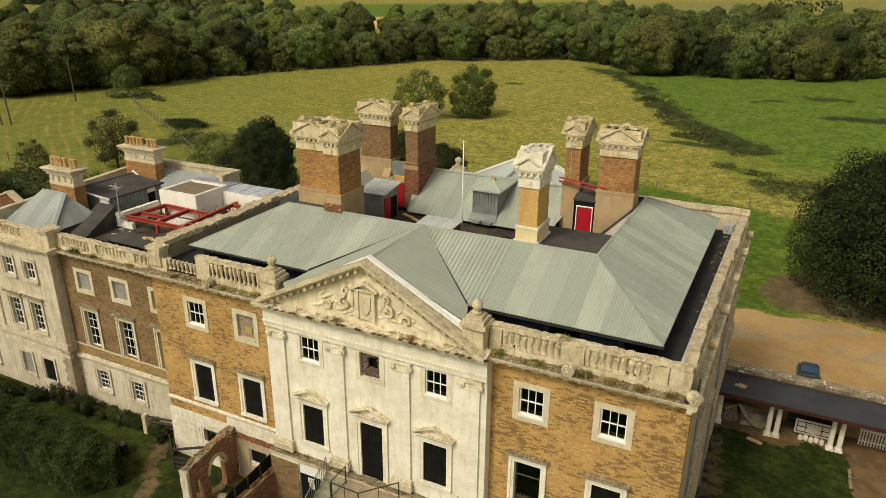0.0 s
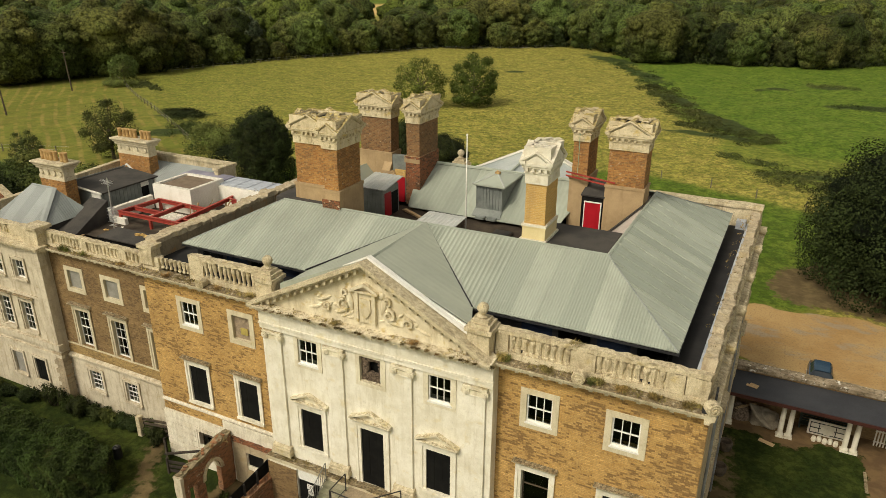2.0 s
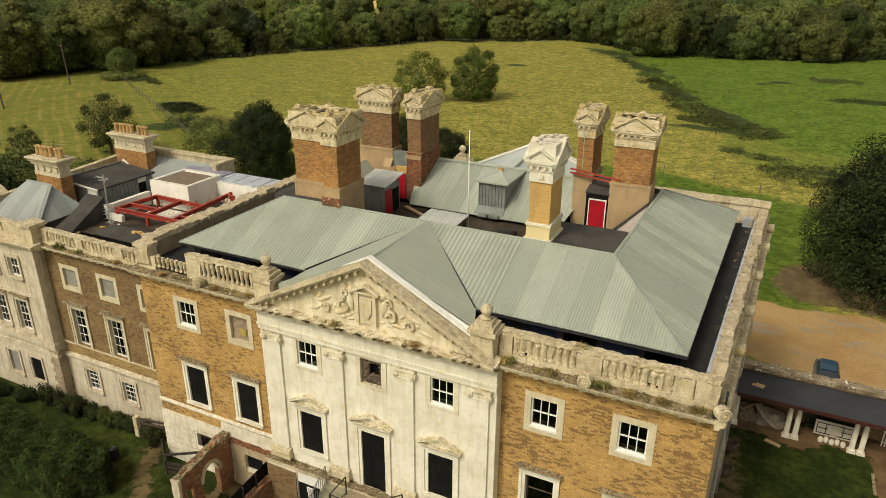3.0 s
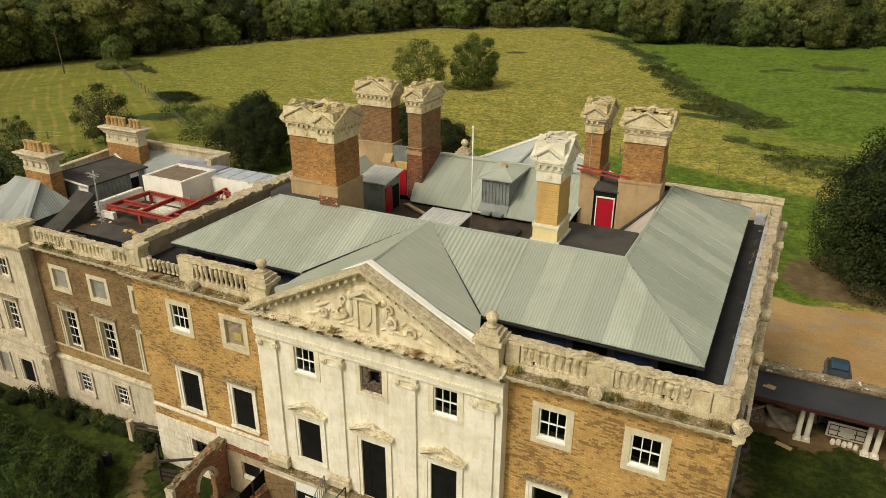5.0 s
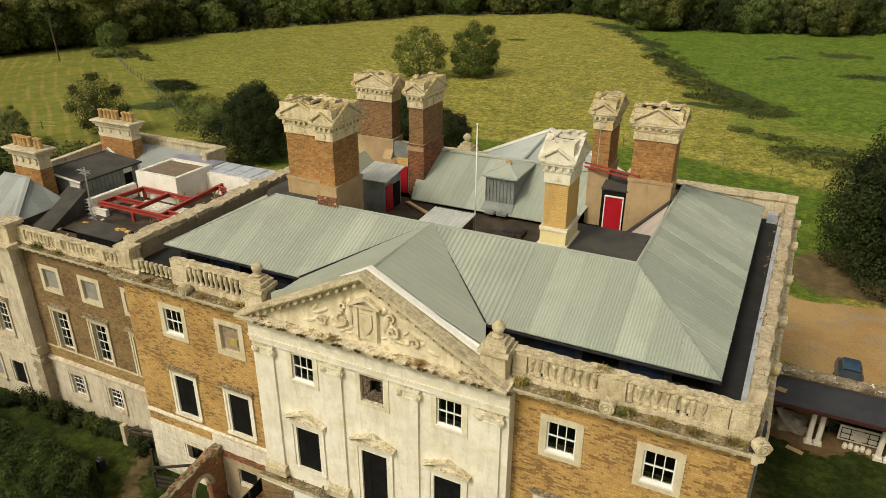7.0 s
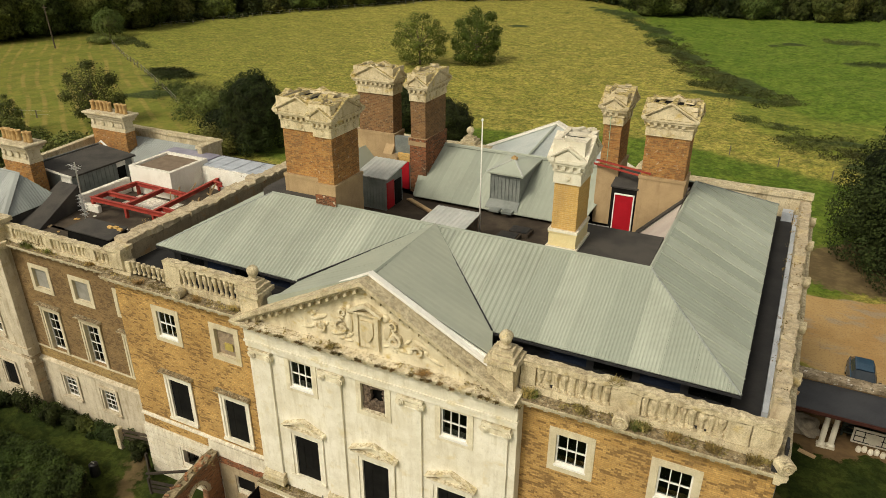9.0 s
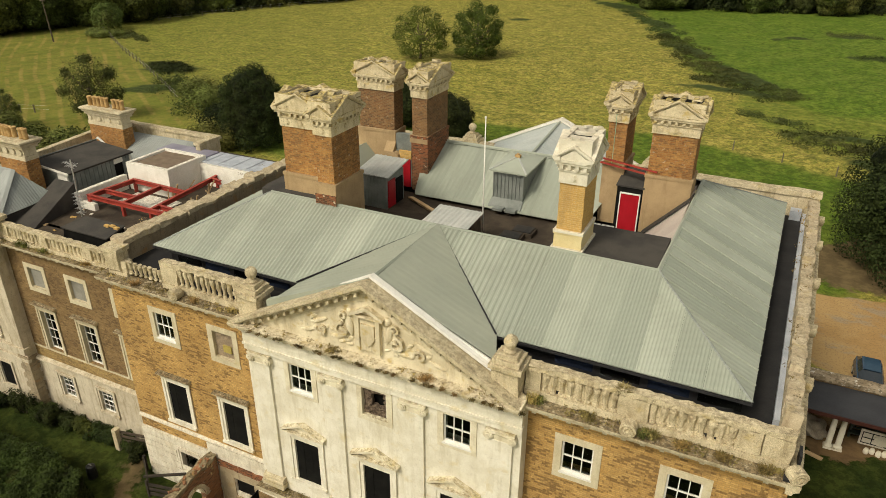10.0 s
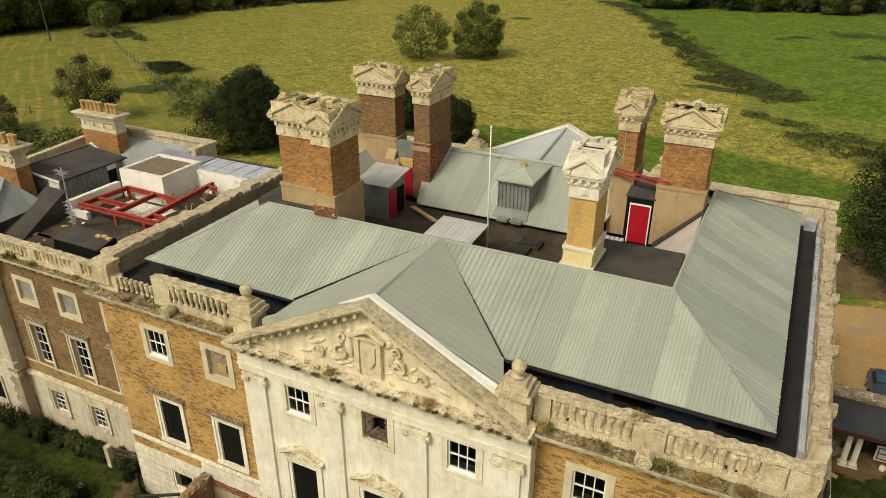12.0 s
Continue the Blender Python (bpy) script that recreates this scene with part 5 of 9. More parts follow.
dorm = empty("dormer", (-14.55, 35.0, 13.2), "grey sheet-clad dormer box with pale roof on the pitched roof", "dormer")
part("box", one_box(-15.3, -13.78, 34.6, 37.2, 13.25, 15.16), CORRUGATED, dorm)
for i in range(9):
    part("seam", one_box(-15.29 + i * 0.185, -15.26 + i * 0.185, 34.56, 34.598, 13.35, 15.12), CORRUGATED, dorm)
bm = bmesh.new()
D = [(-15.45, 34.45, 15.18), (-13.62, 34.45, 15.18), (-13.62, 37.3, 15.22), (-15.45, 37.3, 15.22)]
for k in range(4):
    bm.faces.new([bm.verts.new(p) for p in (D[k], D[(k + 1) % 4], (-14.55, 35.8, 15.52))])
box(bm, -15.45, -13.62, 34.45, 37.3, 15.10, 15.178)
part("roof", bm, ROOF, dorm, "grey-green hipped dormer roof")
for p in D[:2]:
    part("hip_roll", beam(bmesh.new(), p, (-14.55, 35.8, 15.53), 0.07, 0.05), PALE_SHEET, dorm)
part("finial", roughen(box(one_box(-14.68, -14.42, 35.7, 35.9, 15.5, 15.62), -14.6, -14.5, 35.75, 35.85, 15.62, 15.68), 0.02), POT, dorm)
part("apron", extrude(bmesh.new(), [(-15.35, 34.1, 13.52), (-13.7, 34.1, 13.52), (-13.75, 34.6, 13.8), (-15.33, 34.6, 13.8)], [(-15.35, 34.1, 13.46), (-13.7, 34.1, 13.46), (-13.75, 34.6, 13.74), (-15.33, 34.6, 13.74)]), CORRUGATED, dorm)
for x in (-15.0, -14.35):
    part("step_board", one_box(x, x + 0.5, 33.75, 34.15, 13.45, 13.56), CORRUGATED, dorm)

door = empty("roof_door", (-8.9, 34.75, 13.2), "red door with white frame in a black roof porch", "door")
part("porch", wall(bmesh.new(), "x", -9.5, -8.35, 13.2, 15.35, 34.75, 36.0), BLACK, door)
part("porch_roof", extrude(bmesh.new(), [(-9.55, 34.7, 15.35), (-8.32, 34.7, 15.35), (-8.45, 36.0, 15.85), (-9.45, 36.0, 15.85)], [(-9.55, 34.7, 15.28), (-8.32, 34.7, 15.28), (-8.45, 36.0, 15.36), (-9.45, 36.0, 15.36)]), ASPHALT, door)
part("leaf", one_box(-9.30, -8.50, 34.68, 34.745, 13.26, 14.98), RED_DOOR, door, "red painted door leaf")
bm = bmesh.new()
prism_y(bm, [(-9.345, 13.22), (-9.30, 13.22), (-9.30, 14.98), (-8.50, 14.98), (-8.50, 13.22), (-8.455, 13.22), (-8.455, 15.03), (-9.345, 15.03)], 34.66, 34.748)
part("frame", bm, WHITE, door)
door = empty("roof_door", (-20.4, 35.3, 13.2), "red roof door between two chimney stacks", "door")
part("leaf", one_box(-20.72, -20.12, 35.22, 35.27, 13.2, 14.72), RED_DOOR, door)
part("lintel", one_box(-20.75, -20.05, 35.2, 35.4, 14.72, 15.12), BRICK_NEW, door, "yellow brick lintel")
part("side_wall", one_box(-20.98, -20.07, 35.28, 36.4, 13.2, 15.1), CORRUGATED, door)
part("flat_roof", one_box(-20.98, -20.07, 35.34, 35.62, 15.12, 15.95), CORRUGATED, door, "dark grey sheet upstand")
bm = bmesh.new()
for z in (16.08, 16.28):
    beam(bm, (-10.55, 35.25, z), (-7.9, 34.75, z - 0.14), 0.08, 0.07)
rod(bm, (-8.2, 34.85, 15.9), (-8.2, 34.85, 16.6), 0.025)
thing("steel_beam", bm, RED_STEEL, "rusty red steel beam between chimney stacks", "beam")
pole = empty("flagpole", (-14.3, 31.0, 13.2), "thin white flagpole standing in the roof court", "flagpole")
part("shaft", rod(bmesh.new(), (-14.3, 31.0, 13.2), (-14.3, 31.0, 18.6), 0.04, 8, 0.025), WHITE, pole, smooth=True)
part("truck", lathe(bmesh.new(), [(0.02, 18.6), (0.05, 18.63), (0.05, 18.68), (0.01, 18.72)], 8, (-14.3, 31.0, 0)), WHITE, pole)
for k, (x, y, a) in enumerate(((-18.6, 33.3, 0.4), (-18.4, 33.1, 0.5))):
    bm = bmesh.new()
    beam(bm, (x - 0.8, y + 0.5, 13.3 + 0.1 * k), (x + 0.9, y - 0.45, 13.27 + 0.1 * k), 0.2, 0.06)
    thing("plank", bm, WOOD_PALE, "loose sawn plank lying on the roof felt", "plank", "planks on the roof")
for x, y in ((-13.2, 31.6), (-12.9, 32.4)):
    h_ = empty("roof_hatch", (x, y, 13.2), "dark roof hatch with timber kerb", "hatch")
    part("kerb", one_box(x - 0.5, x + 0.5, y - 0.4, y + 0.4, 13.2, 13.42), FELT_BROWN, h_)
    part("lid", one_box(x - 0.42, x + 0.42, y - 0.33, y + 0.33, 13.42, 13.47), METAL_DARK, h_)
bm = bmesh.new()
for i in range(7):
    beam(bm, (-11.2 + 0.1 * i, 29.2 + 0.12 * (i % 3), 13.25 + 0.05 * i), (-10.5, 29.6 + 0.1 * i, 13.3 + 0.06 * i), 0.12, 0.05)
thing("timber_pile", bm, WOOD_PALE, "small pile of timber offcuts on the roof", "timber pile")
bm = bmesh.new()
for i in range(6):
    box(bm, -10.55 + i * 0.2, -10.4 + i * 0.2, 33.5, 34.6, 13.22 + 0.08, 13.32 + 0.08)
box(bm, -10.6, -9.4, 33.5, 34.6, 13.22, 13.302)
thing("ribbed_sheet", bm, PALE_SHEET, "ribbed metal sheet lying against the chimney base", "sheet")

# ---- the west wing ----
TANK_TOP = plain("brown_roof_board", (0.15, 0.11, 0.075), (0.20, 0.15, 0.105), 2, 0.85)
LEAD_VIOLET = plain("violet_grey_lead", (0.22, 0.21, 0.27), (0.30, 0.29, 0.36), 1.0, 0.45, 0.1)
wing = empty("west_wing", (-37, 30, 1.0), "long wing of brown brick above white stucco, with balustrade", "house")
WY, PYW, WX0 = 24.15, 23.6, -37.2
UP, LOW = (-35.35, -32.4, -29.35), (-35.35, -32.4, -29.35)
wh = holes(UP, 1.1, 8.98, 10.12) + holes(LOW, 1.1, 5.24, 7.6)
part("brick_wall", wall(bmesh.new(), "x", WX0, X0, 5.2, 11.1, WY, WY + 0.45, wh), BRICK_WING, wing, "brown brick wall")
part("brick_band", one_box(WX0, X0, WY, WY + 0.45, 4.5, 5.2), BRICK_BAND, wing, "band of yellow brick below the windows")
part("string_course", roughen(cut_up(one_box(WX0, X0, WY - 0.04, WY + 0.02, 5.13, 5.225), 0.4), 0.012, 3), SURROUND, wing, "thin stone string course")
bh = holes((-35.15, -32.2), 1.0, 2.3, 3.66) + [(-29.5, -28.45, 1.0, 3.4)]
part("basement_wall", wall(bmesh.new(), "x", WX0, X0, 0.6, 4.2, WY - 0.06, WY + 0.45, bh), STUCCO_OLD, wing, "streaked white stucco basement")
bm = prism_x(bmesh.new(), [(WY + 0.45, 4.2), (WY - 0.14, 4.2), (WY - 0.20, 4.28), (WY - 0.20, 4.40), (WY - 0.03, 4.5), (WY + 0.45, 4.5)], WX0, X0)
part("string_course", roughen(cut_up(bm, 0.4), 0.012, 3), STUCCO_OLD, wing, "stained stucco string course")
part("cornice", cornice("x", WX0, X0, WY, -1, 11.08, 11.42, 0.42, seed=21), LEDGE, wing)
balustrade(wing, "x", [(-36.5, -34.2), (-33.7, -31.2), (-30.7, -28.5)], [(-37.2, -36.5), (-34.2, -33.7), (-31.2, -30.7), (-28.5, -28.12)], WY + 0.1, 11.42, 0.88, seed=5, r=0.085, pitch=0.27)
for c in UP:
    window(wing, c, WY, 8.98, 1.1, 1.14, "panel", frame_w=0.22, stone_mat=SURROUND, drop=0.22, label="square window blocked with grey board")
for c in LOW:
    window(wing, c, WY, 5.24, 1.1, 2.36, "tall", 3, 4, 0.2, hood="flat", stone_mat=SURROUND, sill=False, inset=0.12, label="tall white sash window in stone surround")
for c in (-35.15, -32.2):
    window(wing, c, WY - 0.06, 2.3, 1.0, 1.36, "sash", 3, 4, 0.2, stone_mat=STUCCO_OLD, inset=0.05, label="white sash window in the stucco basement")
part("passage_door", one_box(-29.5, -28.45, WY + 0.3, WY + 0.38, 1.0, 3.4), WOOD_OLD, wing, "dark doorway")
# the white end pavilion
ph = holes((-41.35, -39.35, -45.2), 0.95, 9.05, 10.25) + holes((-41.5, -39.5, -45.2), 1.0, 5.55, 7.5) + holes((-41.6, -39.5, -45.2), 1.0, 2.05, 3.6)
part("pavilion_wall", wall(bmesh.new(), "x", -48, WX0, 0.6, 11.2, PYW, PYW + 0.5, ph), STUCCO_OLD, wing, "cream stuccoed end pavilion")
part("pavilion_wall", one_box(WX0 - 0.4, WX0, PYW + 0.5, WY + 0.45, 0.6, 11.2), STUCCO_OLD, wing)
for z0, z1, d in ((4.85, 5.2, 0.2), (4.25, 4.45, 0.1), (7.95, 8.1, 0.08)):
    part("string_course", one_box(-48, WX0 + d * 0.8, PYW - d, PYW + 0.1, z0, z1), STUCCO_OLD, wing)
# quoins in darker render: part staining, part shade of the corner put into colour
for i in range(12):
    part("quoin", one_box(WX0 - (0.75 if i % 2 else 0.55), WX0 + 0.06, PYW - 0.07, PYW + (0.5 if i % 2 else 0.4), 1.0 + i * 0.30, 1.28 + i * 0.30), PARTY, wing, "stained quoin, toned darker for its shaded side")
part("corner_pilaster", box(one_box(WX0 - 0.85, WX0 + 0.04, PYW - 0.12, PYW + 0.3, 5.2, 10.6), WX0 - 0.95, WX0 + 0.1, PYW - 0.18, PYW + 0.34, 10.6, 11.15), STUCCO_OLD, wing)
part("corner_pilaster", box(one_box(-43.9, -43.0, PYW - 0.12, PYW + 0.3, 5.2, 10.6), -44.0, -42.9, PYW - 0.18, PYW + 0.34, 10.6, 11.15), STUCCO_OLD, wing)
part("cornice", cornice("x", -48, WX0 + 0.45, PYW, -1, 11.15, 11.5, 0.45, seed=33), STONE_WORN, wing)
balustrade(wing, "x", [(-42.0, -39.6), (-46.6, -43.2)], [(-39.6, -37.15), (-43.2, -42.0), (-47.9, -46.6)], PYW + 0.3, 11.5, 0.95, seed=6, r=0.085, pitch=0.27)
part("pedestal", roughen(cut_up(box(one_box(-37.95, -37.0, PYW - 0.05, PYW + 0.8, 11.5, 12.42), -38.05, -36.9, PYW - 0.15, PYW + 0.9, 12.42, 12.6), 0.4), 0.03, 3), STONE_WORN, wing, "stone corner pedestal")
for c, z, w, h, f in ((-41.35, 9.05, 0.95, 1.2, "sash"), (-39.35, 9.05, 0.95, 1.2, "sash"), (-45.2, 9.05, 0.95, 1.2, "sash"), (-41.5, 5.55, 1.0, 1.95, "tall"), (-39.5, 5.55, 1.0, 1.95, "tall"), (-45.2, 5.55, 1.0, 1.95, "tall"), (-41.6, 2.05, 1.0, 1.55, "panel"), (-39.5, 2.05, 1.0, 1.55, "board"), (-45.2, 2.05, 1.0, 1.55, "board")):
    window(wing, c, PYW, z, w, h, f, 3, 4 if f == "tall" else 2, 0.18, hood="flat" if f == "tall" else "", stone_mat=STUCCO_OLD, inset=0.08, label="white sash window in stucco surround" if f in ("sash", "tall") else "dark basement window in stucco surround")
part("rear_wall", wall(bmesh.new(), "x", -48, X0, 0.6, 10.62, 41.2, 40.8), BRICK_WING, wing)
part("end_wall", one_box(-48.3, -48, PYW, 41.2, 0.6, 11.2), BRICK_WING, wing)
part("inner_floor", one_box(-48, X0, 24.6, 40.8, 7.7, 7.9), FELT_BROWN, wing)
part("partition", one_box(-48, X0, 27.0, 27.2, 0.6, 10.8), FELT_BROWN, wing)
part("flat_roof", one_box(-48, X0, 24.5, 40.9, 10.62, 10.8), FELT_BROWN, wing, "dark felt flat roof")
bm = roughen(cut_up(box(one_box(-46, -36.2, 38.4, 38.75, 10.8, 12.62), -46, -36.1, 38.32, 38.83, 12.62, 12.8), 0.5), 0.03, 2)
part("rear_parapet", bm, STONE_WORN, wing, "stone rear parapet")
part("rear_parapet", roughen(cut_up(box(one_box(-36.55, -36.2, 36.95, 38.39, 10.8, 12.62), -36.63, -36.12, 36.87, 38.31, 12.62, 12.8), 0.5), 0.03, 2), STONE_WORN, wing)
part("end_parapet", roughen(cut_up(extrude(bmesh.new(), [(-44.7, 24.7, 10.8), (-44.3, 24.7, 10.8), (-44.3, 24.7, 12.2), (-44.7, 24.7, 12.2)], [(-46.7, 38.3, 10.8), (-46.3, 38.3, 10.8), (-46.3, 38.3, 12.2), (-46.7, 38.3, 12.2)]), 0.5), 0.03, 2), STONE_WORN, wing, "stone-coped end parapet")
part("red_gable", roughen(cut_up(prism_y(bmesh.new(), [(-48, 10.8), (-45.3, 10.8), (-45.3, 11.7), (-46.6, 12.5), (-48, 11.9)], 27.6, 27.95), 0.4), 0.02, 3), BRICK_RED, wing, "small red brick gable")
bm = bmesh.new()
beam(bm, (-45.2, 27.78, 11.76), (-46.6, 27.78, 12.58), 0.5, 0.12)
beam(bm, (-46.6, 27.78, 12.58), (-48.2, 27.78, 11.9), 0.5, 0.12)
part("gable_coping", bm, STONE_WORN, wing)
# pitched roofs over the wing
PV = [(-44.25, 25.5, 11.4), (-39.65, 25.5, 11.4), (-39.65, 29.05, 11.5), (-44.25, 29.05, 11.5)]
TOP0, TOP1 = (-43.0, 27.8, 13.2), (-41.0, 27.8, 13.2)
slope(wing, [PV[0], PV[1], TOP1, TOP0], 0.9, 0.15, WING_ROOF)
slope(wing, [PV[1], PV[2], TOP1], 0.9, 0.15, WING_ROOF)
slope(wing, [PV[2], PV[3], TOP0, TOP1], 0.9, 0.3, WING_ROOF)
slope(wing, [PV[3], PV[0], TOP0], 0.9, 0.3, WING_ROOF)
part("hip_capping", ridge_cap(PV[1], TOP1, 0.2), WING_ROOF, wing)
part("hip_capping", ridge_cap(TOP1, TOP0), WING_ROOF, wing)
part("roof_upstand", one_box(-44.25, -39.7, 25.6, 29.0, 10.8, 11.42), ASPHALT, wing)
part("felt_slope", extrude(bmesh.new(), [(-39.62, 26.2, 10.86), (-37.9, 26.2, 10.86), (-38.8, 29.75, 12.15), (-40.35, 29.75, 12.15)], [(-39.62, 26.2, 10.8), (-37.9, 26.2, 10.8), (-38.8, 29.75, 10.8), (-40.35, 29.75, 10.8)]), ASPHALT, wing, "dark felt-covered slope")
rd = random.Random(31)
for k in range(26):
    x, y, q = rd.uniform(-39.0, -28.8), rd.uniform(25.4, 29.4), rd.uniform(0.04, 0.13)
    bm = one_box(-q, q, -q * 0.7, q * 0.7, 0, q * 0.5)
    bm.transform(Matrix.Translation((x, y, 10.8)) @ Matrix.Rotation(rd.uniform(0, 3), 4, "Z"))
    thing("roof_debris", roughen(bm, 0.03, 7, k), (WHITE_RENDER, WOOD_PALE, BRICK_NEW)[k % 3], "small lump of builders' debris on the felt roof", "debris", "debris on the wing roof")
cab = empty("roof_cabin", (-41.7, 32.8, 10.8), "long roof cabin with grey sheet walls and felt roof", "cabin")
part("wall", one_box(-43.1, -40.4, 30.6, 35.0, 10.8, 12.2), CORRUGATED, cab)
part("felt_roof", extrude(bmesh.new(), [(-43.35, 30.42, 12.5), (-40.15, 30.42, 12.22), (-40.15, 35.15, 12.22), (-43.35, 35.15, 12.5)], [(-43.35, 30.42, 12.4), (-40.15, 30.42, 12.12), (-40.15, 35.15, 12.12), (-43.35, 35.15, 12.4)]), ASPHALT, cab, "dark felt roof")
for i in range(15):
    if i in (0, 11, 12):
        continue
    part("cladding_sheet", one_box(-40.398, -40.35, 30.43 + i * 0.305, 30.71 + i * 0.305, 10.82, 12.1), CORRUGATED, cab)
# black slab on the solid wall, painted darkness of an open doorway
part("doorway", one_box(-40.398, -40.37, 33.78, 34.38, 10.82, 11.75), BLACK, cab)
part("door_panel", one_box(-40.398, -40.33, 33.74, 34.42, 11.75, 12.06), WHITE_RENDER, cab, "white panel over the doorway")
part("end_panel", one_box(-41.3, -40.45, 30.53, 30.598, 11.3, 12.1), WHITE_RENDER, cab, "white end panel")
part("verge", extrude(bmesh.new(), [(-43.37, 30.36, 12.52), (-40.13, 30.36, 12.24), (-40.13, 30.36, 12.12), (-43.37, 30.36, 12.40)], [(-43.37, 30.42, 12.52), (-40.13, 30.42, 12.24), (-40.13, 30.42, 12.12), (-43.37, 30.42, 12.40)]), WHITE_RENDER, cab, "white verge board")
part("corner_post", one_box(-40.42, -40.3, 34.92, 35.04, 10.8, 12.15), WHITE_RENDER, cab)
slope(wing, [(-44.3, 30.4, 11.9), (-44.3, 35.3, 11.9), (-43.38, 35.3, 12.6), (-43.38, 30.4, 12.6)], 0.9, 0.3, WING_ROOF, along=(0, 1, 0))
part("gable_flashing", prism_y(bmesh.new(), [(-44.3, 11.9), (-43.3, 12.72), (-42.5, 12.2), (-42.5, 12.12), (-43.3, 12.62), (-44.3, 11.8)], 35.2, 35.3), WHITE, wing)
slope(wing, [(-42.2, 35.4, 11.0), (-38.4, 36.0, 11.3), (-37.4, 38.2, 12.25), (-43.9, 38.2, 12.25)], 0.9, 0.18, WING_ROOF)
part("lead_flat", one_box(-38.95, -35.02, 36.02, 37.35, 10.8, 12.3), LEAD_VIOLET, wing, "violet-grey lead flat")
part("lead_flat", one_box(-35.0, -28.3, 35.6, 37.45, 10.8, 12.24), LEAD_BLUE, wing, "pale blue-grey sheet-metal flat")
for i in range(6):
    part("lead_roll", one_box(-34.6 + i * 1.05, -34.56 + i * 1.05, 35.6, 37.4, 12.242, 12.275), LEAD_BLUE, wing)
box_ = empty("water_tank_house", (-36.5, 34.4, 10.8), "white rendered roof box with brown sunken top", "roof box")
for args in ((-38.2, -34.85, 32.9, 33.15), (-38.2, -34.85, 35.75, 36.0), (-38.2, -37.95, 33.15, 35.75), (-35.1, -34.85, 33.15, 35.75)):
    part("wall", one_box(*args, 10.8, 12.5), WHITE_RENDER, box_)
part("top", one_box(-37.95, -35.1, 33.15, 35.75, 12.2, 12.38), TANK_TOP, box_, "brown boarded top")
for args in ((-38.6, -38.3, 29.5, 32.88, 10.8, 11.7), (-34.84, -31.0, 35.4, 35.59, 10.8, 12.16), (-38.3, -37.2, 29.5, 29.75, 10.8, 11.2)):
    part("low_wall", roughen(cut_up(one_box(*args), 0.4), 0.02, 3), WHITE_RENDER, wing, "low white rendered wall")
fr = empty("steel_frame", (-35, 31, 10.8), "red oxide steel roof frame under construction", "steel frame")
SZ = 11.5
for a, b in (((-37.95, 29.75), (-32.0, 29.75)), ((-37.8, 29.85), (-37.55, 32.75)), ((-35.2, 29.85), (-35.3, 32.6)), ((-33.1, 29.85), (-33.6, 35.6)), ((-37.7, 30.75), (-35.3, 30.75)), ((-37.5, 32.7), (-33.45, 32.55)), ((-33.5, 34.9), (-32.7, 34.75)), ((-33.1, 30.4), (-32.0, 30.3))):
    bm = bmesh.new()
    p, q = (*a, SZ), (*b, SZ)
    for dz, w, h in ((0.11, 0.17, 0.025), (0, 0.03, 0.2), (-0.11, 0.17, 0.025)):
        beam(bm, (a[0], a[1], SZ + dz), (b[0], b[1], SZ + dz), w, h)
    part("girder", bm, RED_STEEL, fr)
for x, y in ((-37.8, 29.75), (-35.2, 29.75), (-33.1, 29.75), (-37.5, 32.7), (-33.6, 35.4)):
    part("post", one_box(x - 0.08, x + 0.08, y - 0.08, y + 0.08, 10.8, SZ - 0.12), RED_STEEL, fr)
bm = bmesh.new()
rnd = random.Random(3)
for i in range(12):
    x, y = rnd.uniform(-35.2, -32.6), rnd.uniform(30.6, 34.6)
    beam(bm, (x, y, 10.82), (x + rnd.uniform(-0.4, 0.4), y + rnd.uniform(-0.4, 0.4), 10.9 + rnd.uniform(0.2, 0.9)), 0.1, 0.06)
part("well_floor", one_box(-37.3, -33.8, 31.0, 32.6, 10.8, 10.83), WHITE_RENDER, wing, "pale dusty floor of the open roof")
thing("timber_scraps", bm, WOOD_PALE, "loose boards and props lying in the open roof", "timber", kind="stuff")
sk = empty("skylight", (-34.2, 26.9, 10.8), "low dark rooflight with bricks lying on it", "rooflight")
part("kerb", extrude(bmesh.new(), [(-35.6, 26.35, 11.38), (-32.5, 26.35, 11.38), (-32.65, 27.55, 11.5), (-35.45, 27.55, 11.5)], [(-35.7, 26.3, 10.8), (-32.4, 26.3, 10.8), (-32.55, 27.6, 10.8), (-35.55, 27.6, 10.8)]), BLACK, sk)
part("cover", extrude(bmesh.new(), [(-35.7, 26.25, 11.385), (-32.4, 26.25, 11.385), (-32.6, 27.62, 11.53), (-35.5, 27.62, 11.53)], [(-35.7, 26.25, 11.45), (-32.4, 26.25, 11.45), (-32.6, 27.62, 11.59), (-35.5, 27.62, 11.59)]), ASPHALT, sk, "felt cover")
for x, y in ((-33.4, 27.2), (-33.1, 27.3), (-32.7, 27.2)):
    b_ = one_box(x - 0.14, x + 0.14, y - 0.08, y + 0.08, 11.53, 11.65)
    thing("loose_brick", b_, BRICK_NEW, "loose pale brick lying on the rooflight", "brick", "loose bricks")
mast = empty("aerial_mast", (-36.75, 28.3, 10.8), "thin metal aerial mast with small aerials", "aerial")
part("pole", rod(bmesh.new(), (-36.75, 28.3, 10.8), (-36.6, 28.3, 14.3), 0.035), METAL_PALE, mast)
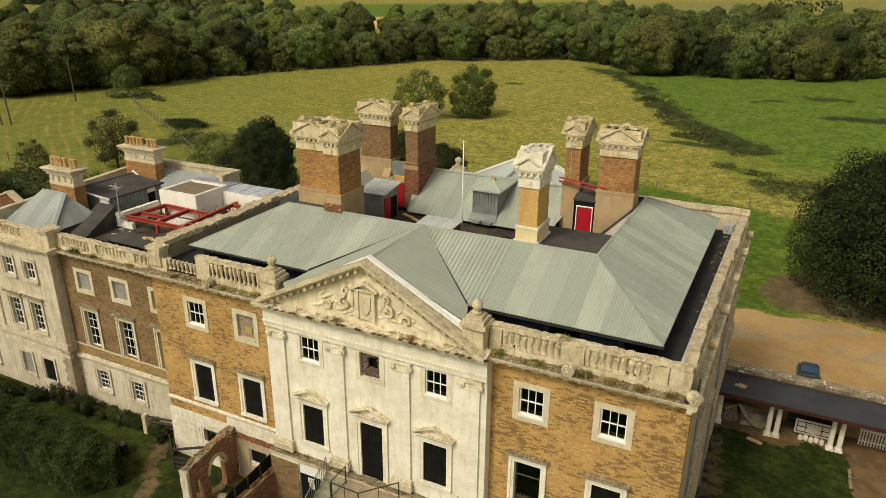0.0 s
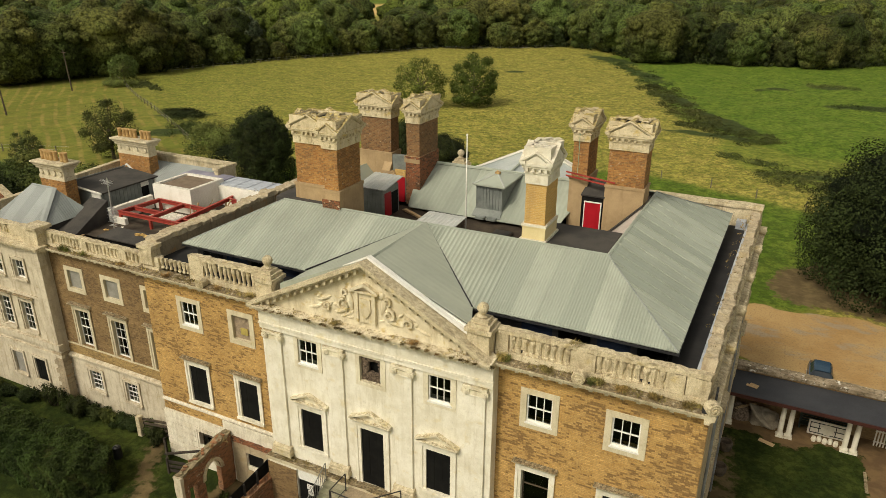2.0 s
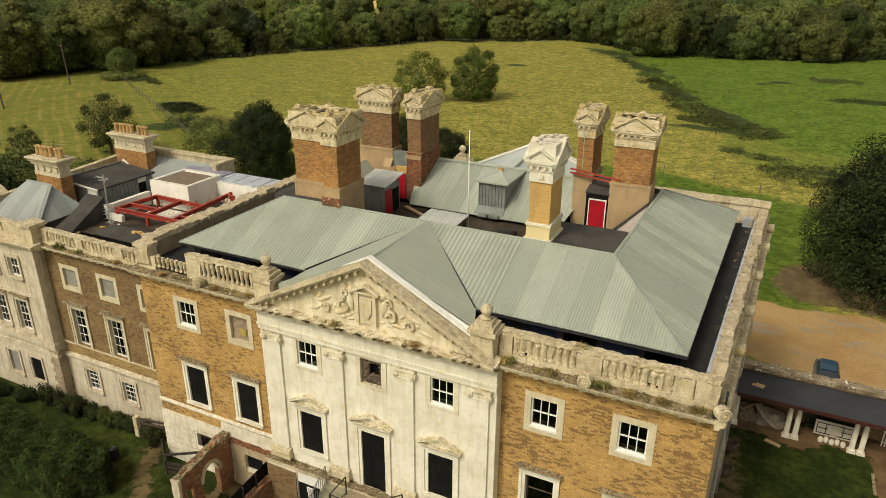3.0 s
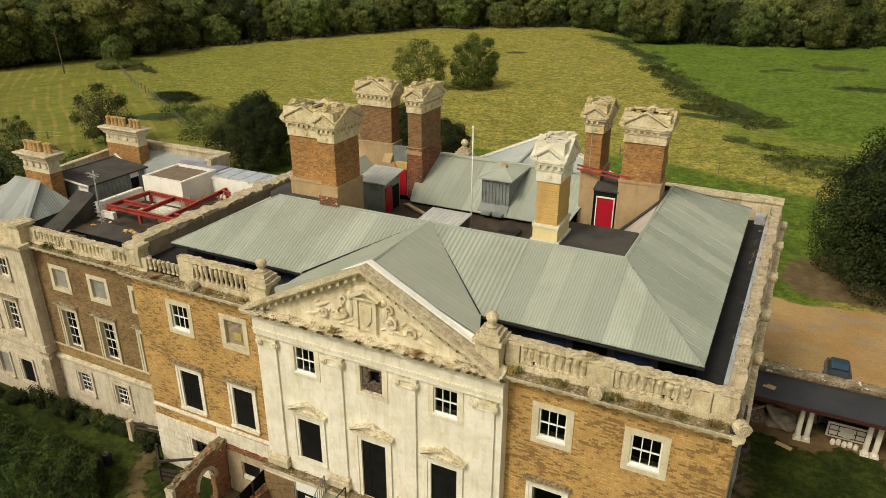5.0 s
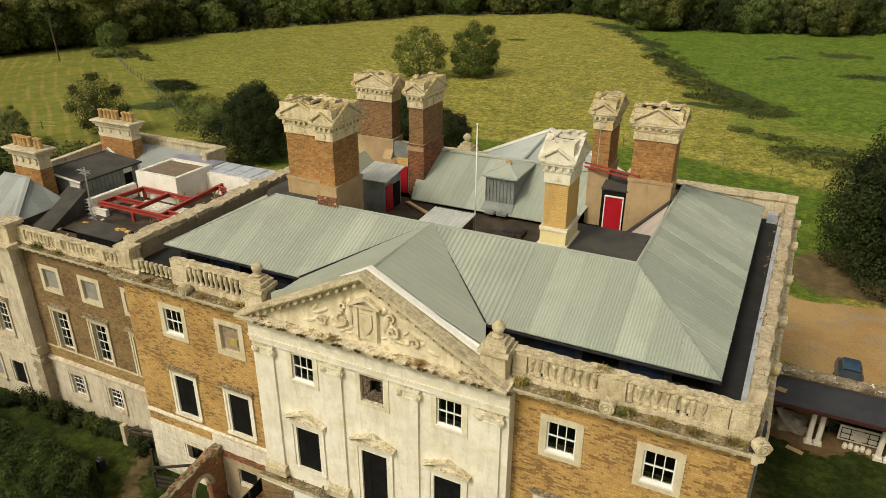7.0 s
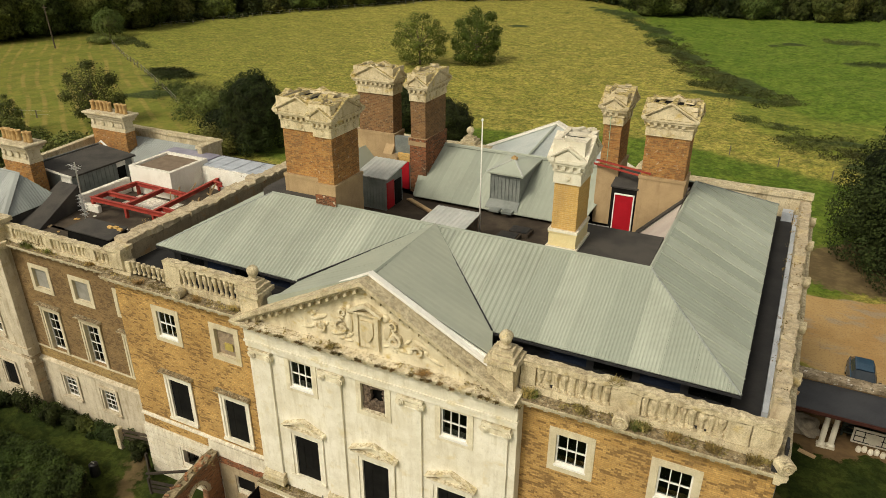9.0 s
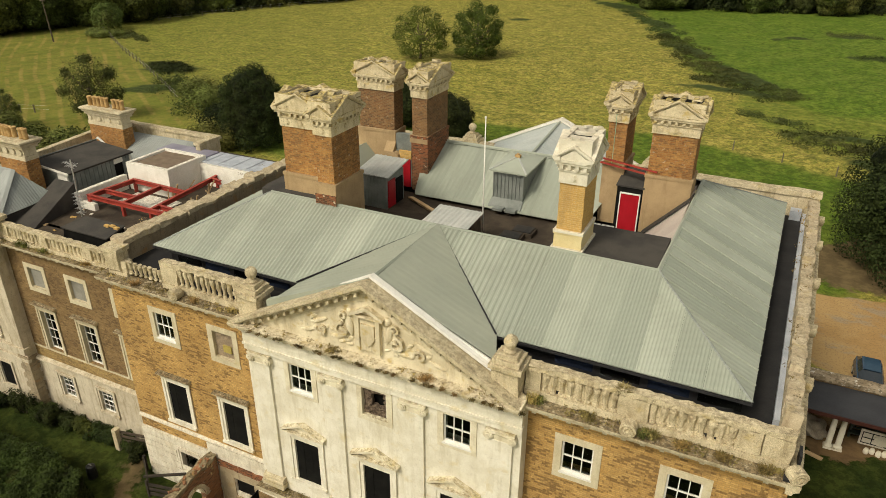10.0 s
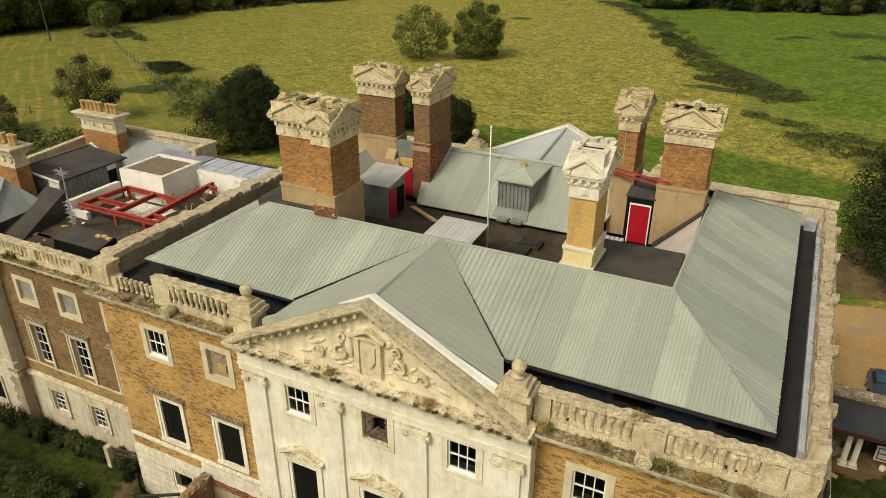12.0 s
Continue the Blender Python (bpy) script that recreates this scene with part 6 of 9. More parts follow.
for z, l in ((14.1, 0.9), (13.95, 0.5), (12.4, 0.4), (12.2, 0.55), (12.0, 0.45), (11.8, 0.6), (11.55, 0.5), (11.3, 0.4)):
    bm = rod(bmesh.new(), (-36.7 - l * 0.5, 28.3, z), (-36.6 + l * 0.6, 28.2, z - 0.05), 0.02)
    for k in range(5):
        x = -36.7 - l * 0.4 + k * l * 0.22
        rod(bm, (x, 28.1, z), (x, 28.45, z), 0.012)
    part("aerial", bm, METAL_PALE, mast)


def wing_stack(x0, x1, y0, y1, zt, n):
    st = empty("wing_chimney", ((x0 + x1) / 2, (y0 + y1) / 2, 11.0), "brown brick chimney with swept stone cap and clay pots", "chimney", "chimneys on the wing")
    part("shaft", roughen(cut_up(one_box(x0 + 0.25, x1 - 0.25, y0 + 0.2, y1 - 0.2, 10.8, zt - 1.2), 0.5), 0.012, 2), BRICK_STACK, st)
    bm = bmesh.new()
    prev = None
    for d, z in ((0.2, -1.2), (0.2, -0.95), (0.24, -0.94), (0.24, -0.5), (0.12, -0.49), (0.12, -0.36), (0.02, -0.3), (0.02, -0.22), (-0.1, -0.12), (-0.1, -0.04), (-0.04, 0.0)):
        cur = [bm.verts.new(p) for p in ((x0 + d, y0 + d, zt + z), (x1 - d, y0 + d, zt + z), (x1 - d, y1 - d, zt + z), (x0 + d, y1 - d, zt + z))]
        for i in range(4):
            if prev:
                bm.faces.new((prev[i], prev[(i + 1) % 4], cur[(i + 1) % 4], cur[i]))
        prev = prev or bm.faces.new(list(reversed(cur))).verts[:] and cur
        prev = cur
    bm.faces.new(prev)
    part("stone_cap", roughen(bm, 0.01, 3), STONE, st, "swept stone cap with roundels")
    for k in range(4):
        cx = x0 + 0.5 + (x1 - x0 - 1.0) * k / 3
        part("roundel", prism_y(bmesh.new(), [(cx + 0.16 * math.cos(j * math.pi / 5), zt - 0.73 + 0.16 * math.sin(j * math.pi / 5)) for j in range(10)], y0 + 0.16, y0 + 0.3), STONE, st)
    me_ = shared(("chimney_pot",), lambda b: lathe(b, [(0.17, 0), (0.15, 0.1), (0.14, 0.5), (0.17, 0.55), (0.17, 0.62), (0.12, 0.62), (0.11, 0.3)], 10), POT, True)
    for k in range(n):
        if n > 6 and k == 5:
            continue
        piece("chimney_pot", me_, st, (x0 + 0.35 + (x1 - x0 - 0.7) * k / (n - 1), (y0 + y1) / 2 + random.uniform(-0.06, 0.06), zt), "buff clay pot")


wing_stack(-44.6, -41.75, 29.1, 30.35, 14.25, 8)
wing_stack(-45.9, -42.25, 36.4, 37.6, 14.15, 9)

LOGGIA_FELT = plain("blue_black_felt", (0.034, 0.036, 0.042), (0.044, 0.046, 0.052), 0.7, 0.7, 0, 0.2, 20)
RED_BROWN = plain("red_brown_paint", (0.045, 0.014, 0.010), (0.06, 0.02, 0.014), 2, 0.6)


def make_spotted():
    n = Nodes("spotted_coping_stone", 0.9, 0, 0.2)
    c = n.mix(n.ramp(n.noise(1.3, 6), 0.4, 0.62), (0.20, 0.155, 0.10), (0.33, 0.27, 0.19))
    c = n.mix(n.ramp(n.noise(6, 5), 0.5, 0.62, 0, 0.7), c, (0.08, 0.065, 0.04))
    c = n.mix(n.ramp(n.noise(3.2, 3), 0.62, 0.68, 0, 0.9), c, (0.72, 0.70, 0.64))
    n.color(c)
    n.bump(n.noise(12, 5), 0.5, 0.03)
    return n.mat


SPOTTED = make_spotted()

# ---- the low loggia and yard on the east side ----
log = empty("loggia", (6, 40, 1.0), "low flat-roofed loggia with paired white columns", "loggia")
part("flat_roof", one_box(-1.35, 22, 38.85, 41.55, 3.52, 3.62), LOGGIA_FELT, log, "dark felt roof")
part("fascia", one_box(-1.35, 22, 38.8, 38.88, 3.40, 3.60), RED_BROWN, log, "dark red-brown fascia")
part("rear_wall", one_box(-1.35, 22, 41.55, 42.0, 0.8, 3.75), BRICK_WING, log)
bm = bmesh.new()
box(bm, -1.3, 22, 41.45, 42.15, 3.75, 4.0)
part("coping", roughen(cut_up(bm, 0.25), 0.07, 3.0), SPOTTED, log, "crumbling stone coping spotted with white lichen")
part("ceiling_beam", one_box(-1.3, 22, 39.25, 39.5, 3.2, 3.5), RED_BROWN, log)


def column_mesh(bm):
    box(bm, -0.21, 0.21, -0.21, 0.21, 0, 0.12)
    lathe(bm, [(0.19, 0.12), (0.21, 0.18), (0.17, 0.24), (0.145, 0.28), (0.145, 1.1), (0.115, 2.2), (0.125, 2.22), (0.13, 2.26), (0.17, 2.34)], 14)
    box(bm, -0.22, 0.22, -0.22, 0.22, 2.34, 2.41)


com = shared(("column",), column_mesh, STONE_NEW, False)
for x, y in ((-0.85, 39.7), (1.93, 39.65), (2.38, 39.68), (5.22, 39.75), (5.68, 39.75), (9.0, 39.75), (9.46, 39.75)):
    piece("column", com, log, (x, y, 1.0), "plain white stone column")

# ---- the land: one sheet of ground, with meadow, pasture, mown field, lawn, gravel and worn earth ----
GROUND = 1.0


def axis_steps(lo, f0, f1, hi, fine, grow):
    out, s, v = [], fine, f0
    while v > lo:
        out.append(v)
        s *= grow
        v -= s
    out = [lo] + out[::-1]
    v = f0 + fine
    while v <= f1:
        out.append(v)
        v += fine
    s = fine
    while v < hi:
        out.append(v)
        s *= grow
        v += s
    return np.array(out + [hi])


def inside(poly, X, Y):
    r = np.zeros(X.shape, bool)
    n = len(poly)
    for i in range(n):
        (xa, ya), (xb, yb) = poly[i], poly[(i + 1) % n]
        if ya == yb:
            continue
        c = ((ya > Y) != (yb > Y)) & (X < (xb - xa) * (Y - ya) / (yb - ya) + xa)
        r ^= c
    return r


def wobble(X, Y, s, k):
    return np.sin(X / s + k) * np.cos(Y / s * 1.3 + 2 * k) + 0.6 * np.sin(X / s * 2.3 + Y / s * 1.7 + k * 3) + 0.35 * np.sin(X / s * 5.1 - Y / s * 4.3 + k)


gx, gy = axis_steps(-2600, -48, 16, 2600, 0.5, 1.045), axis_steps(-1500, 12, 92, 3400, 0.5, 1.035)
GX, GY = np.meshgrid(gx, gy)
JX, JY = GX + 0.5 * wobble(GX, GY, 3.1, 1.0) + 0.002 * (GY - 30) * wobble(GX, GY, 15, 2), GY + 0.5 * wobble(GX, GY, 2.7, 2.2)
GZ_ = np.full(GX.shape, GROUND)
far = np.clip((np.hypot(GX, GY) - 260) / 900, 0, 1)
GZ_ += far * far * 16 * (1.0 + 0.5 * np.sin(GX / 260.0 + 1) * np.cos(GY / 310.0))
PASTURE = [(-60, 226), (-40, 201), (-26, 157), (-18, 133), (-10, 123), (-2, 114.5), (4, 110), (14, 112), (40, 108), (120, 112), (220, 200), (160, 330), (24, 262), (0, 228)]
STRIP = [(-60, 84), (-36, 86.5), (-21, 91.5), (-14, 92), (-7.6, 89.5), (-2, 87), (2.8, 85), (14, 82), (40, 76), (40, 60), (4, 62), (-1, 61), (-20, 60), (-60, 66)]
ROUGH = [(-10, 121), (-9, 110), (-5, 101), (1, 95), (9, 90), (40, 80), (40, 114), (4, 114)]
STRIP2 = [(-30, 57.2), (-1.8, 57.2), (4.2, 57.8), (3.4, 64), (1.5, 70), (-2, 75), (-30, 75)]
MOWN = [(-145, 119), (-119, 101.8), (-106.5, 94.5), (-94, 86.5), (-81, 78), (-74, 72.5), (-58, 52), (-90, 20), (-260, 40), (-240, 120), (-190, 120)]
GRAVEL = [(-30, 48.6), (-1.3, 47.5), (8.7, 46.2), (60, 42), (60, 56), (9.4, 57.5), (-1.8, 57.6), (-20, 60), (-40, 62)]
EARTH = [(-0.5, 61), (1.5, 66.5), (4, 69), (14, 68.5), (30, 62), (30, 57.5), (9.5, 58), (2, 59.2)]
PATH_ = [(-30.7, 24.3), (-29.5, 23.9), (-28.5, 22.5), (-27.1, 20.9), (-26.2, 19.3), (-25.2, 17), (-26.3, 16.9), (-27.3, 19.4), (-28.3, 21.0), (-29.7, 22.5)]
PAVE = [(-1.4, 38.2), (-0.5, 39.4), (1.2, 39.0), (6.2, 39.6), (6.4, 36.0), (6.2, 30), (16, 30), (16, 46), (-1.4, 46)]
LAWN = [(-48, 5), (30, 5), (30, 46), (-1.3, 46), (-60, 60), (-90, 20)]
DRYSTRIP = [(-1.4, 22), (-0.3, 24), (-0.5, 30), (-0.1, 34), (-0.6, 38.5), (-1.4, 38.5)]
RUIN_COURT = [(-23.9, 17.8), (-17.5, 17.2), (-17.2, 22.8), (-24.2, 22.8)]
TAN = [(-228, 330), (-132, 441), (-169, 561), (-286, 414)]
GREEN_FAR = [(-292, 404), (-162, 603), (-208, 773), (-402, 557)]
GREEN_FAR2 = [(-310, 209), (-300, 235), (-386, 305), (-393, 266)]
PALE_FAR = [(-94, 424), (61, 582), (107, 1059), (-167, 774)]
BRAMBLES = [(-50, 212, 16, 4, -0.7), (-34, 184, 13, 3.2, -1.0), (-22, 152, 13, 2.6, -1.05), (-10, 131, 12, 3.4, -0.95), (-11, 120, 9, 2.2, -0.2), (-98, 93, 6, 3.0, 0.4), (-66, 176, 3, 2, 0), (-90, 82, 7, 3, 0.7), (14, 158, 9, 3, 0.2), (8, 184, 6, 3, 0),
            (28, 150, 6, 2.4, 0.3), (11, 92, 10, 3, 0.2), (24, 96, 8, 3.5, -0.1), (4, 100, 5, 1.6, 0.3), (-4, 175, 5, 2, 0.5), (20, 178, 6, 2, 0.2), (-62, 208, 3, 1.4, 0.4), (-17, 60.5, 4, 1.2, 0.2)]
bram = np.zeros(GX.shape)
for cx, cy, ra, rb, an in BRAMBLES:
    dx, dy = GX - cx, GY - cy
    u, v = dx * math.cos(an) + dy * math.sin(an), -dx * math.sin(an) + dy * math.cos(an)
    bram = np.maximum(bram, np.clip(1.25 - np.sqrt((u / ra) ** 2 + (v / rb) ** 2) + 0.18 * wobble(GX, GY, 1.9, cx), 0, 1))


def soft(poly, w=1):
    m = inside(poly, JX, JY).astype(float)
    for _ in range(w):
        p = np.pad(m, 1, mode="edge")
        m = (p[1:-1, 1:-1] * 2 + p[:-2, 1:-1] + p[2:, 1:-1] + p[1:-1, :-2] + p[1:-1, 2:]) / 6
    return m


mask_a = np.stack([np.maximum(soft(PASTURE, 2), np.maximum.reduce([soft(GREEN_FAR), soft(GREEN_FAR2), 1.0 * soft(STRIP, 3), soft(STRIP2, 2), 0.62 * soft(ROUGH, 4)])), soft(MOWN, 2), bram, np.ones(GX.shape)], -1)
mask_b = np.stack([np.maximum(soft(GRAVEL, 1), 0), np.maximum.reduce([soft(EARTH, 2) * 0.95, soft(PATH_, 1) * 1.1, soft(DRYSTRIP, 1) * 0.7, soft(RUIN_COURT, 1) * 0.9]), np.maximum.reduce([soft(LAWN, 4), 0.12 * soft(STRIP, 2), 0.25 * soft(STRIP2, 2)]), np.ones(GX.shape)], -1)
mask_c = np.stack([soft(TAN), soft(PALE_FAR, 2), soft(PAVE, 1), np.ones(GX.shape)], -1)
ny, nx = GX.shape
idx = np.arange(nx * ny).reshape(ny, nx)
faces = np.stack([idx[:-1, :-1], idx[:-1, 1:], idx[1:, 1:], idx[1:, :-1]], -1).reshape(-1, 4)
# close unevenness of the turf
near = np.exp(-((GX + 15) ** 2 + (GY - 32) ** 2) / 60 ** 2)
GZ_ += 0.35 * bram + (1 - near) * 0.12 * wobble(GX, GY, 9, 0.4)
me = bpy.data.meshes.new("ground")
me.vertices.add(nx * ny)
me.vertices.foreach_set("co", np.stack([GX, GY, GZ_], -1).ravel())
me.loops.add(faces.size)
me.loops.foreach_set("vertex_index", faces.ravel())
me.polygons.add(len(faces))
me.polygons.foreach_set("loop_start", np.arange(0, faces.size, 4))
me.update(calc_edges=True)
me.polygons.foreach_set("use_smooth", [True] * len(me.polygons))
for nm, mk in (("cover_a", mask_a), ("cover_b", mask_b), ("cover_c", mask_c)):
    at = me.attributes.new(nm, "FLOAT_COLOR", "POINT")
    at.data.foreach_set("color", mk.ravel())


def make_ground():
    n = Nodes("grass_and_gravel", 0.95, 0, 0.1)

    def cover(name):
        a = n.t.nodes.new("ShaderNodeAttribute")
        a.attribute_name = name
        s = n.t.nodes.new("ShaderNodeSeparateColor")
        n.t.links.new(a.outputs["Color"], s.inputs[0])
        return s.outputs
    A, B, C = cover("cover_a"), cover("cover_b"), cover("cover_c")
    big, mid, small = n.noise(0.03, 5), n.noise(0.30, 8, n.scaled(1, 0.8, 1), 0.78), n.noise(1.1, 8, rough=0.8)
    px, py, pz = n.xyz()
    side = n.ramp(n.math("ADD", n.math("ADD", n.math("MULTIPLY", px, 0.8), n.math("MULTIPLY", py, 0.6)), n.math("MULTIPLY", big, 40.0)), -20.0, 55.0)
    fine = n.noise(3.0, 7, n.scaled(1, 0.7, 1), 0.8)
    blade = n.noise(11.0, 4, rough=0.8)
    tuft, patch = n.noise(0.85, 5, rough=0.7), n.noise(0.22, 5, rough=0.65)
    meadow = n.mix(side, (0.145, 0.175, 0.026), (0.275, 0.248, 0.050))
    meadow = n.mix(n.ramp(patch, 0.46, 0.58, 0, 0.75), meadow, n.mix(side, (0.185, 0.195, 0.034), (0.185, 0.190, 0.031)))
    meadow = n.mix(n.ramp(n.noise(0.45, 5, rough=0.7), 0.50, 0.58, 0, 0.6), meadow, n.mix(side, (0.215, 0.200, 0.045), (0.335, 0.28, 0.075)))
    meadow = n.mix(n.ramp(tuft, 0.48, 0.55, 0, 0.75), meadow, (0.110, 0.128, 0.020))
    meadow = n.mix(n.ramp(fine, 0.49, 0.55, 0, 0.45), meadow, (0.33, 0.275, 0.072))
    meadow = n.mix(n.ramp(blade, 0.50, 0.60, 0, 0.35), meadow, (0.085, 0.09, 0.02))
    v1, v2 = n.ramp(n.noise(0.5, 6, rough=0.72), 0.42, 0.58, 0.86, 1.10), n.ramp(n.noise(1.9, 6, rough=0.78), 0.44, 0.56, 0.72, 1.22)
    v = n.math("MULTIPLY", v1, v2)
    meadow = n.mix(1.0, meadow, n.vec(v, v, v), "MULTIPLY")
    pasture = n.mix(n.ramp(mid, 0.44, 0.57), (0.088, 0.142, 0.014), (0.134, 0.182, 0.023))
    pasture = n.mix(n.ramp(tuft, 0.47, 0.57, 0, 0.6), pasture, (0.050, 0.088, 0.011))
    pasture = n.mix(n.ramp(n.noise(0.10, 6, rough=0.7), 0.54, 0.64, 0, 0.2), pasture, (0.14, 0.175, 0.028))
    pasture = n.mix(n.ramp(fine, 0.50, 0.62, 0, 0.5), pasture, (0.045, 0.075, 0.012))
    w_ = n.ramp(n.noise(1.4, 6, rough=0.78), 0.44, 0.56, 0.78, 1.18)
    pasture = n.mix(1.0, pasture, n.vec(w_, w_, w_), "MULTIPLY")
    x, y, z = n.xyz()
    stripe = n.math("SINE", n.math("ADD", n.math("MULTIPLY", n.math("ADD", n.math("MULTIPLY", x, 0.60), n.math("MULTIPLY", y, 0.80)), 2.9), n.math("MULTIPLY", n.noise(0.02, 1), 22.0)))
    broken = n.math("MULTIPLY", n.ramp(stripe, 0.25, 1.0, 0, 0.55), n.ramp(n.noise(0.16, 7, rough=0.78), 0.43, 0.57))
    mown = n.mix(n.ramp(mid, 0.42, 0.6), (0.135, 0.150, 0.025), (0.175, 0.168, 0.034))
    mown = n.mix(n.ramp(fine, 0.5, 0.62, 0, 0.35), mown, (0.09, 0.10, 0.018))
    mown = n.mix(broken, mown, (0.29, 0.215, 0.07))
    mown = n.mix(1.0, mown, n.vec(v1, v1, v1), "MULTIPLY")
    lawn = n.mix(n.ramp(n.noise(0.5, 6), 0.4, 0.65), (0.022, 0.033, 0.006), (0.038, 0.049, 0.009))
    lawn = n.mix(n.ramp(n.noise(3.5, 5), 0.5, 0.7, 0, 0.5), lawn, (0.014, 0.026, 0.006))
    lawn = n.mix(1.0, lawn, n.vec(v, v, v), "MULTIPLY")
    bramble = n.mix(n.ramp(n.noise(1.6, 6, rough=0.75), 0.4, 0.65), (0.028, 0.042, 0.012), (0.06, 0.075, 0.02))
    gravel = n.mix(n.ramp(n.noise(0.28, 5), 0.38, 0.65), (0.33, 0.205, 0.083), (0.40, 0.27, 0.12))
    gravel = n.mix(n.ramp(n.noise(0.5, 6, n.scaled(0.6, 1.2, 1)), 0.50, 0.62, 0, 0.7), gravel, (0.28, 0.24, 0.18))
    gravel = n.mix(n.ramp(n.noise(7, 6, rough=0.8), 0.5, 0.62, 0, 0.55), gravel, (0.16, 0.11, 0.06))
    earth = n.mix(n.ramp(n.noise(1.0, 6), 0.4, 0.65), (0.095, 0.070, 0.034), (0.155, 0.115, 0.056))
    c = n.mix(A[0], meadow, pasture)
    c = n.mix(A[1], c, mown)
    c = n.mix(C[0], c, (0.52, 0.36, 0.14))
    c = n.mix(n.math("MULTIPLY", C[1], 0.8), c, (0.17, 0.165, 0.05))
    c = n.mix(B[2], c, lawn)
    c = n.mix(n.ramp(A[2], 0.25, 0.6), c, bramble)
    c = n.mix(n.ramp(n.math("ADD", B[1], n.ramp(n.noise(1.8, 5), 0.3, 0.7, -0.3, 0.3)), 0.35, 0.75), c, earth)
    pave = n.mix(n.ramp(n.noise(0.9, 6), 0.4, 0.62), (0.165, 0.108, 0.052), (0.11, 0.07, 0.036))
    c = n.mix(n.ramp(n.math("ADD", C[2], n.ramp(n.noise(1.8, 5), 0.3, 0.7, -0.25, 0.25)), 0.4, 0.6), c, pave)
    c = n.mix(n.ramp(B[0], 0.3, 0.6), c, gravel)
    n.color(c)
    n.bump(n.math("ADD", n.noise(1.2, 6), n.math("MULTIPLY", n.noise(9, 4), 0.5)), 0.5, 0.12)
    return n.mat


me.materials.append(make_ground())
tagged(new("ground", me), "meadow, pasture, lawn and gravel drive round the house", "ground", kind="structure")

# ---- trees, hedges and woods ----


CORE_MAT = {}


def leaf_material(name, c1, c2, c3, inner=False):
    n = Nodes(name, 0.75, 0, 0.12)
    c = n.mix(n.ramp(n.island(), 0, 1, 0.25, 0.8), c1, c2)
    c = n.mix(n.ramp(n.noise(0.07, 2), 0.44, 0.58, 0, 0.9), c, c3)
    big = n.ramp(n.noise(0.13, 2, n.scaled(1, 1, 0.3)), 0.35, 0.65, 0.75, 1.3)
    c = n.mix(1.0, c, n.vec(big, big, big), "MULTIPLY")
    r = n.random()
    g = n.ramp(r, 0, 1, 0.84, 1.32)
    warm = n.ramp(n.math("FRACT", n.math("MULTIPLY", r, 7.31)), 0, 1, 0.9, 1.13)
    c = n.mix(1.0, c, n.vec(n.math("MULTIPLY", g, warm), g, n.math("MULTIPLY", g, 0.95)), "MULTIPLY")
    # inner copies run darker and blotchier: shade between the leaves put into the colour
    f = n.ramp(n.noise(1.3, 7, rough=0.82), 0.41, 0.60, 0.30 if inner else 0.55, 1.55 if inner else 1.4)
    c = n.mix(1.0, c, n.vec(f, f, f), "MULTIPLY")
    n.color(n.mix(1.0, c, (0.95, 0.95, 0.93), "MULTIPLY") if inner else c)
    if inner:
        n.bump(n.noise(2.0, 7, rough=0.85), 1.0, 0.9)
        return n.mat
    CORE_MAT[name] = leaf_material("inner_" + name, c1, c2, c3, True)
    return n.mat


LEAF_OAK = leaf_material("oak_leaves", (0.051, 0.072, 0.018), (0.082, 0.106, 0.027), (0.088, 0.098, 0.026))
LEAF_HOLM = leaf_material("holm_oak_leaves", (0.013, 0.021, 0.006), (0.025, 0.036, 0.010), (0.018, 0.026, 0.007))
LEAF_LAUREL = leaf_material("laurel_leaves", (0.022, 0.035, 0.008), (0.040, 0.058, 0.013), (0.036, 0.048, 0.011))
LEAF_MIX = leaf_material("mixed_leaves", (0.062, 0.085, 0.021), (0.097, 0.122, 0.031), (0.118, 0.128, 0.034))
LEAF_BRIGHT = leaf_material("bright_leaves", (0.065, 0.095, 0.016), (0.115, 0.145, 0.028), (0.08, 0.11, 0.02))
LEAF_FIELD = leaf_material("field_tree_leaves", (0.046, 0.070, 0.013), (0.078, 0.108, 0.020), (0.060, 0.086, 0.016))
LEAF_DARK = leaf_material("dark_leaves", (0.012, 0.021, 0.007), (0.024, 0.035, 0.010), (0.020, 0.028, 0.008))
LEAF_GREY = leaf_material("willow_leaves", (0.10, 0.12, 0.07), (0.13, 0.15, 0.09), (0.10, 0.12, 0.06))
LEAF_YEW = leaf_material("yew_leaves", (0.024, 0.036, 0.010), (0.042, 0.056, 0.016), (0.040, 0.050, 0.014))
BARK = plain("bark", (0.06, 0.045, 0.03), (0.10, 0.078, 0.055), 4, 0.9, 0, 0.5, 12)


def crown_blobs(h, r, seed, low=0.25, n=11, lump=(0.13, 0.26), reach=(0.78, 0.93)):
    """A dome with lumps of foliage set all over it."""
    rnd = random.Random(seed)
    zc = h * (0.48 + low * 0.25)
    rz = h - zc
    out = [(0, 0, zc, r * 0.9, rz * 0.92)]
    for i in range(n):
        a = i * 2.39996 + rnd.uniform(-0.3, 0.3)
        t = max(-0.8, min(0.97, 1 - 1.75 * (i + 0.5) / n + rnd.uniform(-0.1, 0.1)))
        k = rnd.uniform(*reach)
        d = math.sqrt(1 - t * t) * r * k
        s = r * rnd.uniform(*lump)
        out.append((d * math.cos(a), d * math.sin(a), zc + rz * t * k, s, s * rnd.uniform(0.65, 0.9)))
    return out


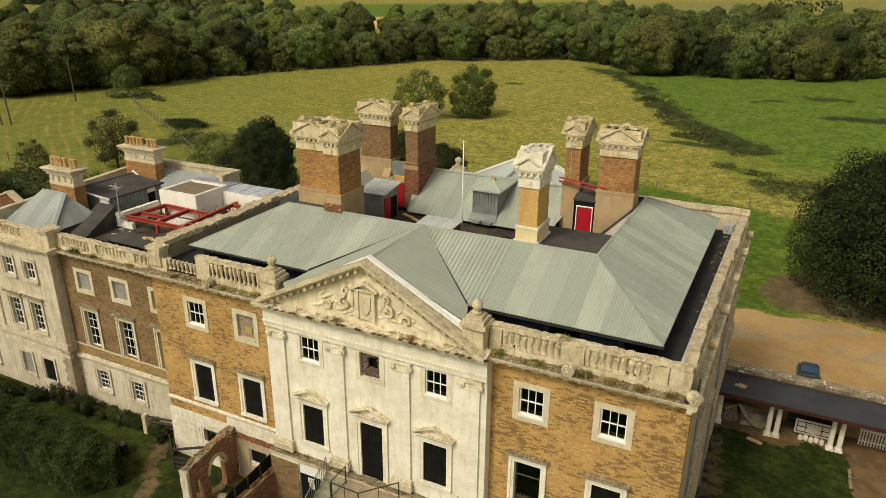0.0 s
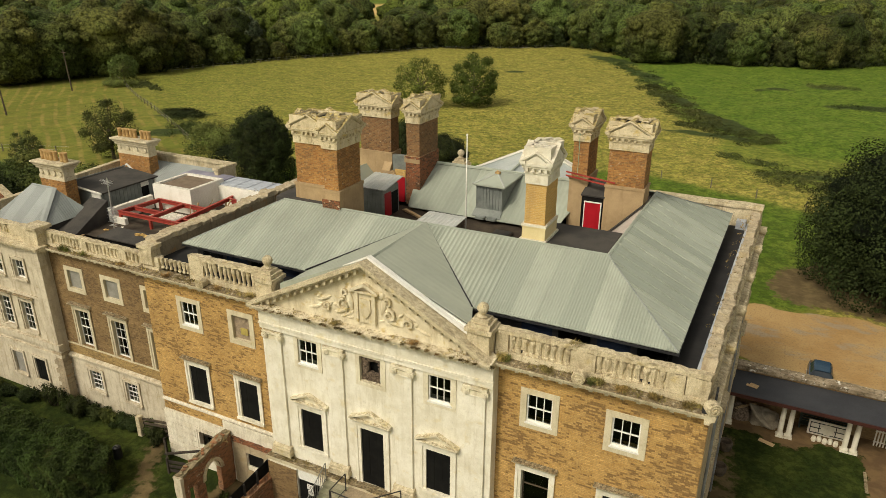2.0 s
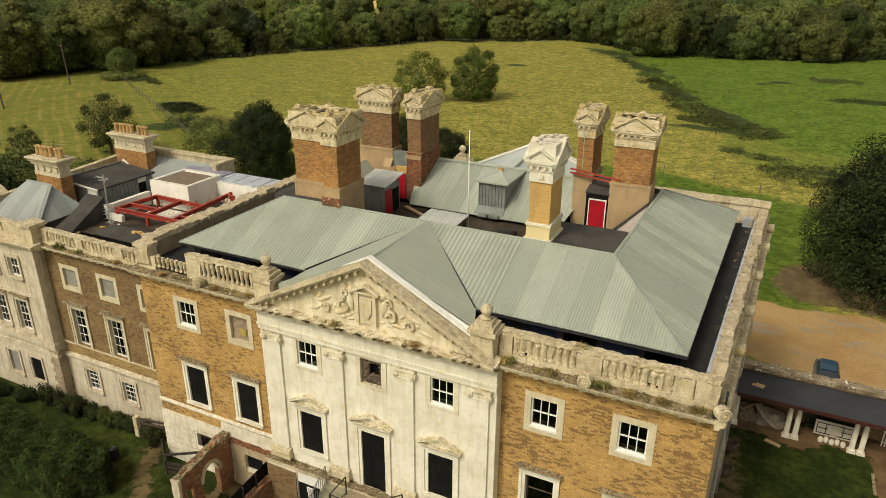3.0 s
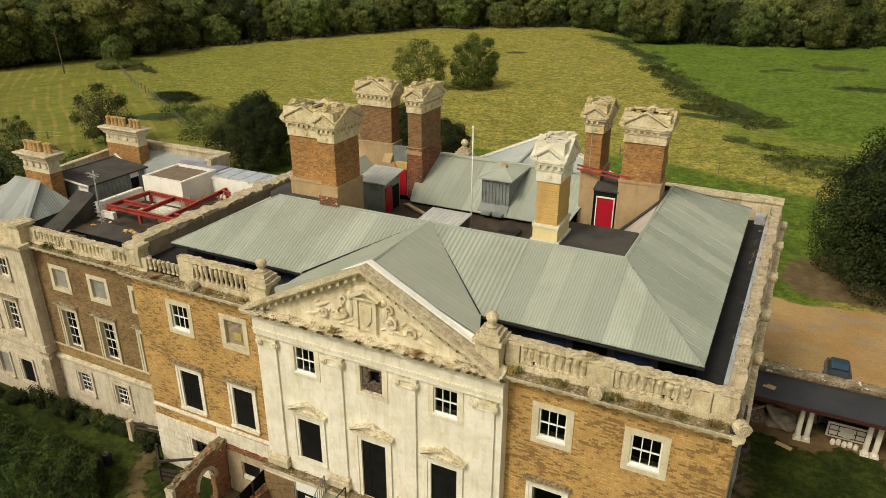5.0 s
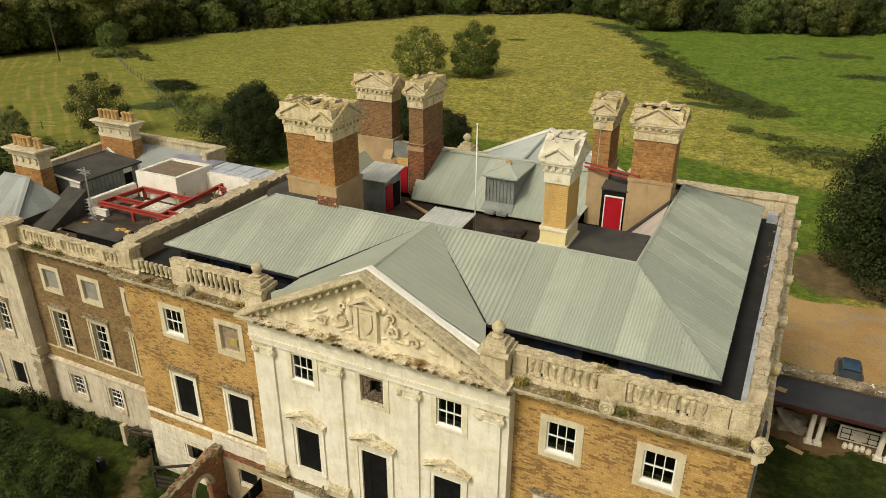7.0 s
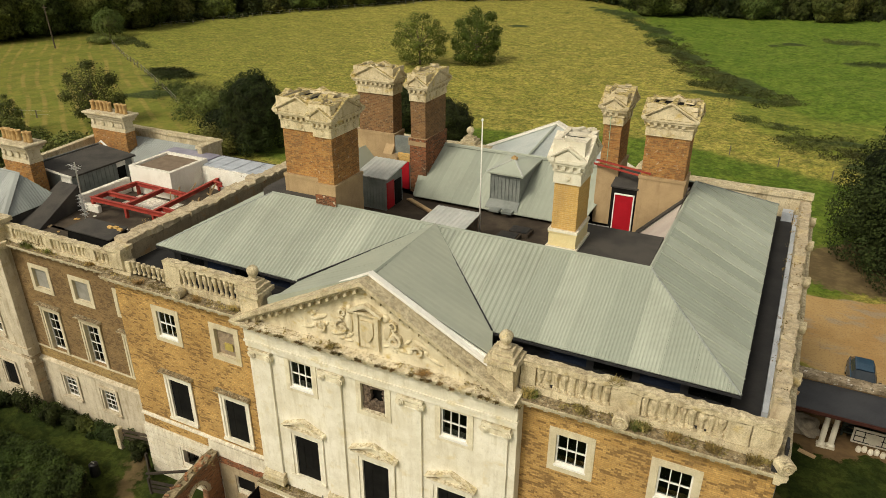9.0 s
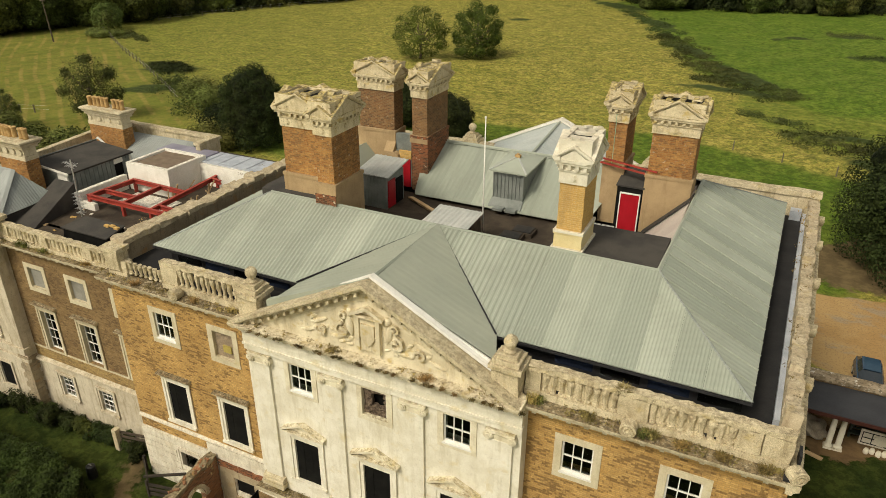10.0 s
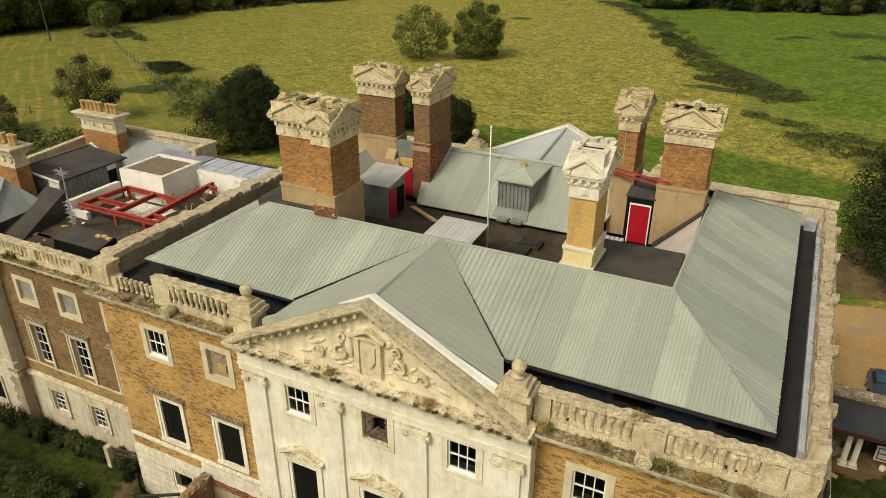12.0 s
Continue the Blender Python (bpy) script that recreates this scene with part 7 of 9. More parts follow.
def cloud(blobs, count, leaf, seed, fill=0.75, tilt=0.28, lift=0.35):
    """Quads scattered through a set of ellipsoids, most of them near the surface, tilted every way."""
    g = np.random.default_rng(seed)
    b = np.array(blobs, float)
    wgt = b[:, 3] ** 2
    k = g.choice(len(b), count, p=wgt / wgt.sum())
    d = g.normal(size=(count, 3))
    d /= np.linalg.norm(d, axis=1, keepdims=True)
    rad = g.uniform(fill, 1.06, (count, 1))
    c = b[k, :3] + d * rad * np.stack([b[k, 3], b[k, 3], b[k, 4]], -1)
    c += g.normal(scale=leaf * 0.35, size=c.shape)
    nrm = d + np.array([0, 0, lift]) + g.normal(scale=tilt, size=(count, 3))
    nrm /= np.linalg.norm(nrm, axis=1, keepdims=True)
    t = np.cross(nrm, g.normal(size=(count, 3)))
    t /= np.linalg.norm(t, axis=1, keepdims=True)
    s = np.cross(nrm, t)
    size = leaf * g.uniform(0.5, 1.15, (count, 1))
    p = np.stack([c - t * size * 0.5, c + s * size * 0.36 + nrm * size * 0.1, c + t * size * 0.5, c - s * size * 0.36 + nrm * size * 0.1], 1)
    return p.reshape(-1, 3)


def quads_mesh(name, verts, mat, extra=None):
    me = bpy.data.meshes.new(name)
    n = len(verts)
    me.vertices.add(n)
    me.vertices.foreach_set("co", verts.astype(np.float32).ravel())
    me.loops.add(n)
    me.loops.foreach_set("vertex_index", np.arange(n))
    me.polygons.add(n // 4)
    me.polygons.foreach_set("loop_start", np.arange(0, n, 4))
    me.update(calc_edges=True)
    me.materials.append(mat)
    return me


def limbs(h, r, blobs, seed, tr):
    rnd = random.Random(seed)
    bm = bmesh.new()
    top = (rnd.uniform(-0.3, 0.3), rnd.uniform(-0.3, 0.3), h * 0.55)
    rod(bm, (0, 0, -0.2), (top[0] * 0.4, top[1] * 0.4, h * 0.28), tr, 8, tr * 0.75)
    rod(bm, (top[0] * 0.4, top[1] * 0.4, h * 0.27), top, tr * 0.75, 7, tr * 0.35)
    for b in blobs[1:]:
        rod(bm, (top[0] * 0.5, top[1] * 0.5, h * rnd.uniform(0.26, 0.45)), (b[0] * 0.85, b[1] * 0.85, b[2]), tr * 0.38, 5, tr * 0.08)
    return bm


def core_bm(blobs, shrink, seed, sub=2, lumps=True):
    """The dense inside of a crown: a dome and the foliage lumps on it, every one uneven."""
    bm = bmesh.new()
    for i, (x, y, z, s, sz) in enumerate(blobs):
        if i and not lumps:
            break
        made = bmesh.ops.create_icosphere(bm, subdivisions=sub if i == 0 else 1, radius=1)["verts"]
        off = Vector((seed * 3.1 + i, seed * 1.7, seed + i * 2.3))
        for v in made:
            d = v.co.normalized()
            k = 1 + 0.20 * noise.noise(d * 2.6 + off) + 0.18 * noise.noise(d * 5.5 + off) + 0.12 * noise.noise(d * 11 + off)
            v.co = Vector((x + d.x * s * shrink * k, y + d.y * s * shrink * k, z + d.z * sz * shrink * k))
    return bm


TREES = {}


def tree(kind, loc, label, h, r, count, leaf, mat, seed=0, low=0.25, blobs=11, group="", scale=1.0, turn=0.0, name="tree", fill=0.75, trunk=None, skirt=0, core=0.0, sub=2, lump=(0.13, 0.26), reach=(0.78, 0.93), tilt=0.28):
    """A broadleaf tree: tapered trunk and limbs, and a crown of many small leaf sprays; alike kinds share their meshes."""
    m = Matrix.Translation(loc) @ Matrix.Rotation(turn, 4, "Z") @ Matrix.Diagonal((scale, scale, scale, 1))
    if kind in TREES:
        t = copy_thing(TREES[kind], m)
        return tagged(t, label, "tree", group)
    bl = crown_blobs(h, r, seed, low, blobs, lump, reach)
    t = new(name)
    tagged(t, label, "tree", group)
    if skirt:
        rs = random.Random(seed + 1)
        for i in range(skirt):
            a = 2 * math.pi * (i + 0.5 * rs.random()) / skirt
            bl.append((r * 0.76 * math.cos(a), r * 0.76 * math.sin(a), h * rs.uniform(0.14, 0.24), r * rs.uniform(0.22, 0.3), h * 0.17))
    tr = new("trunk", mesh_of("trunk", limbs(h, r, bl, seed, trunk or h * 0.028), BARK))
    cr = new("crown", quads_mesh("crown", cloud(bl, count, leaf, seed, fill, tilt), mat))
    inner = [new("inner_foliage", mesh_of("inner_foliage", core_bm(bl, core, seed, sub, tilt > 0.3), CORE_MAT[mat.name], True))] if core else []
    for o in [tr, cr] + inner:
        o.parent = t
    t.matrix_basis = m
    TREES[kind] = t
    return t


tree("oak", (12.1, 66.8, GROUND), "broad dark evergreen oak beside the gravel drive", 12.6, 10.0, 100000, 0.22, LEAF_HOLM, 3, 0.0, 60, fill=0.86, skirt=16, core=0.9, sub=4)
tree("yew", (-58.0, 67.0, GROUND), "dense dark yew tree behind the wing", 9.4, 3.9, 36000, 0.18, LEAF_YEW, 5, 0.0, 34, fill=0.84, skirt=8, core=0.9, sub=3)
tree("holly", (-46.0, 82.0, GROUND), "dark rounded evergreen tree behind the house", 7.5, 4.2, 16000, 0.22, LEAF_YEW, 8, 0.05, 18, scale=0.85, fill=0.86, core=0.9, sub=3)
tree("holly", (-38.0, 76.5, GROUND), "dark rounded evergreen tree behind the house", 7.5, 4.2, 6000, 0.34, LEAF_DARK, scale=1.0, turn=2.0)
tree("field_ash", (-64.6, 121.0, GROUND), "open-crowned field tree in the meadow", 9.4, 5.4, 9000, 0.3, LEAF_FIELD, 12, 0.0, 18, "field trees in the meadow")
tree("field_maple", (-56.0, 127.0, GROUND), "full-crowned field tree in the meadow", 9.8, 5.0, 16000, 0.3, LEAF_FIELD, 15, -0.12, 22, "field trees in the meadow")
tree("thorn", (-84.0, 66.3, GROUND), "thin scrubby tree behind the wing", 8.6, 3.9, 9000, 0.24, LEAF_YEW, 21, 0.1, 13, fill=0.5)
tree("thorn", (-90.0, 58.0, GROUND), "thin scrubby tree behind the wing", 7.5, 4.0, 2200, 0.36, LEAF_OAK, scale=0.6, turn=1.2)
tree("field_bush", (-141.5, 118.0, GROUND), "round hawthorn bush at the field corner", 6.5, 3.6, 3000, 0.4, LEAF_MIX, 31, 0.0, 9)


def bush(loc, rx, ry, h, count, mat, label, seed, leaf=0.22, lumps=14, name="bush"):
    rnd = random.Random(seed)
    bl = [(0, 0, h * 0.45, max(rx, ry) * 0.4, h * 0.5)]
    for _ in range(lumps):
        a, d = rnd.uniform(0, 6.28), math.sqrt(rnd.random())
        s = min(rx, ry) * rnd.uniform(0.35, 0.55)
        bl.append((d * math.cos(a) * rx * 0.8, d * math.sin(a) * ry * 0.8, h * rnd.uniform(0.3, 0.62), s, h * rnd.uniform(0.32, 0.42)))
    ob = new(name)
    tagged(ob, label, "bush")
    lv = new("foliage", quads_mesh("foliage", cloud(bl, count, leaf, seed, 0.6), mat))
    st = bmesh.new()
    for b in bl:
        rod(st, (b[0] * 0.3, b[1] * 0.3, -0.1), (b[0], b[1], b[2]), 0.05, 5, 0.02)
    sm = new("stems", mesh_of("stems", st, BARK))
    lv.parent = sm.parent = ob
    ob.location = loc
    return ob


HEDGE = [(-29.3, 20.1), (-28.6, 19.2), (-29.8, 17.7), (-33.0, 17.5), (-37.0, 17.8), (-46.0, 17.6), (-46.0, 20.3), (-40.0, 20.5), (-36.0, 20.3), (-32.0, 20.5)]


def hedge(name, poly, mat, label, seed, top=1.75):
    """Rough clipped hedge: a dense bank with an uneven flat top and upright sides, leafy all over."""
    g = np.random.default_rng(seed)
    P = np.array(poly)
    c0 = P.mean(0)
    nxt = np.roll(P, -1, 0)
    turn = np.sign(np.sum(P[:, 0] * nxt[:, 1] - nxt[:, 0] * P[:, 1]))
    ob = new(name)
    tagged(ob, label, "hedge")
    ob.location = (c0[0], c0[1], GROUND)

    def swell(x, y):
        return 0.14 * np.sin(x * 1.7 + seed) * np.sin(y * 2.1) + 0.10 * np.sin(x * 4.1 + y * 3.3) + 0.06 * np.sin(x * 9.0 - y * 7.0)
    pts, nrm = [], []
    q = g.uniform(P.min(0), P.max(0), (90000, 2))
    q = q[inside(poly, q[:, 0], q[:, 1])][:26000]
    pts.append(np.column_stack([q, top + swell(q[:, 0], q[:, 1]) + g.normal(scale=0.05, size=len(q))]))
    nrm.append(np.tile([0, 0, 1.0], (len(q), 1)))
    for p, e in zip(P, nxt):
        d = e - p
        L = np.hypot(*d)
        m = int(L * 900)
        t, z = g.random(m), g.uniform(0, 1, m) ** 0.8
        out = np.array([d[1], -d[0]]) / L * turn
        xy = p + d * t[:, None]
        push = 0.10 * np.sin(xy[:, 0] * 3.1 + xy[:, 1] * 2.7 + z * 5) + g.normal(scale=0.04, size=m) - 0.22 * np.clip(z - 0.8, 0, 1)
        pts.append(np.column_stack([xy + out * push[:, None], z * (top + swell(xy[:, 0], xy[:, 1]))]))
        nrm.append(np.tile([out[0], out[1], 0.25], (m, 1)))
    c, nv = np.concatenate(pts), np.concatenate(nrm)
    n = len(c)
    nv = nv + g.normal(scale=0.45, size=(n, 3))
    nv /= np.linalg.norm(nv, axis=1, keepdims=True)
    t = np.cross(nv, g.normal(size=(n, 3)))
    t /= np.linalg.norm(t, axis=1, keepdims=True)
    u = np.cross(nv, t)
    size = g.uniform(0.07, 0.15, (n, 1))
    v = np.stack([c - t * size * 0.5, c + u * size * 0.36, c + t * size * 0.5, c - u * size * 0.36], 1).reshape(-1, 3) - np.array([c0[0], c0[1], 0])
    lv = new("foliage", quads_mesh("foliage", v, mat))
    inset = [(c0[0] + (x - c0[0]) * 0.985 - c0[0], c0[1] + (y - c0[1]) * 0.96 - c0[1]) for x, y in poly]
    core = new("inner_foliage", mesh_of("inner_foliage", roughen(cut_up(prism_z(bmesh.new(), inset, 0.0, top - 0.12), 0.6), 0.1, 2, seed), CORE_MAT[mat.name]))
    lv.parent = core.parent = ob


hedge("hedge", clip(HEDGE, -35.4, True), LEAF_LAUREL, "large dark laurel hedge on the front lawn", 3)
hedge("hedge", clip(HEDGE, -35.3, False), LEAF_LAUREL, "large overgrown hedge on the front lawn", 4)
for k, (x, y, rx, h) in enumerate(((-38.2, 23.0, 1.0, 1.5), (-36.9, 23.3, 1.0, 1.0), (-35.9, 23.2, 1.1, 1.1), (-34.8, 23.4, 1.0, 0.8), (-33.8, 23.3, 1.0, 0.9), (-32.8, 23.5, 0.9, 0.7), (-31.8, 23.4, 0.9, 0.8), (-30.9, 23.6, 0.7, 0.9), (-40.0, 22.6, 1.2, 0.8), (-41.8, 22.5, 1.2, 0.9), (-43.6, 22.5, 1.2, 0.7), (-29.6, 23.4, 0.6, 0.9))):
    bush((x, y, GROUND), rx, 0.6, h * (0.85 if k % 2 else 1.05), 2200, LEAF_LAUREL if k % 3 == 1 else LEAF_DARK, "scrubby shrub growing against the wing wall", 40 + k, 0.12, 7)
for k, (x, y, r, h, mt) in enumerate(((-74, 76, 5.5, 3.2, LEAF_MIX), (-80, 81, 4.5, 3.0, LEAF_MIX), (-67, 71, 4.5, 3.0, LEAF_DARK), (-62, 64, 4.0, 3.2, LEAF_MIX), (-98, 93, 5.0, 1.2, LEAF_DARK), (-72, 50, 4.0, 3.4, LEAF_MIX), (-79, 46, 4.5, 3.6, LEAF_DARK), (-70, 41, 4.0, 3.0, LEAF_MIX), (-136, 112, 4.5, 1.8, LEAF_MIX),
                                      (-86, 52, 4.0, 3.0, LEAF_MIX), (-80, 52.5, 4.5, 3.6, LEAF_OAK), (-84, 49, 4.5, 3.4, LEAF_MIX), (-76, 50.5, 4.0, 3.2, LEAF_OAK), (-87, 56, 4.0, 3.6, LEAF_OAK), (-74, 55, 4.2, 3.4, LEAF_OAK))):
    bush((x, y, GROUND), r, r * 0.7, h, 4200, mt, "rough bramble and thorn scrub in the field edge", 60 + k, 0.3, 12)

# woodland round the fields: the front row as trees of their own, the mass behind as one
EDGE = [(-215, 60), (-185, 78), (-160, 96), (-145, 130), (-134, 167), (-108, 216), (-70, 239), (-55, 230), (-40, 209), (-16, 214), (8, 218), (26, 240), (60, 262), (100, 280)]
KINDS = [("wood_a", 14.0, 7.6, LEAF_MIX, 101), ("wood_b", 15.0, 8.2, LEAF_OAK, 102), ("wood_c", 12.0, 6.4, LEAF_MIX, 103), ("wood_d", 15.5, 6.8, LEAF_YEW, 104), ("wood_e", 11.0, 5.8, LEAF_BRIGHT, 105), ("wood_f", 13.0, 6.8, LEAF_GREY, 106)]
rnd = random.Random(77)
for i in range(len(EDGE) - 1):
    (ax, ay), (bx, by) = EDGE[i], EDGE[i + 1]
    L = math.hypot(bx - ax, by - ay)
    n = max(2, round(L / 7.5))
    ux, uy = (bx - ax) / L, (by - ay) / L
    for j in range(n):
        for row in range(2):
            d = L * (j + rnd.random()) / n
            off = 4.0 + row * 9.0 + rnd.uniform(-1.5, 2.5)
            k = rnd.choices(range(6), (30, 28, 26, 14, 5, 3))[0]
            nm, h, r, mt, sd = KINDS[k]
            tree(nm, (ax + ux * d - uy * off, ay + uy * d + ux * off, GROUND - 0.3), ("pale grey-green willow in the wood" if k == 5 else "yellow-green young tree at the wood's edge" if k == 4 else "broadleaf tree at the edge of the wood"), h, r, 4000, 0.44, mt, sd, -0.1, 40, "trees along the wood's edge", rnd.uniform(0.62, 1.2), rnd.uniform(0, 6.28), fill=0.86, core=0.93, sub=3, lump=(0.17, 0.32), reach=(0.66, 0.92), tilt=0.32)


def ball_arrays(sub):
    ball = bmesh.new()
    bmesh.ops.create_icosphere(ball, subdivisions=sub, radius=1)
    ball.verts.index_update()
    v, f = np.array([p.co[:] for p in ball.verts]), np.array([[p.index for p in q.verts] for q in ball.faces])
    ball.free()
    return v, f


BALLS = (ball_arrays(2), ball_arrays(1))


def wood_mass(name, count, seed, dmin, dmax, mat, quads, leaf, label, lumps=13, segs=None):
    """Many crowns as one: lumpy domes with leaf sprays over them."""
    g = np.random.default_rng(seed)
    out, cores, fcs, base_i = [], [], [], 0
    r2 = random.Random(seed)
    for k in range(count):
        i = r2.randrange(segs or len(EDGE) - 1)
        (ax, ay), (bx, by) = EDGE[i], EDGE[i + 1]
        t, s = r2.random(), r2.uniform(dmin, dmax)
        x, y = (ax + (bx - ax) * t) * s, (ay + (by - ay) * t) * s
        h = r2.uniform(8, 17.5)
        bl = crown_blobs(h, h * r2.uniform(0.36, 0.55), seed * 1000 + k, 0.0, lumps, (0.24, 0.42), (0.6, 0.92))
        base = np.array([x, y, GROUND + 16 * np.clip((np.hypot(x, y) - 260) / 900, 0, 1) ** 2])
        out.append(cloud(bl, quads, leaf, seed * 7 + k, 0.86, 0.32) + base)
        for j, b in enumerate(bl):
            bv, bf = BALLS[min(j, 1)]
            ph = g.uniform(0, 6.28, 4)
            bump = 1 + 0.12 * np.sin(bv @ np.array([3.1, 1.7, 2.3]) + ph[0]) * np.sin(bv @ np.array([-1.9, 3.3, 1.2]) + ph[1]) + 0.12 * np.sin(bv @ np.array([5.9, -4.3, 3.7]) + ph[2]) * np.sin(bv @ np.array([4.1, 6.2, -5.0]) + ph[3])
            cores.append(np.array(b[:3]) + bv * (bump * 0.93)[:, None] * np.array([b[3], b[3], b[4]]) + base)
            fcs.append(bf + base_i)
            base_i += len(bv)
    wood = tagged(new(name, quads_mesh(name, np.concatenate(out), mat)), label, "woodland", kind="stuff")
    cv, fc = np.concatenate(cores), np.concatenate(fcs).reshape(-1)
    me = bpy.data.meshes.new("inner_foliage")
    me.vertices.add(len(cv))
    me.vertices.foreach_set("co", cv.astype(np.float32).ravel())
    me.loops.add(len(fc))
    me.loops.foreach_set("vertex_index", fc)
    me.polygons.add(len(fc) // 3)
    me.polygons.foreach_set("loop_start", np.arange(0, len(fc), 3))
    me.update(calc_edges=True)
    me.polygons.foreach_set("use_smooth", [True] * len(me.polygons))
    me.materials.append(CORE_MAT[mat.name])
    new("inner_foliage", me).parent = wood


wood_mass("woodland", 210, 5, 1.05, 1.5, LEAF_MIX, 520, 0.55, "mass of broadleaf woodland behind the fields")
wood_mass("woodland", 150, 6, 1.05, 1.5, LEAF_OAK, 520, 0.55, "mass of dark woodland behind the fields")
wood_mass("woodland", 200, 9, 1.35, 2.1, LEAF_OAK, 160, 0.8, "mass of distant oak woodland", 8)
wood_mass("woodland", 54, 12, 1.04, 1.6, LEAF_BRIGHT, 520, 0.55, "scattered lighter trees in the wood")
wood_mass("woodland", 110, 21, 1.9, 2.7, LEAF_OAK, 130, 1.0, "far belt of dark woodland", 7, 4)


def undergrowth():
    """Dark shrubs that close the foot of the wood."""
    out, r3 = [], random.Random(8)
    for i in range(len(EDGE) - 1):
        (ax, ay), (bx, by) = EDGE[i], EDGE[i + 1]
        L = math.hypot(bx - ax, by - ay)
        for j in range(int(L / 1.6)):
            t, off = (j + r3.random()) / int(L / 1.6), r3.uniform(0.5, 9)
            h, w = r3.uniform(1.2, 3.6), r3.uniform(1.2, 2.4)
            v = cloud([(0, 0, h * 0.5, w, h * 0.55), (w * 0.6, 0.3, h * 0.4, w * 0.7, h * 0.45)], 90, 0.7, i * 991 + j, 0.6)
            out.append(v + np.array([ax + (bx - ax) * t - (by - ay) / L * off, ay + (by - ay) * t + (bx - ax) / L * off, GROUND]))
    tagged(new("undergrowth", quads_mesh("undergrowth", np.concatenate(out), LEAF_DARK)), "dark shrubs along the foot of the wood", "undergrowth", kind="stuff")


undergrowth()


def hedgerow(pts, h, label, seed):
    out, r3 = [], random.Random(seed)
    for (ax, ay), (bx, by) in zip(pts, pts[1:]):
        L = math.hypot(bx - ax, by - ay)
        n = int(L / 5)
        for j in range(n):
            t = (j + r3.random()) / n
            hh = h * r3.uniform(0.5, 1.3)
            x, y = ax + (bx - ax) * t, ay + (by - ay) * t
            z = GROUND + 16 * np.clip((np.hypot(x, y) - 260) / 900, 0, 1) ** 2 * (1.0 + 0.5 * math.sin(x / 260.0 + 1) * math.cos(y / 310.0))
            v = cloud([(0, 0, hh * 0.5, hh * 0.55, hh * 0.5), (hh * 0.5, 0, hh * 0.4, hh * 0.5, hh * 0.45)], 80, 2.4, seed * 77 + j, 0.6, 0.6)
            out.append(v + np.array([x, y, z]))
    tagged(new("far_hedgerow", quads_mesh("far_hedgerow", np.concatenate(out), LEAF_DARK)), label, "hedgerow", kind="stuff")


hedgerow([(-900, 480), (-640, 600), (-470, 640)], 8, "dark hedgerow between distant fields", 3)
hedgerow([(-30, 690), (20, 700)], 12, "dark clump of trees in the distant field", 4)
hedgerow([(-900, 1100), (-300, 1180), (300, 1250), (700, 1150)], 14, "distant belt of trees on the skyline", 5)
hedgerow([(-620, 415), (-420, 425)], 8, "dark hedgerow between distant fields", 6)


def bramble_band(pts, label, seed, width=3.0, n_per=1.6, h=(0.4, 0.9)):
    out, r3 = [], random.Random(seed)
    for (ax, ay), (bx, by) in zip(pts, pts[1:]):
        L = math.hypot(bx - ax, by - ay)
        for j in range(int(L * n_per)):
            t, off = r3.random(), r3.gauss(0, width * 0.5)
            hh, w = r3.uniform(*h), r3.uniform(0.8, 1.8)
            v = cloud([(0, 0, hh * 0.4, w, hh * 0.55)], 130, 0.27, seed * 31 + j, 0.6, 0.4, 0.9)
            out.append(v + np.array([ax + (bx - ax) * t - (by - ay) / L * off, ay + (by - ay) * t + (bx - ax) / L * off, GROUND]))
    tagged(new("bramble_patch", quads_mesh("bramble_patch", np.concatenate(out), LEAF_BRAMBLE)), label, "brambles", kind="stuff")


LEAF_BRAMBLE = leaf_material("bramble_leaves", (0.042, 0.062, 0.016), (0.066, 0.086, 0.024), (0.062, 0.074, 0.022))
bramble_band([(-50, 213), (-38, 191), (-29, 168)], "dark bramble belt between meadow and pasture", 1, 3.0)
bramble_band([(-29, 168), (-21, 146), (-11, 128), (-3, 117)], "dark bramble belt between meadow and pasture", 2, 3.6, 2.4)
bramble_band([(-17, 128), (-9, 121)], "dark bramble patch in the meadow", 3, 1.6)
bramble_band([(-104, 95), (-94, 92)], "dark bramble patch in the meadow", 4, 2.2, 3.0)
bramble_band([(8, 157), (22, 159)], "dark bramble patch in the pasture", 5, 2.0, 1.6)
bramble_band([(2, 186), (13, 183)], "dark bramble patch in the pasture", 6, 2.2, 1.4)
bramble_band([(-2, 100), (4, 97), (8, 94), (16, 96)], "rough bramble patch by the oak", 7, 4.2, 3.2, (0.3, 0.8))
bramble_band([(-8, 107), (0, 104)], "rough bramble patch by the lawn", 8, 1.4, 1.4)
bramble_band([(20, 172), (34, 168)], "dark bramble patch in the pasture", 9, 2.0, 1.5)
bramble_band([(-136, 117), (-124, 110)], "low scrub beside the field fence", 10, 2.5, 1.8)
bramble_band([(-92, 87), (-78, 80), (-66, 72)], "thorn scrub beside the mown field", 11, 4.0, 2.2, (0.8, 2.4))

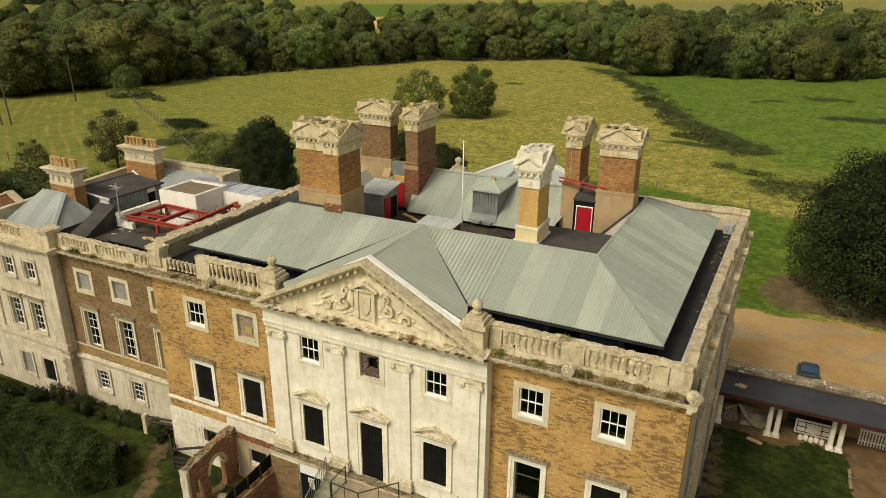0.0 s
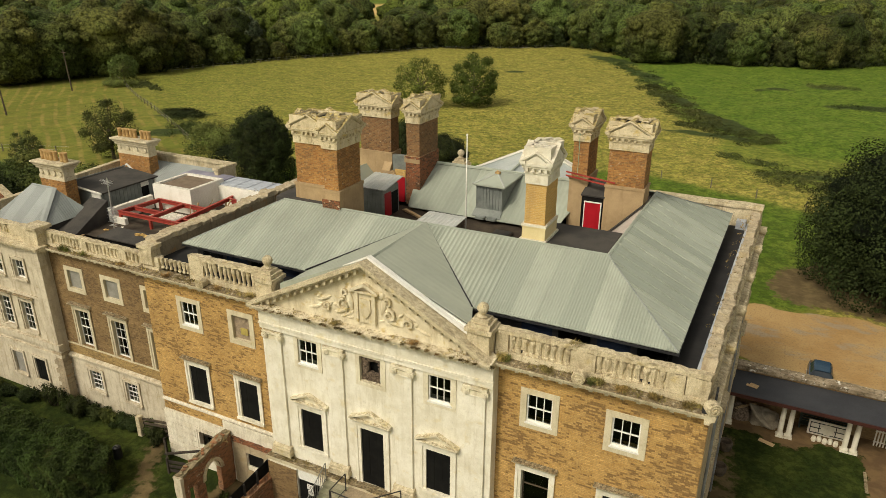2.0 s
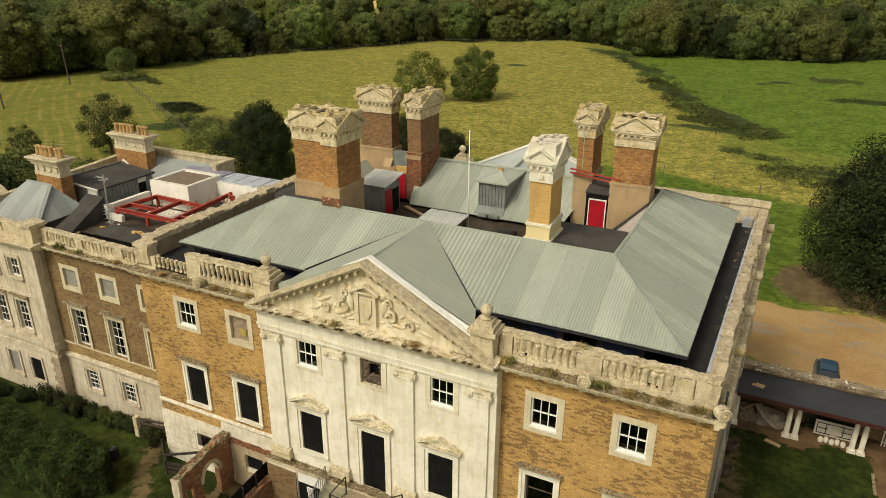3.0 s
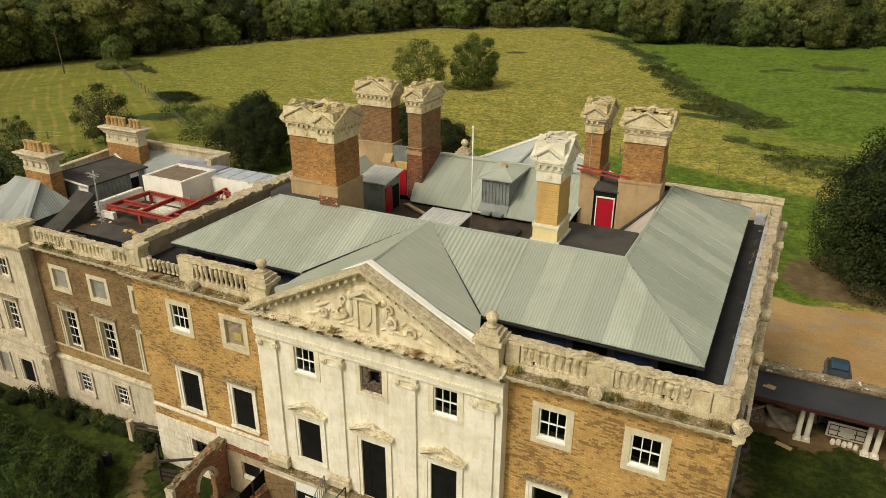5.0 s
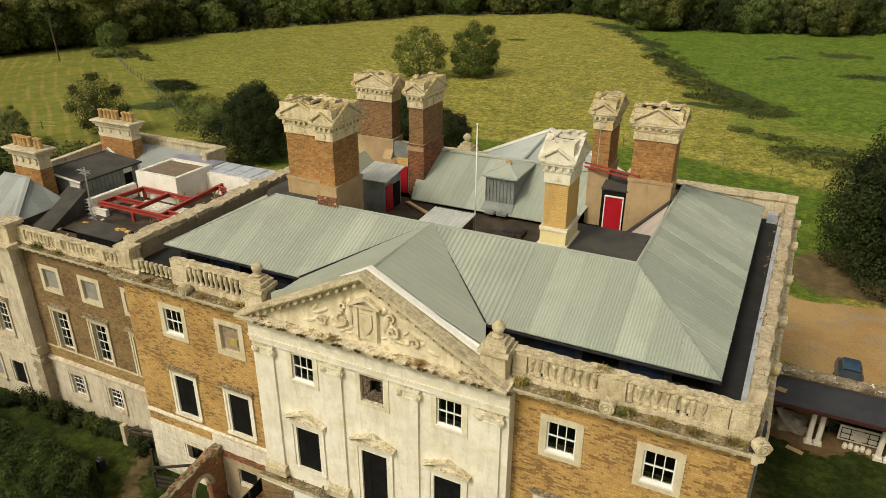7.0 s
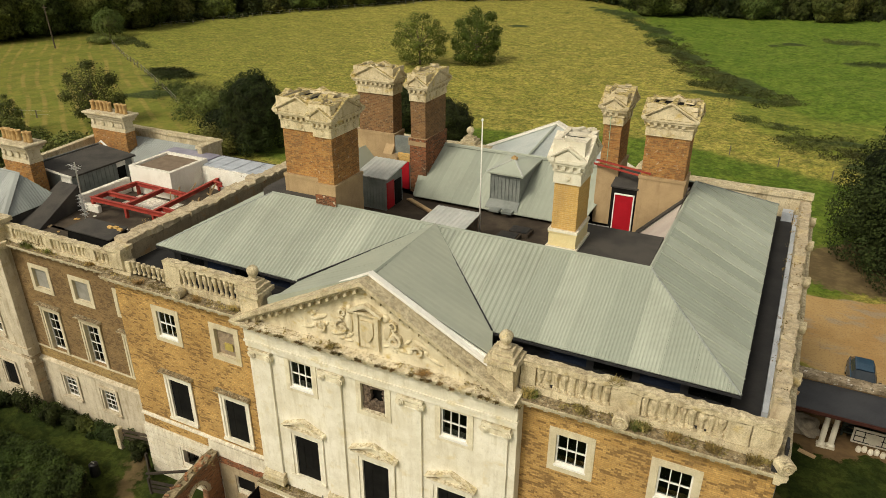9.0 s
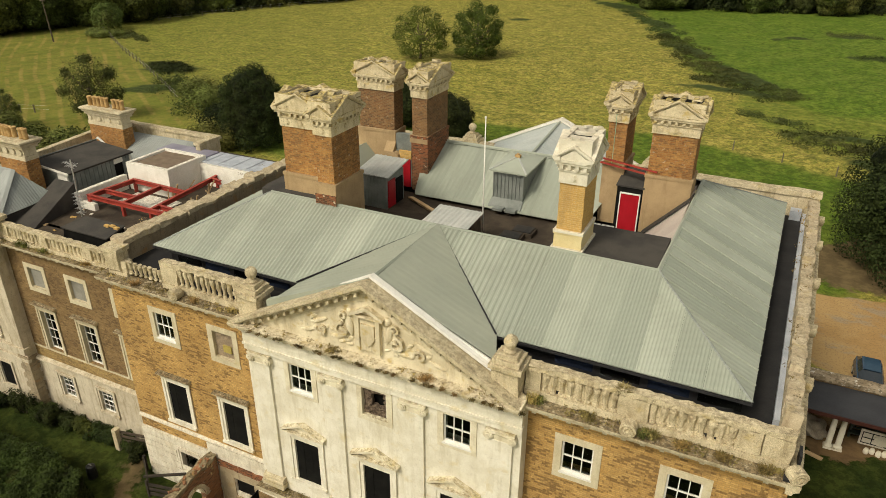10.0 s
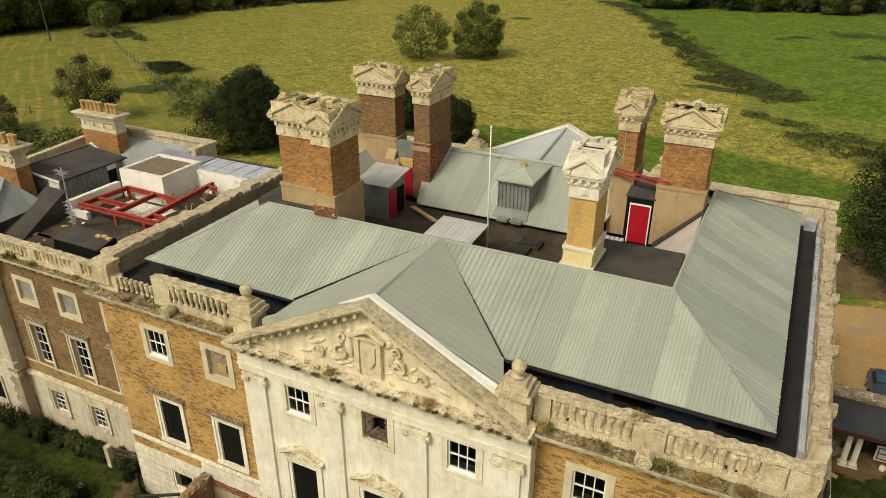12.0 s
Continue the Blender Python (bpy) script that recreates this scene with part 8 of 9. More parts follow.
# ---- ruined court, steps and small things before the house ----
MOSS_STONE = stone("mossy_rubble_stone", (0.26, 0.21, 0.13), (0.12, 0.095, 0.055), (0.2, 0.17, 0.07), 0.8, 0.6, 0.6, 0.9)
RUIN_PLASTER = stone("tan_ruin_plaster", (0.46, 0.38, 0.25), (0.22, 0.17, 0.10), (0.38, 0.28, 0.13), 0.5, 0.5, 0.7)
RUIN_BRICK = brick("plastered_ruin_brick", (0.44, 0.20, 0.09), (0.31, 0.14, 0.07), (0.30, 0.22, 0.14), (0.09, 0.05, 0.03), 0.7, None, 0.53, 0.75, 3.5)
ruin = empty("ruined_wall", (-23.7, 21.0, 1.0), "roofless ruined brick wall with an arch against the house", "ruined wall")


def ruin_side():
    bm = bmesh.new()
    prof = [(22.76, 1.0), (22.76, 4.05), (22.2, 4.1), (21.4, 4.0), (20.4, 3.8), (19.4, 3.68), (19.4, 1.0), (19.75, 1.0), (19.75, 2.7), (20.25, 2.7), (20.25, 1.0), (20.75, 1.0), (20.75, 2.5)]
    arch = [(21.3 - 0.55 * math.cos(k * math.pi / 8), 2.5 + 0.75 * math.sin(k * math.pi / 8)) for k in range(1, 8)]
    prof += arch + [(21.85, 2.5), (21.85, 1.0)]
    prism_x(bm, prof, -23.87, -23.53)
    cut_up(bm, 0.2)
    return roughen(bm, 0.06, 3)


part("brickwork", ruin_side(), RUIN_BRICK, ruin, "crumbling red brick with traces of plaster")
part("capping", roughen(cut_up(extrude(bmesh.new(), [(-23.92, 22.75, 4.0), (-23.48, 22.75, 4.0), (-23.48, 19.35, 3.62), (-23.92, 19.35, 3.62)], [(-23.92, 22.75, 4.15), (-23.48, 22.75, 4.15), (-23.48, 19.35, 3.78), (-23.92, 19.35, 3.78)]), 0.16), 0.12, 3), MOSS_STONE, ruin, "mossy broken capping")
part("end_pier", roughen(cut_up(one_box(-23.93, -23.47, 19.24, 19.4, 1.0, 3.7), 0.25), 0.04, 3), STUCCO_OLD, ruin, "white plastered end")
part("arch_band", prism_x(bmesh.new(), [(21.3 - 0.72 * math.cos(k * math.pi / 8), 2.5 + 0.92 * math.sin(k * math.pi / 8)) for k in range(9)] + [(21.3 + 0.55 * math.cos(k * math.pi / 8), 2.5 + 0.75 * math.sin(k * math.pi / 8)) for k in range(9)], -23.94, -23.46), STONE_WORN, ruin)
part("plaster_patch", wall(bmesh.new(), "x", -23.45, -20.55, 1.0, 3.55, 22.74, 22.785, [(-22.62, -21.5, 2.0, 3.08)]), RUIN_PLASTER, ruin, "pale stained plaster")
part("brick_scar", roughen(cut_up(one_box(-23.45, -20.5, 22.71, 22.786, 3.55, 3.85), 0.2), 0.04, 5), BRICK_RED, ruin, "scar of broken red brick")
low = empty("court_wall", (-20.5, 20.6, 1.0), "rough rendered court wall with black boarded rail", "wall")
part("masonry", roughen(cut_up(one_box(-20.75, -20.3, 18.4, 22.2, 1.0, 3.05), 0.3), 0.06, 2), RUIN_BRICK, low, "broken brick masonry with old plaster")
for k in range(5):
    y = 18.5 + k * 0.9
    part("post", one_box(-20.6, -20.52, y - 0.04, y + 0.04, 3.05, 3.62 + 0.06 * k), METAL_DARK, low)
for k in range(4):
    y = 18.5 + k * 0.9
    part("board", extrude(bmesh.new(), [(-20.62, y, 3.1), (-20.62, y + 0.88, 3.1), (-20.62, y + 0.88, 3.66 + 0.06 * k), (-20.62, y, 3.6 + 0.06 * k)], [(-20.65, y, 3.1), (-20.65, y + 0.88, 3.1), (-20.65, y + 0.88, 3.66 + 0.06 * k), (-20.65, y, 3.6 + 0.06 * k)]), BLACK, low)
rb = random.Random(19)
for k in range(16):
    y = 19.5 + k * 0.2
    zt_ = 3.75 + (y - 19.35) * 0.11
    bm = one_box(-0.11, 0.11, -0.055, 0.055, -0.035, 0.035)
    bm.transform(Matrix.Translation((-23.7 + rb.uniform(-0.15, 0.15), y, zt_ + 0.06)) @ Matrix.Rotation(rb.uniform(0, 3), 4, "Z") @ Matrix.Rotation(rb.uniform(-0.3, 0.3), 4, "X"))
    part("loose_brick", roughen(bm, 0.015, 9, k), RUIN_BRICK if k % 3 else MOSS_STONE, ruin)
rnd = random.Random(9)
for k in range(34):
    x, y, s = rnd.uniform(-23.3, -20.9), rnd.uniform(18.9, 22.4), rnd.uniform(0.1, 0.34)
    bm = bmesh.new()
    bmesh.ops.create_icosphere(bm, subdivisions=2, radius=s, matrix=Matrix.Translation((x, y, 1.0 + s * 0.6)) @ Matrix.Diagonal((1, 0.8, 0.65, 1)))
    thing("fallen_stone", roughen(bm, 0.08, 5, k), STONE_WORN, "fallen stone block lying in the ruined court", "stone", "fallen stones")
pan = empty("basement_door", (-18.1, 22.0, 1.0), "black basement door with white panel above and paper notices", "door")
part("leaf", one_box(-18.7, -17.5, 22.02, 22.1, 1.0, 3.5), BLACK, pan)
part("transom", one_box(-18.72, -17.48, 21.99, 22.08, 3.5, 4.03), WHITE, pan, "white painted panel")
for k, (x, z) in enumerate(((-18.1, 3.05), (-18.05, 2.72))):
    nb = part("notice", one_box(x - 0.16, x + 0.16, 22.0, 22.016, z, z + 0.28), WHITE, pan, "white paper notice")
    for r in range(3):
        under(new("text_bar", mesh_of("text_bar", one_box(x - 0.11, x + 0.11, 21.994, 21.999, z + 0.06 + 0.07 * r, z + 0.085 + 0.07 * r), METAL_DARK)), nb)
METAL_GREY = plain("grey_rail_paint", (0.12, 0.12, 0.11), (0.2, 0.2, 0.18), 5, 0.5, 0.2)
FLAG = plain("worn_flagstone", (0.36, 0.28, 0.18), (0.26, 0.21, 0.14), 1.5, 0.9, 0, 0.3, 18)
STEP = plain("mossy_step_stone", (0.20, 0.20, 0.13), (0.28, 0.26, 0.18), 2.0, 0.9, 0, 0.3, 18)
st = empty("entrance_steps", (-15.5, 20.8, 1.0), "stone entrance steps and landing with black iron rails", "steps")
part("landing", one_box(-15.75, -12.4, 20.3, 21.9, 1.0, 4.12), STUCCO_OLD, st)
for i in range(4):
    for j in range(2):
        part("flagstone", one_box(-15.74 + i * 0.835, -14.92 + i * 0.835, 20.32 + j * 0.79, 21.1 + j * 0.79, 4.12, 4.2 + 0.006 * ((i + j) % 2)), FLAG, st)
for k in range(14):
    part("step", one_box(-17.0, -15.78, 21.9 - 0.32 * (k + 1) - 0.02, 21.9 - 0.32 * k, 1.0, 4.15 - 0.19 * k), STEP, st, "mossy stone step")
def rail(parent, pts, h, mat, r=0.022, gap=0.9, low=True):
    for p, q in zip(pts, pts[1:]):
        part("handrail", rod(bmesh.new(), (p[0], p[1], p[2] + h), (q[0], q[1], q[2] + h), r), mat, parent)
        if low:
            part("lower_rail", rod(bmesh.new(), (p[0], p[1], p[2] + h * 0.12), (q[0], q[1], q[2] + h * 0.12), r * 0.8), mat, parent)
    for p, q in zip(pts, pts[1:]):
        L = (Vector(q) - Vector(p)).length
        n = max(1, round(L / gap))
        for i in range(n + 1):
            t = i / n
            a = Vector(p).lerp(Vector(q), t)
            part("baluster_bar", rod(bmesh.new(), tuple(a), (a.x, a.y, a.z + h), r * (1.1 if i in (0, n) else 0.6)), mat, parent)
rail(st, [(-15.7, 20.4, 4.2), (-14.25, 20.35, 4.2), (-13.0, 21.75, 4.2)], 0.95, METAL_DARK, 0.028)
rail(st, [(-17.0, 21.85, 4.15), (-17.0, 17.6, 1.5)], 0.95, METAL_GREY, 0.022, 0.16)
rail(st, [(-15.75, 21.6, 4.2), (-15.75, 20.4, 4.2)], 0.95, METAL_DARK, 0.028)
WOOD_BLACK = plain("tarred_timber", (0.028, 0.023, 0.018), (0.05, 0.04, 0.03), 3, 0.85)
fen = empty("timber_fence", (-27, 21.8, 1.0), "dark weathered timber fence round a basement area", "fence")
for (ax, ay), (bx, by) in (((-28.5, 22.75), (-27.1, 21.6)), ((-27.1, 21.6), (-25.7, 21.9))):
    for k in range(3):
        bm = bmesh.new()
        beam(bm, (ax, ay, 1.2 + 0.28 * k), (bx, by, 1.2 + 0.28 * k), 0.04, 0.17)
        part("board", roughen(cut_up(bm, 0.5), 0.015, 3), WOOD_BLACK, fen)
    part("post", one_box(ax - 0.06, ax + 0.06, ay - 0.06, ay + 0.06, 1.0, 2.0), WOOD_BLACK, fen)
bm = bmesh.new()
beam(bm, (-27.2, 21.6, 2.2), (-25.2, 22.3, 2.6), 0.1, 0.1)
part("top_rail", bm, WOOD_BLACK, fen)
gt = empty("garden_gate", (-30.0, 23.6, 1.0), "low dark timber gate and stone post by the wing", "gate")
part("post", one_box(-31.15, -30.85, 23.15, 23.45, 1.0, 2.3), STONE_WORN, gt)
for k in range(4):
    bm = bmesh.new()
    beam(bm, (-30.85, 23.4, 1.25 + 0.28 * k), (-28.3, 23.9, 1.25 + 0.28 * k), 0.04, 0.16)
    part("bar", bm, WOOD_OLD, gt)

# ---- things under and round the loggia ----
TARP = plain("grey_dust_sheet", (0.22, 0.185, 0.135), (0.31, 0.265, 0.20), 2.6, 0.85, 0, 0.3, 12)


def heap(name, loc, r, h, mat, label, cat, seed, fold=0.25):
    bm = bmesh.new()
    bmesh.ops.create_icosphere(bm, subdivisions=4, radius=1)
    for v in bm.verts:
        d = noise.noise(v.co * 1.7 + Vector((seed, 0, 0))) * fold + abs(math.sin(v.co.x * 9 + v.co.z * 7 + v.co.y * 3 + seed)) * fold * 0.4
        v.co *= 1 + d
        v.co = Vector((v.co.x * r, v.co.y * r * 0.75, max(v.co.z, -0.05) * h))
    ob = thing(name, bm, mat, label, cat, smooth=True)
    ob.location = loc
    return ob


heap("dust_cloth", (1.0, 40.75, GROUND), 0.85, 0.85, TARP, "heap of grey rolled dust sheets under the loggia", "cloth heap", 2.0, 0.3)
for k in range(7):
    bm = bmesh.new()
    pts = [(0.15 + 0.10 * k + (1.5 - 0.1 * k) * u, 40.35 + 0.09 * k - 0.55 * math.sin(u * 2.6), GROUND + 0.12 + (1.1 - 0.08 * k) * (1 - u) ** 1.5) for u in (0, 0.15, 0.3, 0.45, 0.6, 0.8, 1.0)]
    for p, q in zip(pts, pts[1:]):
        rod(bm, p, q, 0.10, 7, 0.095)
    thing("rolled_dust_cloth", roughen(bm, 0.02, 6, k), TARP, "limp roll of grey dust sheet draped over the heap", "cloth roll", "rolls of dust sheet")
heap("rubble_sack", (-0.3, 40.6, GROUND), 0.55, 0.9, RUBBLE, "open sack of rubble with orange boards", "sack", 5.0)
for k in range(3):
    bm = bmesh.new()
    beam(bm, (-0.6 + 0.15 * k, 40.3, 1.7 + 0.1 * k), (0.3 + 0.1 * k, 40.9, 1.9 + 0.05 * k), 0.16, 0.03)
    thing("board", bm, WOOD_PALE, "orange offcut board lying on the rubble sack", "board", "boards by the loggia")
bm = bmesh.new()
beam(bm, (0.9, 38.75, 1.03), (1.7, 38.45, 1.03), 0.28, 0.05)
thing("board", bm, WOOD_PALE, "orange board lying on the yard", "board", "boards by the loggia")
bm = bmesh.new()
beam(bm, (-0.25, 40.0, 3.65), (0.35, 39.85, 3.65), 0.2, 0.05)
beam(bm, (-0.05, 40.15, 3.67), (0.4, 40.0, 3.67), 0.14, 0.05)
thing("roof_scrap", bm, WOOD_PALE, "orange timber scrap lying on the felt roof", "scrap")
gr = empty("iron_grille", (4.3, 40.6, 1.0), "white painted iron grille leaning under the loggia", "grille")
bm = bmesh.new()
gw, gh = 1.0, 0.95
prism_y(bm, [(4.35 - gw, 1.05), (4.35 + gw, 1.05), (4.35 + gw, 1.05 + gh), (4.35 - gw, 1.05 + gh)], 40.62, 40.66)
part("panel", bm, STONE_NEW, gr)
for x0, x1, z0, z1 in ((-0.9, 0.9, 0.12, 0.16), (-0.9, 0.9, 0.78, 0.82), (-0.9, -0.86, 0.12, 0.82), (0.86, 0.9, 0.12, 0.82), (-0.45, -0.41, 0.12, 0.82), (0.41, 0.45, 0.12, 0.82), (-0.9, 0.9, 0.45, 0.49)):
    part("bar", one_box(4.35 + x0, 4.35 + x1, 40.59, 40.618, 1.05 + z0, 1.05 + z1), METAL_DARK, gr)
part("octagon", extrude(bmesh.new(), [(4.35 + 0.36 * math.cos((j + 0.5) * math.pi / 4), 40.585, 1.52 + 0.36 * math.sin((j + 0.5) * math.pi / 4)) for j in range(8)], [(4.35 + 0.36 * math.cos((j + 0.5) * math.pi / 4), 40.617, 1.52 + 0.36 * math.sin((j + 0.5) * math.pi / 4)) for j in range(8)]), STONE_NEW, gr)
BENCH_GREEN = plain("dark_green_paint", (0.022, 0.03, 0.022), (0.034, 0.044, 0.032), 3, 0.6)
bench = empty("garden_bench", (4.2, 41.1, GROUND), "dark green slatted bench behind the grille", "bench")
for k in range(5):
    part("slat", one_box(2.9, 5.5, 41.2, 41.25, 1.5 + 0.17 * k, 1.6 + 0.17 * k), BENCH_GREEN, bench)
for x in (2.95, 4.2, 5.45):
    part("leg", one_box(x - 0.05, x + 0.05, 41.0, 41.3, 1.0, 2.3), BENCH_GREEN, bench)
part("seat", one_box(2.9, 5.5, 40.75, 41.19, 1.42, 1.48), BENCH_GREEN, bench)
bm = bmesh.new()
for k in range(5):
    lathe(bm, [(0.12, 0), (0.14, 0.15), (0.1, 0.3), (0.06, 0.32)], 8, (3.7 + 0.28 * k, 40.0 + 0.1 * (k % 2), 1.0))
thing("plaster_fragments", bm, STONE_NEW, "row of small white plaster fragments before the grille", "fragments", kind="stuff")
gg = empty("white_gate", (8, 41, 1.0), "white painted picket gate under the loggia", "gate")
for z in (1.25, 1.95):
    part("gate_rail", one_box(6.7, 9.6, 41.0, 41.04, z, z + 0.09), STONE_NEW, gg)
for k in range(19):
    part("picket", one_box(6.72 + k * 0.155, 6.79 + k * 0.155, 40.96, 40.998, 1.05, 2.15), STONE_NEW, gg)
for k, (x, y) in enumerate(((-0.75, 36.9), (-0.85, 34.6), (-0.7, 31.5))):
    tub = empty("wooden_tub", (x, y, GROUND), "dark old wooden tub standing at the wall foot", "tub", "tubs by the side wall")
    part("barrel", lathe(bmesh.new(), [(0.26, 0), (0.34, 0.2), (0.36, 0.45), (0.33, 0.6), (0.29, 0.6), (0.27, 0.42)], 12, (x, y, GROUND)), WOOD_OLD, tub)
    part("soil", lathe(bmesh.new(), [(0.27, 0.40), (0.28, 0.44), (0.02, 0.5)], 12, (x, y, GROUND)), FELT_BROWN, tub)
for k in range(2):
    thing("kerb_stone", roughen(one_box(6.1, 6.26, 36.4 + k * 0.95, 37.2 + k * 0.95, 0.98, 1.06), 0.03, 3), MOSS_STONE, "worn kerb stone edging the lawn", "kerb stone", "kerb stones")


def car():
    paint = plain("blue_car_paint", (0.032, 0.068, 0.115), (0.038, 0.078, 0.125), 2, 0.22, 0.2, 0.0, 30, 0.5)
    dark = plain("tyre_rubber", (0.015, 0.015, 0.015), (0.022, 0.022, 0.022), 4, 0.8)
    lamp = plain("lamp_plastic", (0.4, 0.4, 0.38), (0.5, 0.5, 0.47), 4, 0.2)
    glass = plain("car_window", (0.018, 0.026, 0.036), (0.024, 0.032, 0.042), 2, 0.08, 0, 0.0, 30, 0.6)
    c = empty("parked_car", (4.0, 46.2, GROUND), "small blue hatchback parked on the gravel drive", "car")
    X, Y, Z = 4.0, 46.2, GROUND

    def loft(secs):
        """Body shell from cross-sections along y: (y, half width low, half width high, z low, z high)."""
        bm = bmesh.new()
        rings = []
        for y, a, b, z0, z1 in secs:
            zm = (z0 + z1) / 2
            rings.append([bm.verts.new((X + s, Y + y, Z + z)) for s, z in ((-a, z0), (a, z0), (a * 1.04, zm), (b, z1 - 0.06), (b * 0.86, z1), (-b * 0.86, z1), (-b, z1 - 0.06), (-a * 1.04, zm))])
        for r_ in rings:
            for v in r_:
                v.co.x = X + (v.co.x - X) * 0.84
        for p, q in zip(rings, rings[1:]):
            for i in range(8):
                bm.faces.new((p[i], p[(i + 1) % 8], q[(i + 1) % 8], q[i]))
        bm.faces.new(rings[0])
        bm.faces.new(list(reversed(rings[-1])))
        bmesh.ops.recalc_face_normals(bm, faces=bm.faces)
        return bm
    part("body", loft([(-1.95, 0.7, 0.66, 0.35, 0.62), (-1.8, 0.80, 0.74, 0.22, 0.78), (-1.0, 0.84, 0.80, 0.2, 0.92), (0.6, 0.84, 0.80, 0.2, 0.95), (1.75, 0.82, 0.76, 0.22, 0.98), (1.92, 0.74, 0.68, 0.35, 0.85)]), paint, c, smooth=False)
    part("cabin", loft([(-1.05, 0.74, 0.66, 0.88, 0.96), (-0.35, 0.75, 0.60, 0.90, 1.44), (0.9, 0.75, 0.60, 0.92, 1.46), (1.75, 0.72, 0.58, 0.95, 1.05)]), glass, c)
    part("roof", loft([(-0.4, 0.56, 0.58, 1.43, 1.49), (0.3, 0.58, 0.6, 1.45, 1.52), (1.0, 0.56, 0.56, 1.44, 1.49)]), paint, c)
    for sx in (-1, 1):
        for y in (-1.2, 1.25):
            w = part("wheel", extrude(bmesh.new(), [(X + sx * 0.56, Y + y + 0.30 * math.cos(k * math.pi / 8), Z + 0.3 + 0.30 * math.sin(k * math.pi / 8)) for k in range(16)], [(X + sx * 0.72, Y + y + 0.30 * math.cos(k * math.pi / 8), Z + 0.3 + 0.30 * math.sin(k * math.pi / 8)) for k in range(16)]), dark, c)
            under(new("rim", mesh_of("rim", extrude(bmesh.new(), [(X + sx * 0.715, Y + y + 0.19 * math.cos(k * math.pi / 6), Z + 0.3 + 0.19 * math.sin(k * math.pi / 6)) for k in range(12)], [(X + sx * 0.735, Y + y + 0.17 * math.cos(k * math.pi / 6), Z + 0.3 + 0.17 * math.sin(k * math.pi / 6)) for k in range(12)]), METAL_PALE)), w)
        part("headlight", one_box(X + sx * 0.6 - 0.14, X + sx * 0.6 + 0.14, Y - 1.93, Y - 1.8, Z + 0.58, Z + 0.74), lamp, c)
        part("wing_mirror", one_box(X + sx * 0.83 - 0.08, X + sx * 0.83 + 0.08, Y - 0.75, Y - 0.65, Z + 0.92, Z + 1.05), dark, c)


car()


def refuse_bin():
    """Black plastic bin with lid, standing by the hedge."""
    plastic = plain("black_plastic", (0.012, 0.012, 0.013), (0.02, 0.02, 0.02), 4, 0.45)
    x, y = -30.6, 21.3
    b = empty("garden_bin", (x, y, GROUND), "black plastic compost bin beside the laurel hedge", "bin")
    part("tub", lathe(bmesh.new(), [(0.24, 0), (0.24, 0.3), (0.22, 0.55), (0.2, 0.62)], 14, (x, y, GROUND)), plastic, b)
    part("lid", lathe(bmesh.new(), [(0.22, 0.62), (0.22, 0.67), (0.14, 0.72), (0.02, 0.74)], 14, (x, y, GROUND)), plastic, b)
    part("handle", one_box(x - 0.1, x + 0.1, y - 0.02, y + 0.02, GROUND + 0.73, GROUND + 0.78), METAL_GREY, b)


refuse_bin()
for k, (x, y, rx, h) in enumerate(((-22.4, 19.3, 0.5, 0.6), (-21.3, 20.6, 0.45, 0.7), (-22.9, 21.3, 0.4, 0.5), (-20.2, 19.6, 0.5, 1.3), (-19.4, 20.6, 0.6, 0.8), (-23.9, 18.8, 0.55, 1.0), (-19.0, 21.3, 0.4, 0.9))):
    bush((x, y, GROUND), rx, rx * 0.8, h, 900, LEAF_MIX if k % 2 else LEAF_LAUREL, "weedy shrub growing among the rubble", 140 + k, 0.1, 6)

# ---- weeds on ledges, poles and field fences ----
WEED = leaf_material("dry_weeds", (0.20, 0.14, 0.055), (0.32, 0.23, 0.10), (0.22, 0.165, 0.06))
MOSS_MAT = leaf_material("dark_moss", (0.06, 0.042, 0.018), (0.10, 0.07, 0.03), (0.075, 0.055, 0.02))
WEED_GREEN = leaf_material("green_weeds", (0.10, 0.115, 0.03), (0.17, 0.175, 0.045), (0.13, 0.13, 0.04))


def weeds(name, boxes, n, label, seed, size=0.09):
    g = np.random.default_rng(seed)
    out = []
    for x0, x1, y0, y1, z, dens in boxes:
        m = max(4, int(n * dens))
        cx, cy = g.uniform(x0, x1, m), g.uniform(y0, y1, m)
        clump = (np.sin(cx * 2.1 + seed) + np.sin(cx * 5.3 + cy * 3) > -0.2)
        for x, y in zip(cx[clump], cy[clump]):
            v = cloud([(x, y, z + 0.02, 0.16, 0.05)], 9, size, int(x * 911 + y * 37) % 99991, 0.3)
            out.append(v)
    tagged(new(name, quads_mesh(name, np.concatenate(out), WEED)), label, "weeds", kind="stuff")


weeds("ledge_weeds", [(-9.1, -1.6, 22.5, 22.9, 12.27, 1.0), (-28, -20.5, 22.5, 22.9, 12.27, 0.9), (-20, -9.5, 22.05, 22.3, 12.36, 0.45), (-37, -28.3, 23.8, 24.05, 11.46, 0.9), (-20, -15.8, 21.95, 22.3, 4.34, 0.4), (-13, -9.4, 21.95, 22.3, 4.34, 0.3)], 110, "dry weeds and moss growing along the stone ledges", 4)
weeds("coping_weeds", [(-2.1, -1.5, 24, 41, 13.96, 0.5), (-28, -27.5, 24, 41, 13.9, 0.5), (-36, -34, 24.1, 24.4, 11.6, 0.8), (-24, -22.5, 19.4, 22.7, 4.1, 0.25)], 90, "weeds growing on the parapet tops", 6, 0.07)


